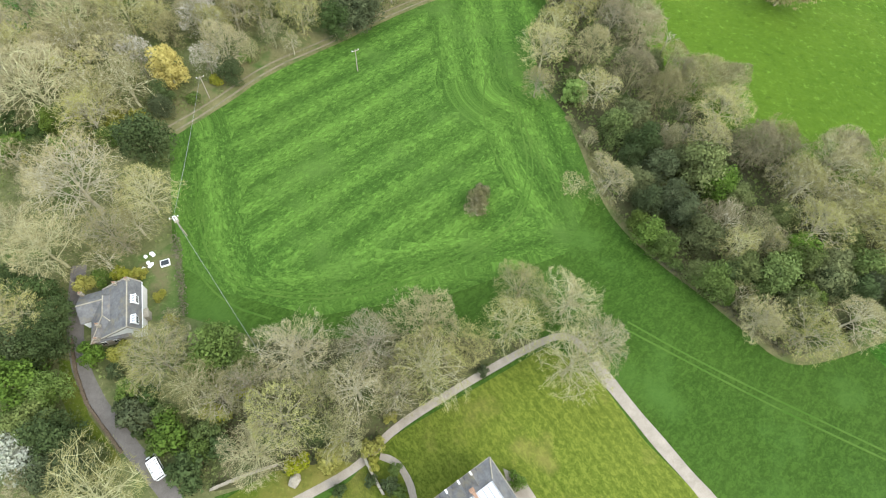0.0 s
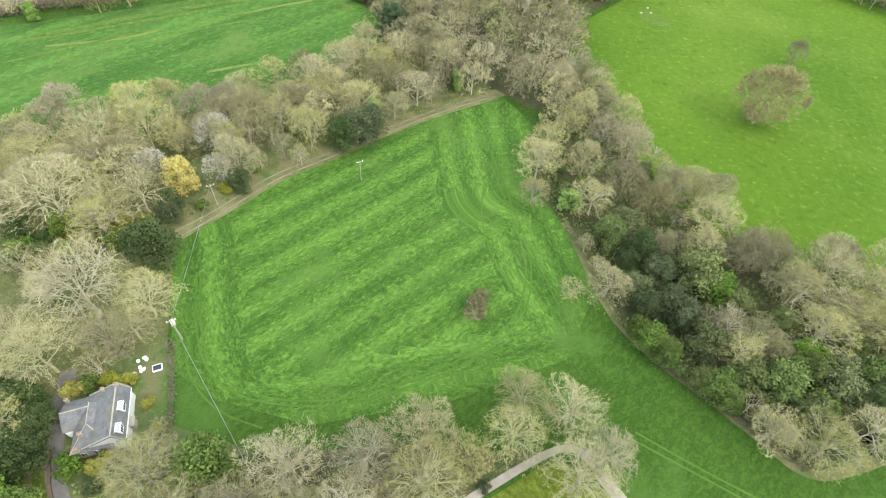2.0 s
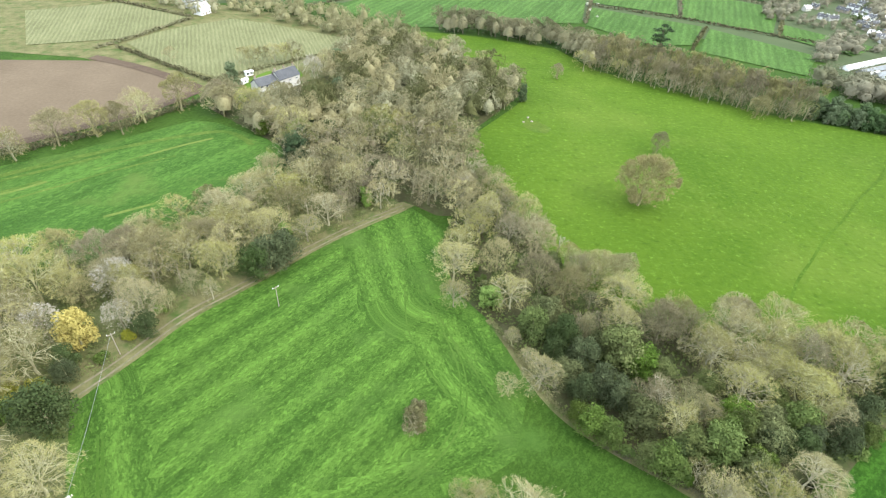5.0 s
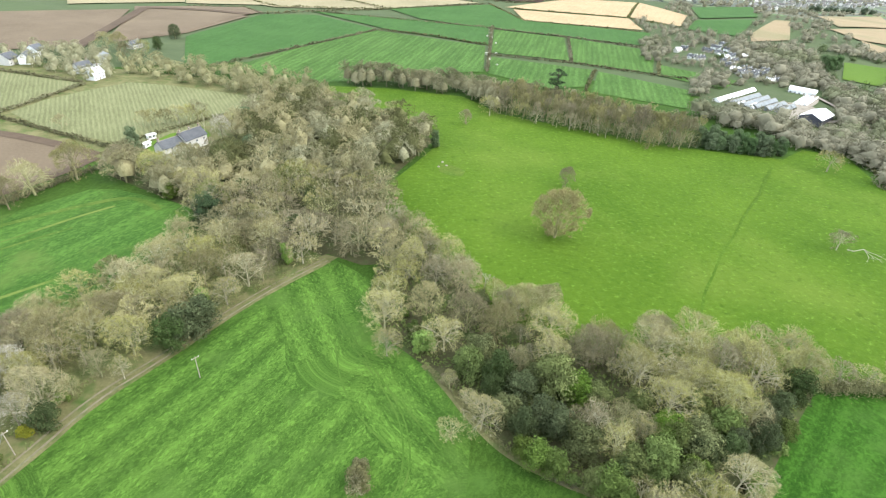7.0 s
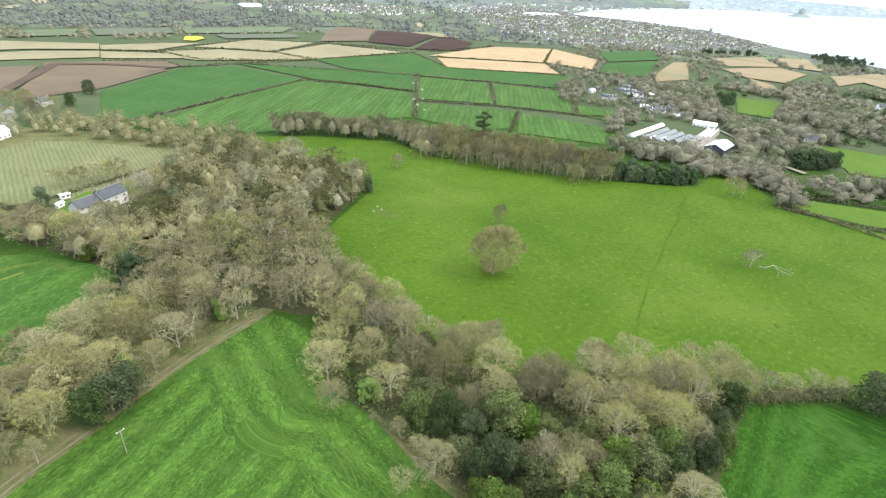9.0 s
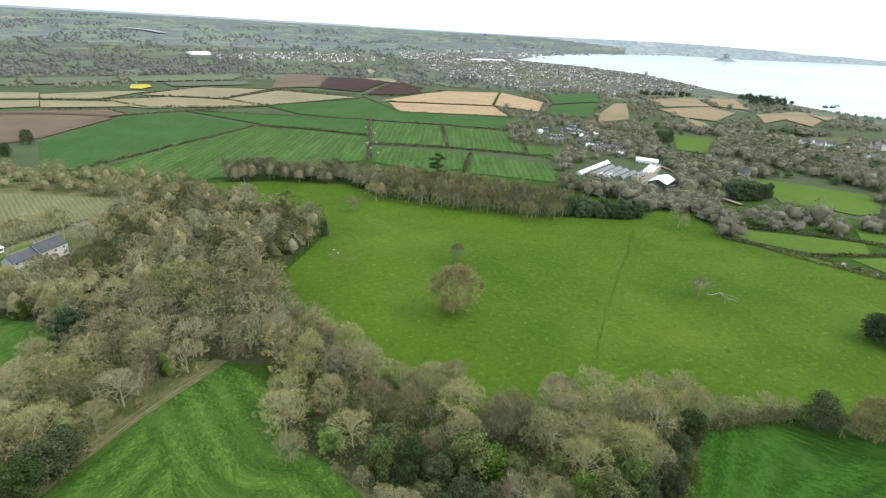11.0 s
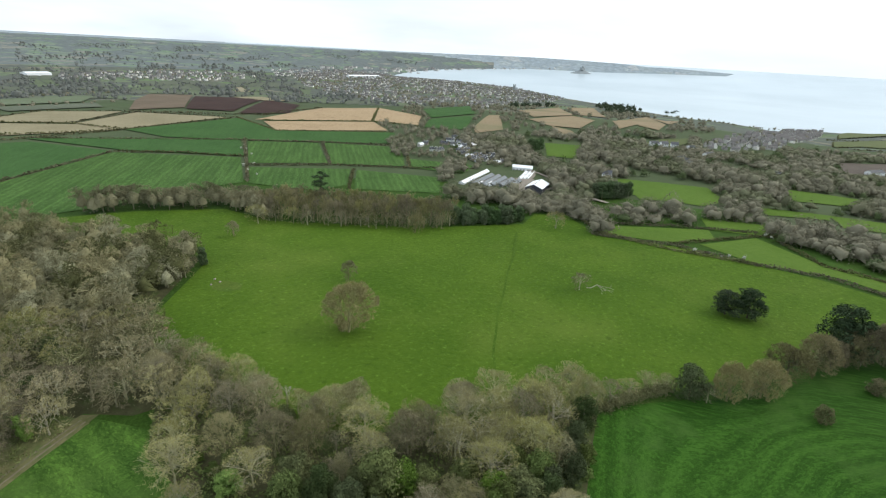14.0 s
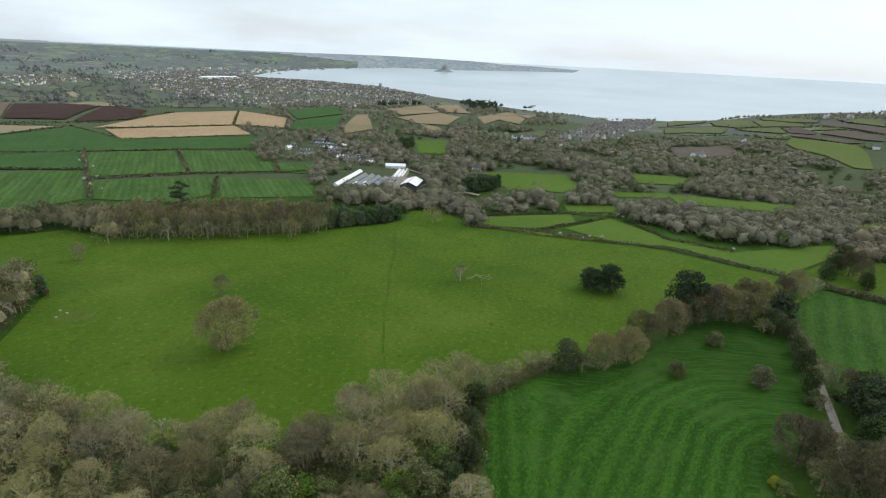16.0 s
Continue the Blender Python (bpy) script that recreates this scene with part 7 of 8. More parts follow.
# the nursery and farm
drape("farm_grass", FARM_YARD, ROUGH_LAND, 3, "rough grass round the nursery buildings", "yard")
drape("farm_yard", [(336, 290), (352, 286), (344, 259), (319, 243), (309, 255), (307, 267)], TRACK, 4.5, "pale gravel yard between glasshouses and barns", "yard")
for k, (a, b) in enumerate(zip([(335, 319), (328, 306), (330, 300), (330, 293), (331, 286), (333, 280)], [(284, 297), (289, 290), (295, 285), (301, 281), (306, 276), (312, 271)])):
    house("glasshouse", a, b, 5.0, 2.0, 1.5, GLASS_ROOF if k else WHITE, GLASS_ROOF if k else WHITE, "long glasshouse with a pale glazed ridge roof" if k else "long polytunnel covered in white sheeting", (), 8, 1, "nursery glasshouses", "glasshouse", False)
house("polytunnel", *[(286, 285), (301, 290)], 5.0, 1.4, 1.8, WHITE, WHITE, "short polytunnel covered in white sheeting", (), 2, 1, category="polytunnel", doorway=False)
house("polytunnel", *[(299, 282), (307, 286)], 5.0, 1.4, 1.8, WHITE, WHITE, "short polytunnel covered in white sheeting", (), 2, 1, category="polytunnel", doorway=False)
house("farm_building", *[(366, 316), (377, 302)], 6.5, 3.4, 1.8, WHITE, WHITE, "long low white farm building", (), 6, 1, category="farm building")
for a, b in (((341.0, 285.8), (368.6, 301.6)), ((343.4, 283.6), (371.1, 299.2)), ((345.8, 281.4), (373.7, 296.9))):
    house("polytunnel", a, b, 2.4, 1.3, 1.0, WHITE, WHITE, "narrow polytunnel covered in white sheeting", (), 3, 1, category="polytunnel", doorway=False)
barn = house("barn", *[(315, 249), (335, 258)], 13.0, 4.6, 2.6, DARK_CLADDING, WHITE, "large dark-clad barn with a white sheet roof", (), 3, 1, category="barn")
strip("farm_lane", [(324, 250), (355, 249), (341, 217), (341, 200)], 4.0, TRACK, 5.5, "pale lane leading from the farm", "lane")
strip("farm_lane", [(374, 304), (369, 284), (364, 269), (358, 251), (350, 234), (341, 217)], 3.0, TRACK, 7, "pale lane leading from the farm", "lane")
strip("farm_lane", [(363, 315), (376, 305), (365, 288), (336, 274)], 3.0, TRACK, 6, "pale lane round the farm buildings", "lane")
for k, (a, b) in enumerate((((360, 446), (368, 450)), ((378, 452), (375, 458)), ((361, 418), (357, 424)), ((361, 417), (370, 418)), ((399, 442), (395, 451)), ((418, 454), (415, 463)), ((404, 433), (401, 440)), ((396, 416), (393, 426)), ((424, 444), (423, 453)), ((408, 422), (405, 428)), ((427, 435), (423, 444)), ((445, 451), (444, 459)), ((383, 398), (379, 406)), ((377, 387), (374, 394)), ((369, 372), (366, 378)), ((363, 368), (371, 369)), ((383, 373), (380, 381)), ((379, 364), (377, 373)), ((391, 379), (397, 381)), ((383, 358), (379, 365)), ((396, 367), (393, 373)), ((371, 336), (370, 343)), ((375, 340), (383, 344)), ((360, 358), (369, 362)), ((373, 355), (371, 362)), ((388, 403), (397, 407)), ((437, 469), (436, 476)), ((427, 477), (433, 482)), ((415, 422), (422, 423)))):
    house("house", a, b, 3.9 + 0.2 * (k % 5), 2.5, 1.7, (RENDER_WALL, STONE, WHITE)[k % 3], SLATE if k % 7 else WHITE, "small slate-roofed house in the village below the fields" if k % 7 else "small house with a pale roof in the village", (0.4,) if k % 2 else (), 2, group="village houses")
for a, b, w in (((418, 246), (415, 253), 9), ((582, 173), (591, 166), 9), ((763, 127), (784, 119), 9), ((509, 64), (517, 61), 8), ((541, 245), (542, 232), 9), ((947, -67), (947, -75), 8), ((998, 100), (994, 94), 8), ((559, 255), (565, 251), 6), ((556, 248), (556, 240), 7), ((617, 252), (632, 250), 7), ((646, 285), (660, 279), 8), ((627, 324), (635, 318), 7), ((638, 316), (645, 311), 7), ((648, 308), (653, 301), 7)):
    house("house", a, b, w, 5.0, 2.6, WHITE, SLATE if w < 11 else WHITE, "white house standing alone in the valley woods", (0.4,), 3, group="valley houses")


# ---- towns round the bay, too far to count ----
def town(name, spots, seed, label, lo=0.8, hi=1.5):
    rng = np.random.default_rng(seed)
    walls, roofs = Soup(), Soup()
    for x, y in spots:
        l, w, e, r = rng.uniform(8, 16) * lo, rng.uniform(7, 10) * lo, rng.uniform(4.5, 8) * lo, rng.uniform(2, 3.5)
        a = rng.choice([0.5, 0.6, 2.1, 2.2]) + rng.normal() * 0.15
        m = np.array([[math.cos(a), math.sin(a), 0], [-math.sin(a), math.cos(a), 0], [0, 0, 1]])
        at = np.array([x, y, float(height(x, y)) - 1])
        v = np.array([(sx * l / 2, sy * w / 2, sz * (e + 1)) for sx in (-1, 1) for sy in (-1, 1) for sz in (0, 1)] + [(-l / 2, 0, e + r + 1), (l / 2, 0, e + r + 1)])
        walls.add(settle(v @ m + at), [(0, 2, 3), (0, 3, 1), (4, 5, 7), (4, 7, 6), (0, 1, 5), (0, 5, 4), (2, 6, 7), (2, 7, 3), (1, 3, 8), (5, 9, 7)])
        o = 0.4
        q = np.array([(-l / 2 - o, -w / 2 - o, e + 0.8), (l / 2 + o, -w / 2 - o, e + 0.8), (l / 2 + o, 0, e + r + 1.15), (-l / 2 - o, 0, e + r + 1.15), (-l / 2 - o, w / 2 + o, e + 0.8), (l / 2 + o, w / 2 + o, e + 0.8)])
        roofs.add(settle(q @ m + at), [(0, 1, 2), (0, 2, 3), (3, 2, 5), (3, 5, 4)])
    tagged(part(name + "_walls", walls.mesh(name), TOWN_WALL), label, "town", kind="stuff")
    tagged(part(name + "_roofs", roofs.mesh(name), TOWN_ROOF), "grey slate roofs of the town", "town", kind="stuff")


town("seaside_town", [p for p in fill(TOWN, 27, 51, 0.95) if noise.noise((p[0] / 150, p[1] / 150, 2)) > -0.22], 51, "white and grey houses of the town on the bay", 0.62)
town("inland_town", fill(TOWN_WEST, 42, 52, 0.8), 52, "white houses of a village on the far hills")
town("north_town", fill(TOWN_NORTH, 42, 53, 0.8), 53, "pale houses behind the bay's beach")
town("fishing_port", [p for p in fill(PORT, 13, 54, 0.9) if float(shore(np.array([p[0]]), np.array([p[1]]))[0]) > 25], 54, "white and grey houses of the fishing port", 0.55)
town("hill_village", fill(HILL_VILLAGE, 30, 55, 0.8), 55, "pale houses on the far hill")
town("shore_town", along([(1958, 2672), (2642, 3152), (3425, 3500), (4413, 3848), (5084, 3921)], 60, 56, 0.6) + along([(1399, 2541), (1842, 2869), (2062, 2867), (2391, 3080)], 45, 57, 0.6), 56, "pale buildings along the far shore", 1.6)
far_wood("town_trees", fill(TOWN, 34, 58, 0.95) + fill(PORT, 48, 59, 0.9) + fill(TOWN_WEST, 50, 60), 58, FAR_WOOD, "leafless trees between the town's houses", 0.7, 1.2, "wood", CLUMPS)
far_wood("coast_pines", along([(978, 873), (1050, 877), (1155, 868)], 8, 61, 0.6) + fill([(1418, 931), (1700, 1075), (1800, 1020), (1151, 634), (1000, 600)], 34, 68) + along([(1638, 800), (1832, 860)], 12, 69, 0.5) + along([(1403, 883), (1532, 899), (1611, 884)], 9, 62, 0.5), 61, NEEDLES, "dark pines above the shore", 1.1, 1.6)
for a, b, w in ((*[(133, 1861), (190, 1879)], 40), (*[(-40, 3130), (65, 3215)], 60), (*[(86, 3133), (289, 3087)], 30), (*[(916, 4714), (1170, 4588)], 60), (*[(4119, 4309), (4738, 4465)], 40), (*[(1213, 1925), (1321, 1920)], 25), (*[(1506, 3873), (1590, 3850)], 50), (*[(1171, 1919), (1226, 1915)], 30), (*[(2713, 176), (2754, 154)], 20)):
    r = math.hypot(*a)
    if r < 2900:
        house("warehouse", a, b, w, 7, 3, WHITE, WHITE, "long white warehouse near the town", (), 2, 1, "distant warehouses", "warehouse", False)


def island():
    """The rocky island mount with its castle in the bay."""
    rng = np.random.default_rng(9)
    (cx, cy), = [(4626, 3227)]
    s = Soup()
    n, m = 40, 9
    r = np.linspace(0, 1, m)
    a = np.linspace(0, 2 * np.pi, n, endpoint=False)
    rr, aa = np.meshgrid(r, a, indexing="ij")
    long = 150 * (1 + 0.9 * np.exp(-((aa - 3.6) / 0.7) ** 2) + 0.12 * np.sin(aa * 3 + 1))
    z = 40 * (1 - rr) ** 0.9 * (1 - 0.35 * rr) + rng.normal(size=rr.shape) * 2 * (1 - rr) - 8 * rr
    p = np.stack([cx + rr * long * np.cos(aa), cy + rr * long * 0.7 * np.sin(aa), SEA_LEVEL + z], -1).reshape(-1, 3)
    i, j = [g.ravel() for g in np.meshgrid(np.arange(m - 1), np.arange(n), indexing="ij")]
    q0, q1 = i * n + j, i * n + (j + 1) % n
    s.add(settle(p), np.concatenate([np.stack([q0, q1 + n, q1], 1), np.stack([q0, q0 + n, q1 + n], 1)]))
    base = new("island")
    tagged(base, "distant rocky island with a castle on top", "island")
    part("rock", s.mesh("rock"), FAR_ROCK, base)
    c = settle(np.array([[cx, cy, SEA_LEVEL + 50]]))[0]
    part("castle", boxes((c + (-16, -10, -14), c + (16, 10, 4)), (c + (-4, -4, 4), c + (5, 5, 12))), FAR_ROCK, base)


island()


def church(x, y):
    """The tall church tower above the town's roofs."""
    base = new("church")
    z = float(settle(np.array([[x, y, float(height(x, y))]]))[0][2])
    base.matrix_basis = pose(x, y, z, 0, 0, 25)
    tagged(base, "grey granite church with a tall square tower", "church")
    part("tower", boxes(((-4, -4, -2), (4, 4, 22))), FAR_ROCK, base)
    for sx in (-3.2, 3.2):
        for sy in (-3.2, 3.2):
            part("pinnacle", boxes(((sx - 0.9, sy - 0.8, 22), (sx + 0.8, sy + 0.8, 26))), FAR_ROCK, base)
    part("nave", boxes(((5, -7, -2), (34, 7, 9)), ((5, -4, 9), (34, 4, 13))), FAR_ROCK, base)


church(*[(1616, 1428)][0])


# ---- the cottage by the lane ----
def turned(bm, angle, x=0.0, y=0.0, z=0.0):
    bm.transform(Matrix.Translation((x, y, z)) @ Matrix.Rotation(radians(angle), 4, "Z"))
    return bm


def prism(outline, y0, y1):
    """A solid with the given outline in x and z, from y0 to y1."""
    bm = bmesh.new()
    a = [bm.verts.new((x, y0, z)) for x, z in outline]
    b = [bm.verts.new((x, y1, z)) for x, z in outline]
    bm.faces.new(a)
    bm.faces.new(b[::-1])
    n = len(outline)
    for i in range(n):
        bm.faces.new((a[i], b[i], b[(i + 1) % n], a[(i + 1) % n]))
    bmesh.ops.recalc_face_normals(bm, faces=bm.faces[:])
    return bm


def hipped_end():
    """The low hipped roof behind the cottage, with its ridge along y and a hip to the south."""
    bm = bmesh.new()
    top = [bm.verts.new(c) for c in ((-2.5, 2.8, 5.4), (-2.5, -1.9, 5.4))]
    eave = [bm.verts.new(c) for c in ((-5.6, 2.8, 3.25), (-5.6, -7.0, 3.25), (2.4, -7.0, 3.25), (2.4, 2.8, 3.25))]
    low = [bm.verts.new((v.co.x, v.co.y, 3.1)) for v in eave]
    for q in ((top[0], eave[0], eave[1], top[1]), (top[1], eave[1], eave[2]), (top[0], top[1], eave[2], eave[3]), (top[0], eave[3], eave[0]), low[::-1]):
        bm.faces.new(q)
    for i in range(4):
        j = (i + 1) % 4
        bm.faces.new((eave[i], low[i], low[j], eave[j]))
    bmesh.ops.recalc_face_normals(bm, faces=bm.faces[:])
    return bm


def lane_cottage():
    base = new("cottage")
    base.matrix_basis = pose(-60.0, 32.2, 0, 0, 0, 21) @ Matrix.Scale(0.87, 4)
    tagged(base, "old slate-roofed cottage with white dormers beside a lane", "house")
    part("wall", prism(((-3.0, 0), (4.5, 0), (4.5, 4.0), (3.1, 6.6), (-3.0, 3.7)), -6.4, 5.0), RENDER_WALL, base)
    part("roof_slope", prism(((3.1, 6.62), (4.8, 3.65), (4.8, 3.85), (3.1, 6.9)), -6.7, 5.3), OLD_SLATE, base)
    part("roof_slope", prism(((-3.3, 3.58), (3.1, 6.62), (3.1, 6.9), (-3.3, 3.82)), -6.7, 5.3), OLD_SLATE, base)
    part("ridge", boxes(((2.96, -6.7, 6.84), (3.24, 5.3, 7.0))), STONE, base, "pale mortared ridge tiles")
    for y in (-6.55, 5.15):
        part("verge_tiles", prism(((-3.3, 3.84), (3.1, 6.92), (4.8, 3.86), (4.8, 3.98), (3.1, 7.05), (-3.3, 3.97)), y - 0.14, y + 0.14), STONE, base, "pale mortared gable edge")
    part("wing_wall", turned(gable_wall(5.0, 6.4, 3.1, 1.9), 4, -5.3, 1.8), WHITE, base, "white-painted end wall")
    for side in (-1, 1):
        part("wing_roof", turned(roof_slope(5.0, 6.4, 3.1, 1.9, side, over=0.25), 4, -5.3, 1.8), OLD_SLATE, base)
    part("wing_ridge", turned(boxes(((-2.7, -0.12, 5.18), (2.7, 0.12, 5.32))), 4, -5.3, 1.8), STONE, base)
    part("back_wall", boxes(((-5.3, -6.7, 0), (2.1, 2.5, 3.15))), STONE, base)
    part("back_roof", hipped_end(), LICHEN_SLATE, base, "hipped slate roof mottled with brown lichen")
    for a, b in (((-2.5, 2.8, 5.42), (-2.5, -1.9, 5.42)), ((-2.5, -1.9, 5.42), (-5.6, -7.0, 3.28)), ((-2.5, -1.9, 5.42), (2.4, -7.0, 3.28))):
        line = Soup()
        line.tube([a, b], [0.13, 0.13], 5)
        part("hip_tiles", line.mesh("hip_tiles"), STONE, base, "pale mortared hip")
    for y in (-4.6, 0.2):
        d = part("dormer", boxes(((2.9, y - 0.85, 4.4), (4.5, y + 0.85, 6.1)), ((2.75, y - 0.95, 6.1), (4.65, y + 0.95, 6.23))), WHITE, base, "white-painted flat-roofed dormer")
        for k in (-1, 0, 1):
            for j in (0, 1):
                part("pane", boxes(((2.95 + j * 0.85, y + k * 0.58 - 0.22, 6.22), (3.6 + j * 0.85, y + k * 0.58 + 0.22, 6.26))), SKY_PANE, d)
            part("pane", boxes(((4.48, y + k * 0.52 - 0.2, 4.7), (4.53, y + k * 0.52 + 0.2, 5.9))), GLASS, d)
    for x, y, z in ((3.1, 4.7, 6.0), (0.2, 4.8, 5.0), (-7.5, 4.9, 3.4), (-4.0, -6.6, 3.4), (-3.2, -4.0, 4.6)):
        chimney(base, x, y, z, 1.3, STONE, 0.65)
    for x in (-3.6, -1.2):
        pane_on(base, x, -6.72, 1.0, 1.0, 1.3, -1, WHITE)
    part("gutter", boxes(((4.76, -6.6, 3.5), (4.9, 5.2, 3.64))), WHITE, base)
    part("porch", boxes(((4.52, -2.9, 0), (5.4, -1.1, 2.2)), ((4.53, -3.1, 2.2), (5.6, -0.9, 2.35))), STONE, base)


lane_cottage()


def manor():
    """The large house at the lawn's edge, of which the roof's corner shows."""
    base = new("manor_house")
    base.matrix_basis = pose(9.6, 1.6, 0, 0, 0, 40)
    tagged(base, "large slate-roofed manor house beside the lawn", "house")
    part("wall", boxes(((-8.2, -7.0, 0), (8.2, 6.7, 6.3))), RENDER_WALL, base)
    bm = bmesh.new()
    rings = [[bm.verts.new((x, y, z)) for x, y in ((-w, -d0), (w, -d0), (w, d1), (-w, d1))] for w, d0, d1, z in ((8.6, 7.4, 7.1, 6.15), (8.6, 7.4, 7.1, 6.35), (6.7, 4.6, 4.2, 7.9))]
    for lo, hi in zip(rings, rings[1:]):
        for i in range(4):
            bm.faces.new((lo[i], lo[(i + 1) % 4], hi[(i + 1) % 4], hi[i]))
    bm.faces.new(rings[2])
    bm.faces.new(rings[0][::-1])
    part("roof", bm, OLD_SLATE, base)
    for sx in (-1, 1):
        for ya, yb in ((-7.4, -4.6), (7.1, 4.2)):
            line = Soup()
            line.tube([(sx * 8.6, ya, 6.38), (sx * 6.7, yb, 7.93)], [0.13, 0.13], 5)
            part("hip_tiles", line.mesh("hip_tiles"), STONE, base, "pale lead-dressed hip")
    for k in range(5):
        x = 4.3 - 2.4 * k
        for side in (-1, 1):
            part("roof_gable", turned(roof_slope(3.4, 2.2, 6.4, 1.25, side, over=0.06), 90, x, 5.4), OLD_SLATE, base)
        part("valley_gutter", boxes(((x + 1.14, 3.7, 6.42), (x + 1.26, 7.0, 6.6))), DARK_CLADDING, base, "dark lead valley between the gables")
        part("gable_coping", boxes(((x - 0.16, 6.5, 7.2), (x + 0.16, 7.2, 7.95))), RENDER_WALL, base, "pale coping stone at the gable's end")
    part("flat_roof", boxes(((-6.5, -4.4, 7.94), (6.5, 4.0, 8.1)), round_off=0.03), LEAD, base, "pale lead-covered flat roof with seams")
    for k in range(14):
        part("roof_seam", boxes(((-6.3 + k * 0.97, -4.35, 8.1), (-6.22 + k * 0.97, 3.95, 8.17))), SLATE, base)
    for y in (-2.4, -0.3, 1.8):
        part("roof_seam", boxes(((-6.4, y - 0.03, 8.1), (6.4, y + 0.03, 8.15))), SLATE, base)
    part("parapet", boxes(((2.7, 3.2, 7.9), (3.2, 4.3, 8.5))), CLAY, base, "tan parapet at the flat roof's edge")
    chimney(base, 2.9, 4.7, 7.2, 1.3, CLAY, 0.7)
    for y in (-4, 0, 4):
        pane = part("window", boxes(((8.15, y - 0.6, 1.2), (8.26, y + 0.6, 3.2))), WHITE, base)
        part("pane", boxes(((8.25, y - 0.5, 1.3), (8.28, y + 0.5, 3.1))), GLASS, pane)
    for lo, hi in (((-8.6, 7.05, 6.0), (8.6, 7.25, 6.2)), ((8.55, -7.3, 6.0), (8.75, 7.05, 6.2))):
        part("gutter", boxes((lo, hi)), STONE, base)


manor()
drape("terrace", [(14.9, 11.8), (18.4, 10.7), (20.9, 7.6), (16.6, 6.5)], TRACK, 3.4, "pale gravel terrace beside the manor", "terrace")


# ---- walls, poles and wires ----
def stone_wall(line, tall, thick, label, stone=STONE):
    """A dry wall of single stones along a line of the plan."""
    rng = np.random.default_rng(len(label))
    base = new("stone_wall")
    (x0, y0) = line[0]
    base.matrix_basis = pose(x0, y0, 0)
    tagged(base, label, "wall")
    shapes = []
    for k in range(5):
        bm = bmesh.new()
        block(bm, (-0.5, -0.5, -0.5), (0.5, 0.5, 0.5))
        for v in bm.verts:
            v.co += Vector(rng.normal(size=3) * 0.07)
        me = bpy.data.meshes.new("stone")
        bm.to_mesh(me)
        bm.free()
        me.materials.append(stone)
        shapes.append(me)
    for a, b in zip(line, line[1:]):
        d, turn = math.hypot(b[0] - a[0], b[1] - a[1]), math.atan2(b[1] - a[1], b[0] - a[0])
        n = max(1, int(d / 0.9))
        for row in range(2):
            for i in range(n):
                u = (i + 0.5 + 0.4 * row) / n
                ob = new("stone", shapes[rng.integers(0, 5)])
                ob.parent = base
                ob.matrix_basis = Matrix.LocRotScale((a[0] + (b[0] - a[0]) * u - x0, a[1] + (b[1] - a[1]) * u - y0, tall * (0.25 + 0.5 * row)), Euler((0, 0, turn + rng.normal() * 0.06)), (0.98 * d / n, thick * rng.uniform(0.85, 1.1), tall * 0.53))
    return base


stone_wall([(-34.5, 3.2), (-32.2, 4.5), (-28.9, 6.3), (-24.5, 8.2)], 1.0, 0.38, "low lichen-grey garden wall of rough stones")
stone_wall([(-10.3, 11.9), (-8.4, 9.3), (-5.7, 5.8)], 1.2, 0.4, "pale stone garden wall beside the yellow shrubs")
stone_wall([(-68.0, 26.1), (-64.5, 20.0), (-60.3, 14.8), (-55.0, 10.5), (-51.3, 7.6)], 0.6, 0.5, "mossy stone retaining wall along the lane", DARK_STONE)
stone_wall([(-59.6, 39.0), (-57.4, 33.8)], 0.9, 0.5, "short stone wall beside the cottage")


def pole(x, y, tall, gear):
    base = new("utility_pole")
    base.matrix_basis = pose(x, y, 0, 0, 0, 35)
    tagged(base, "weathered timber utility pole with a crossarm" if gear else "slim timber utility pole in the grass", "pole", "utility poles")
    s = Soup()
    s.tube([(0, 0, -0.3), (0, 0, tall * 0.5), (0, 0, tall)], [0.13, 0.11, 0.09], 8)
    part("post", s.mesh("post"), WOOD, base)
    part("crossarm", boxes(((-0.9, -0.07, tall - 0.5), (0.9, 0.07, tall - 0.36))), WOOD, base)
    for d in (-0.8, 0, 0.8):
        s = Soup()
        s.tube([(d, 0, tall - 0.36), (d, 0, tall - 0.12), (d, 0, tall - 0.08)], [0.06, 0.08, 0.03], 6)
        part("insulator", s.mesh("insulator"), WHITE, base)
    if gear:
        part("transformer", boxes(((-0.35, 0.12, tall - 1.7), (0.35, 0.72, tall - 0.75)), round_off=0.08), WHITE, base, "pale metal transformer box")
        part("bracket", boxes(((-0.45, -0.25, tall - 1.9), (0.45, 0.75, tall - 1.78))), WOOD, base)
    return base


pole(-54.2, 50.7, 7.6, True)
pole(-27.2, 103.8, 7.0, False)
pole(-61.3, 89.1, 7.2, False)


def wire(name, a, b, sag, label):
    t = np.linspace(0, 1, 14)[:, None]
    p = np.array(a) * (1 - t) + np.array(b) * t
    p[:, 2] -= (4 * sag * t * (1 - t))[:, 0]
    s = Soup()
    s.tube(p, np.full(14, 0.028), 4)
    return tagged(part(name, s.mesh(name), CABLE), label, "cable")


wire("power_cable", (-54.2, 50.7, 7.5), (-29.5, 24.5, 5.0), 0.7, "thin pale overhead cable running to the trees")
wire("power_cable", (-54.2, 50.7, 7.4), (-61.3, 89.1, 7.0), 0.6, "thin pale overhead cable between two poles")


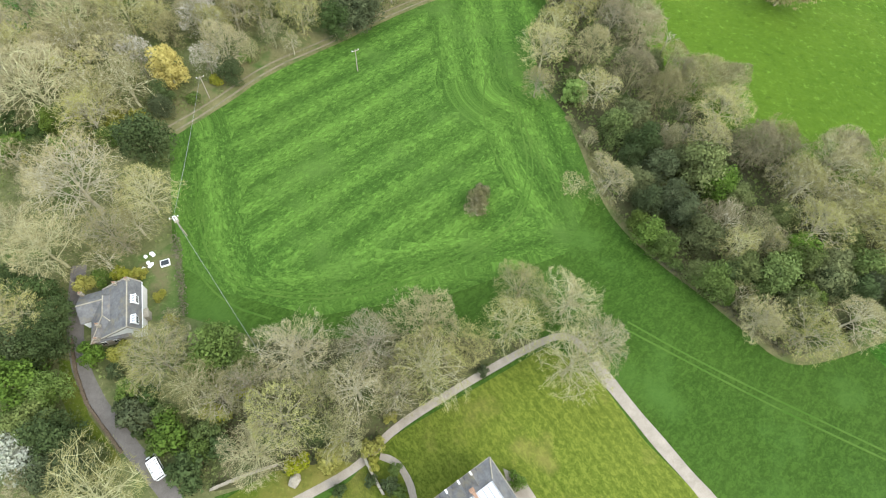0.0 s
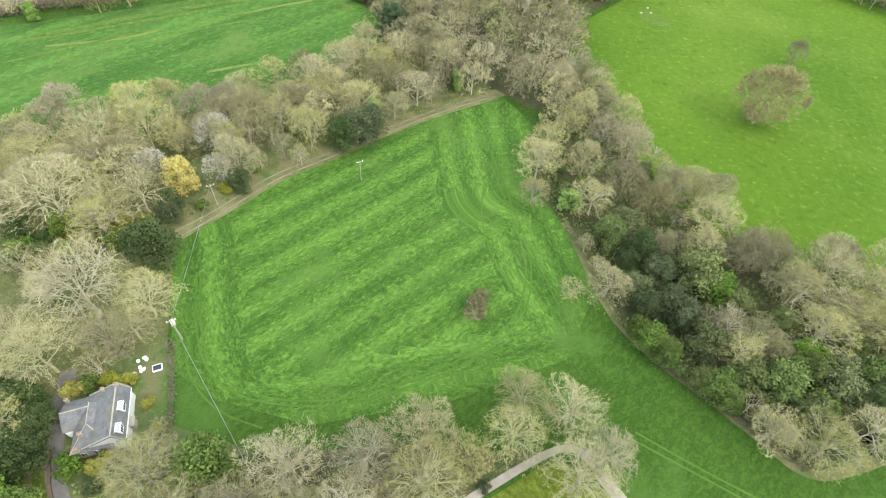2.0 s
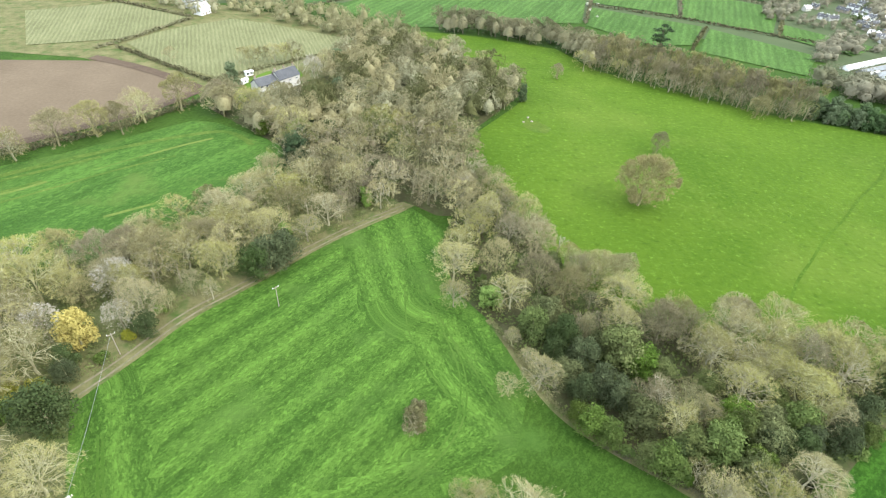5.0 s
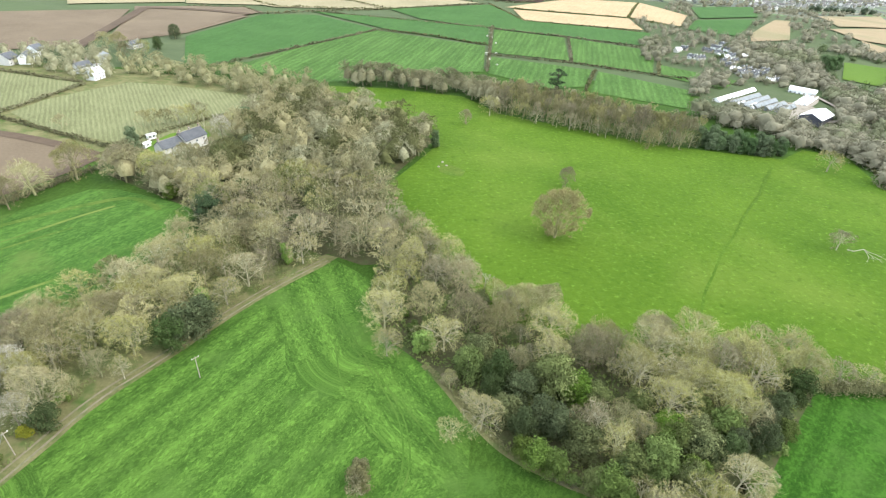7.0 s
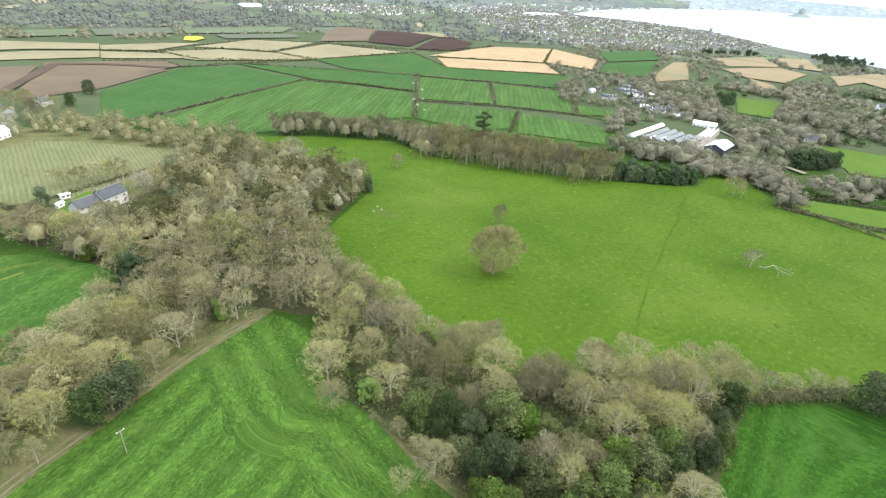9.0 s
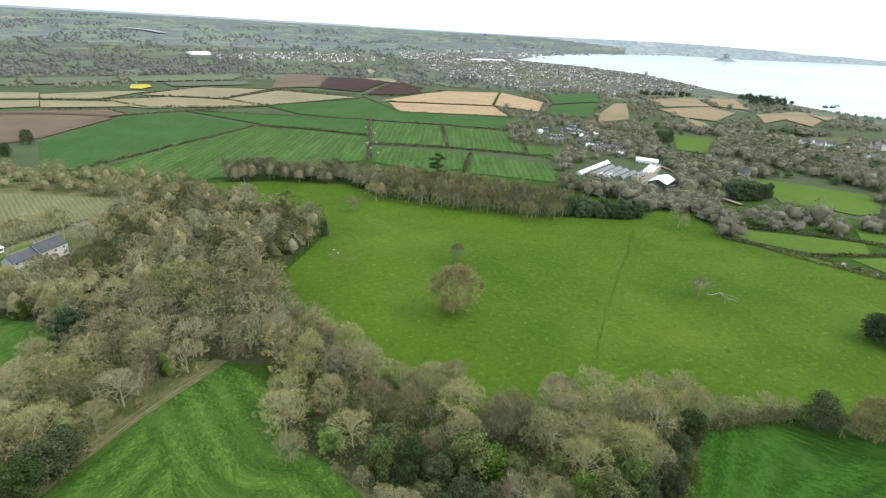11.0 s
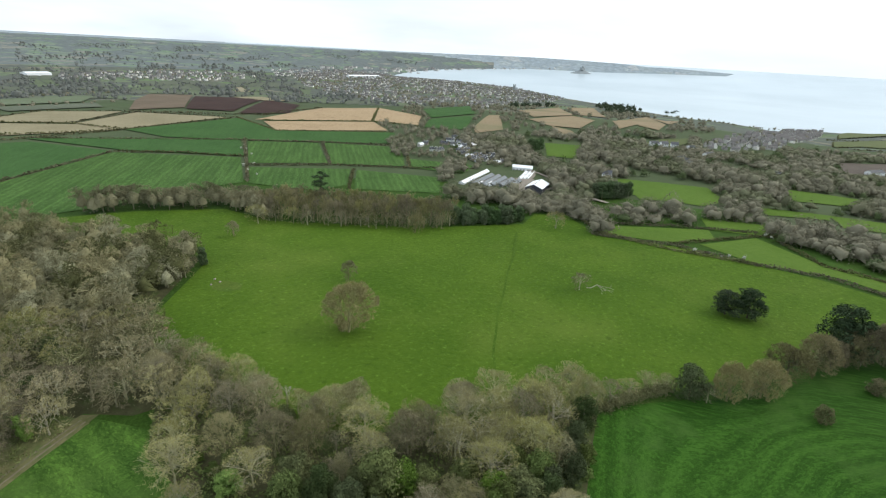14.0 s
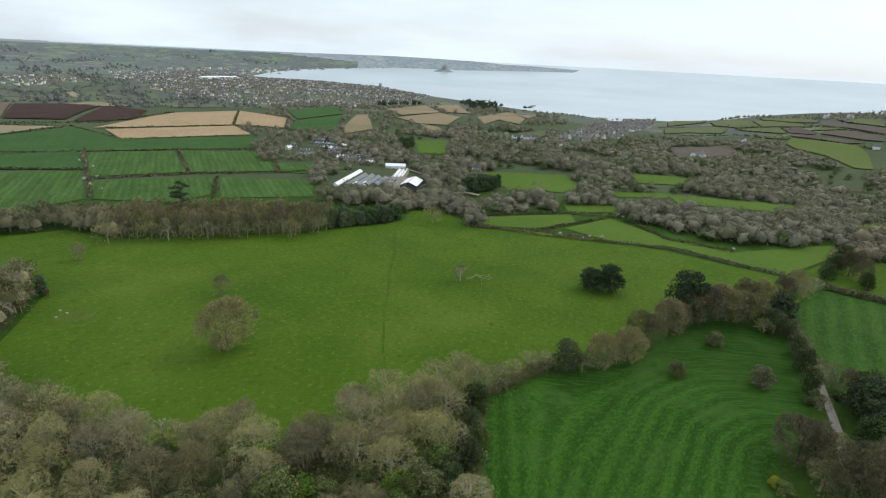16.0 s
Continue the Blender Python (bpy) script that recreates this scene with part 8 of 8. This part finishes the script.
# ---- the van on the lane ----
def van(x, y, turn):
    base = new("van")
    base.matrix_basis = pose(x, y, 0.04, 0, 0, turn) @ Matrix.Scale(0.9, 4)
    tagged(base, "white camper van with a roof rack on the lane", "van")
    bm = boxes(((-2.4, -0.95, 0.45), (1.5, 0.95, 2.3)))
    bmesh.ops.bevel(bm, geom=bm.edges[:], offset=0.12, segments=2, affect="EDGES")
    part("body", bm, WHITE, base)
    bm = boxes(((1.45, -0.92, 0.45), (2.45, 0.92, 1.25)))
    bmesh.ops.bevel(bm, geom=bm.edges[:], offset=0.1, segments=2, affect="EDGES")
    part("bonnet", bm, WHITE, base)
    bm = bmesh.new()
    v = [bm.verts.new(c) for c in ((1.5, -0.85, 2.2), (1.5, 0.85, 2.2), (2.2, 0.85, 1.27), (2.2, -0.85, 1.27), (1.4, -0.85, 1.27), (1.4, 0.85, 1.27))]
    for q in ((0, 3, 2, 1), (0, 4, 3), (1, 2, 5), (0, 1, 5, 4), (3, 4, 5, 2)):
        bm.faces.new([v[i] for i in q])
    part("windscreen", bm, GLASS, base)
    for s in (-1, 1):
        part("side_window", boxes(((-1.8, s * 0.96 - 0.02, 1.4), (1.1, s * 0.96 + 0.02, 2.0))), GLASS, base)
    part("rear_window", boxes(((-2.42, -0.7, 1.4), (-2.38, 0.7, 2.0))), GLASS, base)
    for k in range(4):
        part("roof_bar", boxes(((-2.0 + k * 0.95, -0.85, 2.34), (-1.93 + k * 0.95, 0.85, 2.42))), SLATE, base)
    for s in (-0.7, 0.7):
        part("roof_rail", boxes(((-2.2, s - 0.03, 2.3), (1.1, s + 0.03, 2.36))), SLATE, base)
    for wx in (-1.5, 1.6):
        for s in (-0.85, 0.85):
            bm = bmesh.new()
            bmesh.ops.create_cone(bm, cap_ends=True, segments=14, radius1=0.36, radius2=0.36, depth=0.24, matrix=Matrix.Translation((wx, s, 0.36)) @ Matrix.Rotation(radians(90), 4, "X"))
            w = part("tyre", bm, RUBBER, base)
            bm = bmesh.new()
            bmesh.ops.create_cone(bm, cap_ends=True, segments=12, radius1=0.2, radius2=0.2, depth=0.26, matrix=Matrix.Translation((wx, s, 0.36)) @ Matrix.Rotation(radians(90), 4, "X"))
            part("rim", bm, SLATE, w)


van(-44.3, 5.8, 135)


# ---- small things in the cottage garden and the pasture ----
def rock(x, y, size, material, label, name="boulder", group=""):
    rng = np.random.default_rng(int(abs(x * 31 + y * 17)))
    bm = bmesh.new()
    bmesh.ops.create_icosphere(bm, subdivisions=2, radius=size)
    for v in bm.verts:
        v.co = Vector((v.co.x * 1.25, v.co.y, v.co.z * 0.7)) * (1 + rng.normal() * 0.09)
    ob = part(name, bm, material)
    ob.matrix_basis = pose(x, y, float(height(x, y)) + size * 0.35, 0, 0, float(rng.uniform(0, 360)))
    return tagged(ob, label, name.replace("_", " "), group)


for x, y in [(-60.8, 44.7), (-59.9, 45.6), (-59.8, 43.4), (-58.9, 43.2), (-60.2, 42.0), (-59.4, 45.3), (-59.2, 42.7)]:
    rock(x, y, 0.36, WHITE, "white sack heaped in the cottage garden", "sack", "sacks in the garden")
rock(*[(-20.7, 6.1)][0], 1.0, STONE, "large pale boulder on the garden lawn")
for x, y in [(67.8, 223.3), (68.6, 219.2), (64.6, 218.5)]:
    rock(x, y, 0.55, STONE, "pale boulder lying in the pasture", group="boulders in the pasture")
rock(*[(38.7, 190.2)][0], 0.8, CLAY, "reddish boulder at the wood's edge")

frame_at = [(-56.3, 43.7)][0]
cold = new("cold_frame")
cold.matrix_basis = pose(frame_at[0], frame_at[1], 0.02, 0, 0, 28)
tagged(cold, "white-edged cold frame on the garden grass", "cold frame")
for lo, hi in (((-0.9, -0.7, 0), (0.9, -0.6, 0.5)), ((-0.9, 0.6, 0), (0.9, 0.7, 0.5)), ((-0.9, -0.6, 0), (-0.8, 0.6, 0.5)), ((0.8, -0.6, 0), (0.9, 0.6, 0.5))):
    part("side", boxes((lo, hi)), WHITE, cold)
part("glazing", boxes(((-0.8, -0.6, 0.4), (0.8, 0.6, 0.43))), GLASS, cold)


def dead_tree(x, y, tall, lean, turn, label, thick=0.035, forks=4):
    """A barkless dead tree of forked bleached limbs."""
    rng = np.random.default_rng(int(tall * 10))
    s = Soup()
    tips = [(np.zeros(3), np.array([lean, 0.0, 1.0]), tall, tall * thick)]
    for depth in range(forks):
        nxt = []
        for p, d, l, r in tips:
            q = p + unit(d) * l * 0.45
            bend = (p + q) / 2 + rng.normal(size=3) * l * 0.04
            s.tube([p, bend, q], [r, r * 0.8, r * 0.6], 5)
            for _ in range(2 if depth else 3):
                nxt.append((q, unit(d) + rng.normal(size=3) * 0.55, l * 0.62, r * 0.58))
        tips = nxt
    base = part("dead_tree", s.mesh("dead_tree"), BLEACHED)
    v_low = min(v.co.z for v in base.data.vertices)
    base.matrix_basis = pose(x, y, float(height(x, y)) - (v_low if lean > 2 else 0.1), 0, 0, turn)
    return tagged(base, label, "dead tree")


(dx, dy), = [(51.8, 120.1)]
dead_tree(dx, dy, 9.0, 0.3, 40, "bleached dead tree at the wood's edge")
(dx, dy), (ex, ey) = [(197.6, 119.5), (209.2, 114.6)]
dead_tree(dx, dy, math.hypot(ex - dx, ey - dy), 6.0, math.degrees(math.atan2(ey - dy, ex - dx)), "fallen bleached dead tree lying in the pasture", 0.018, 5)
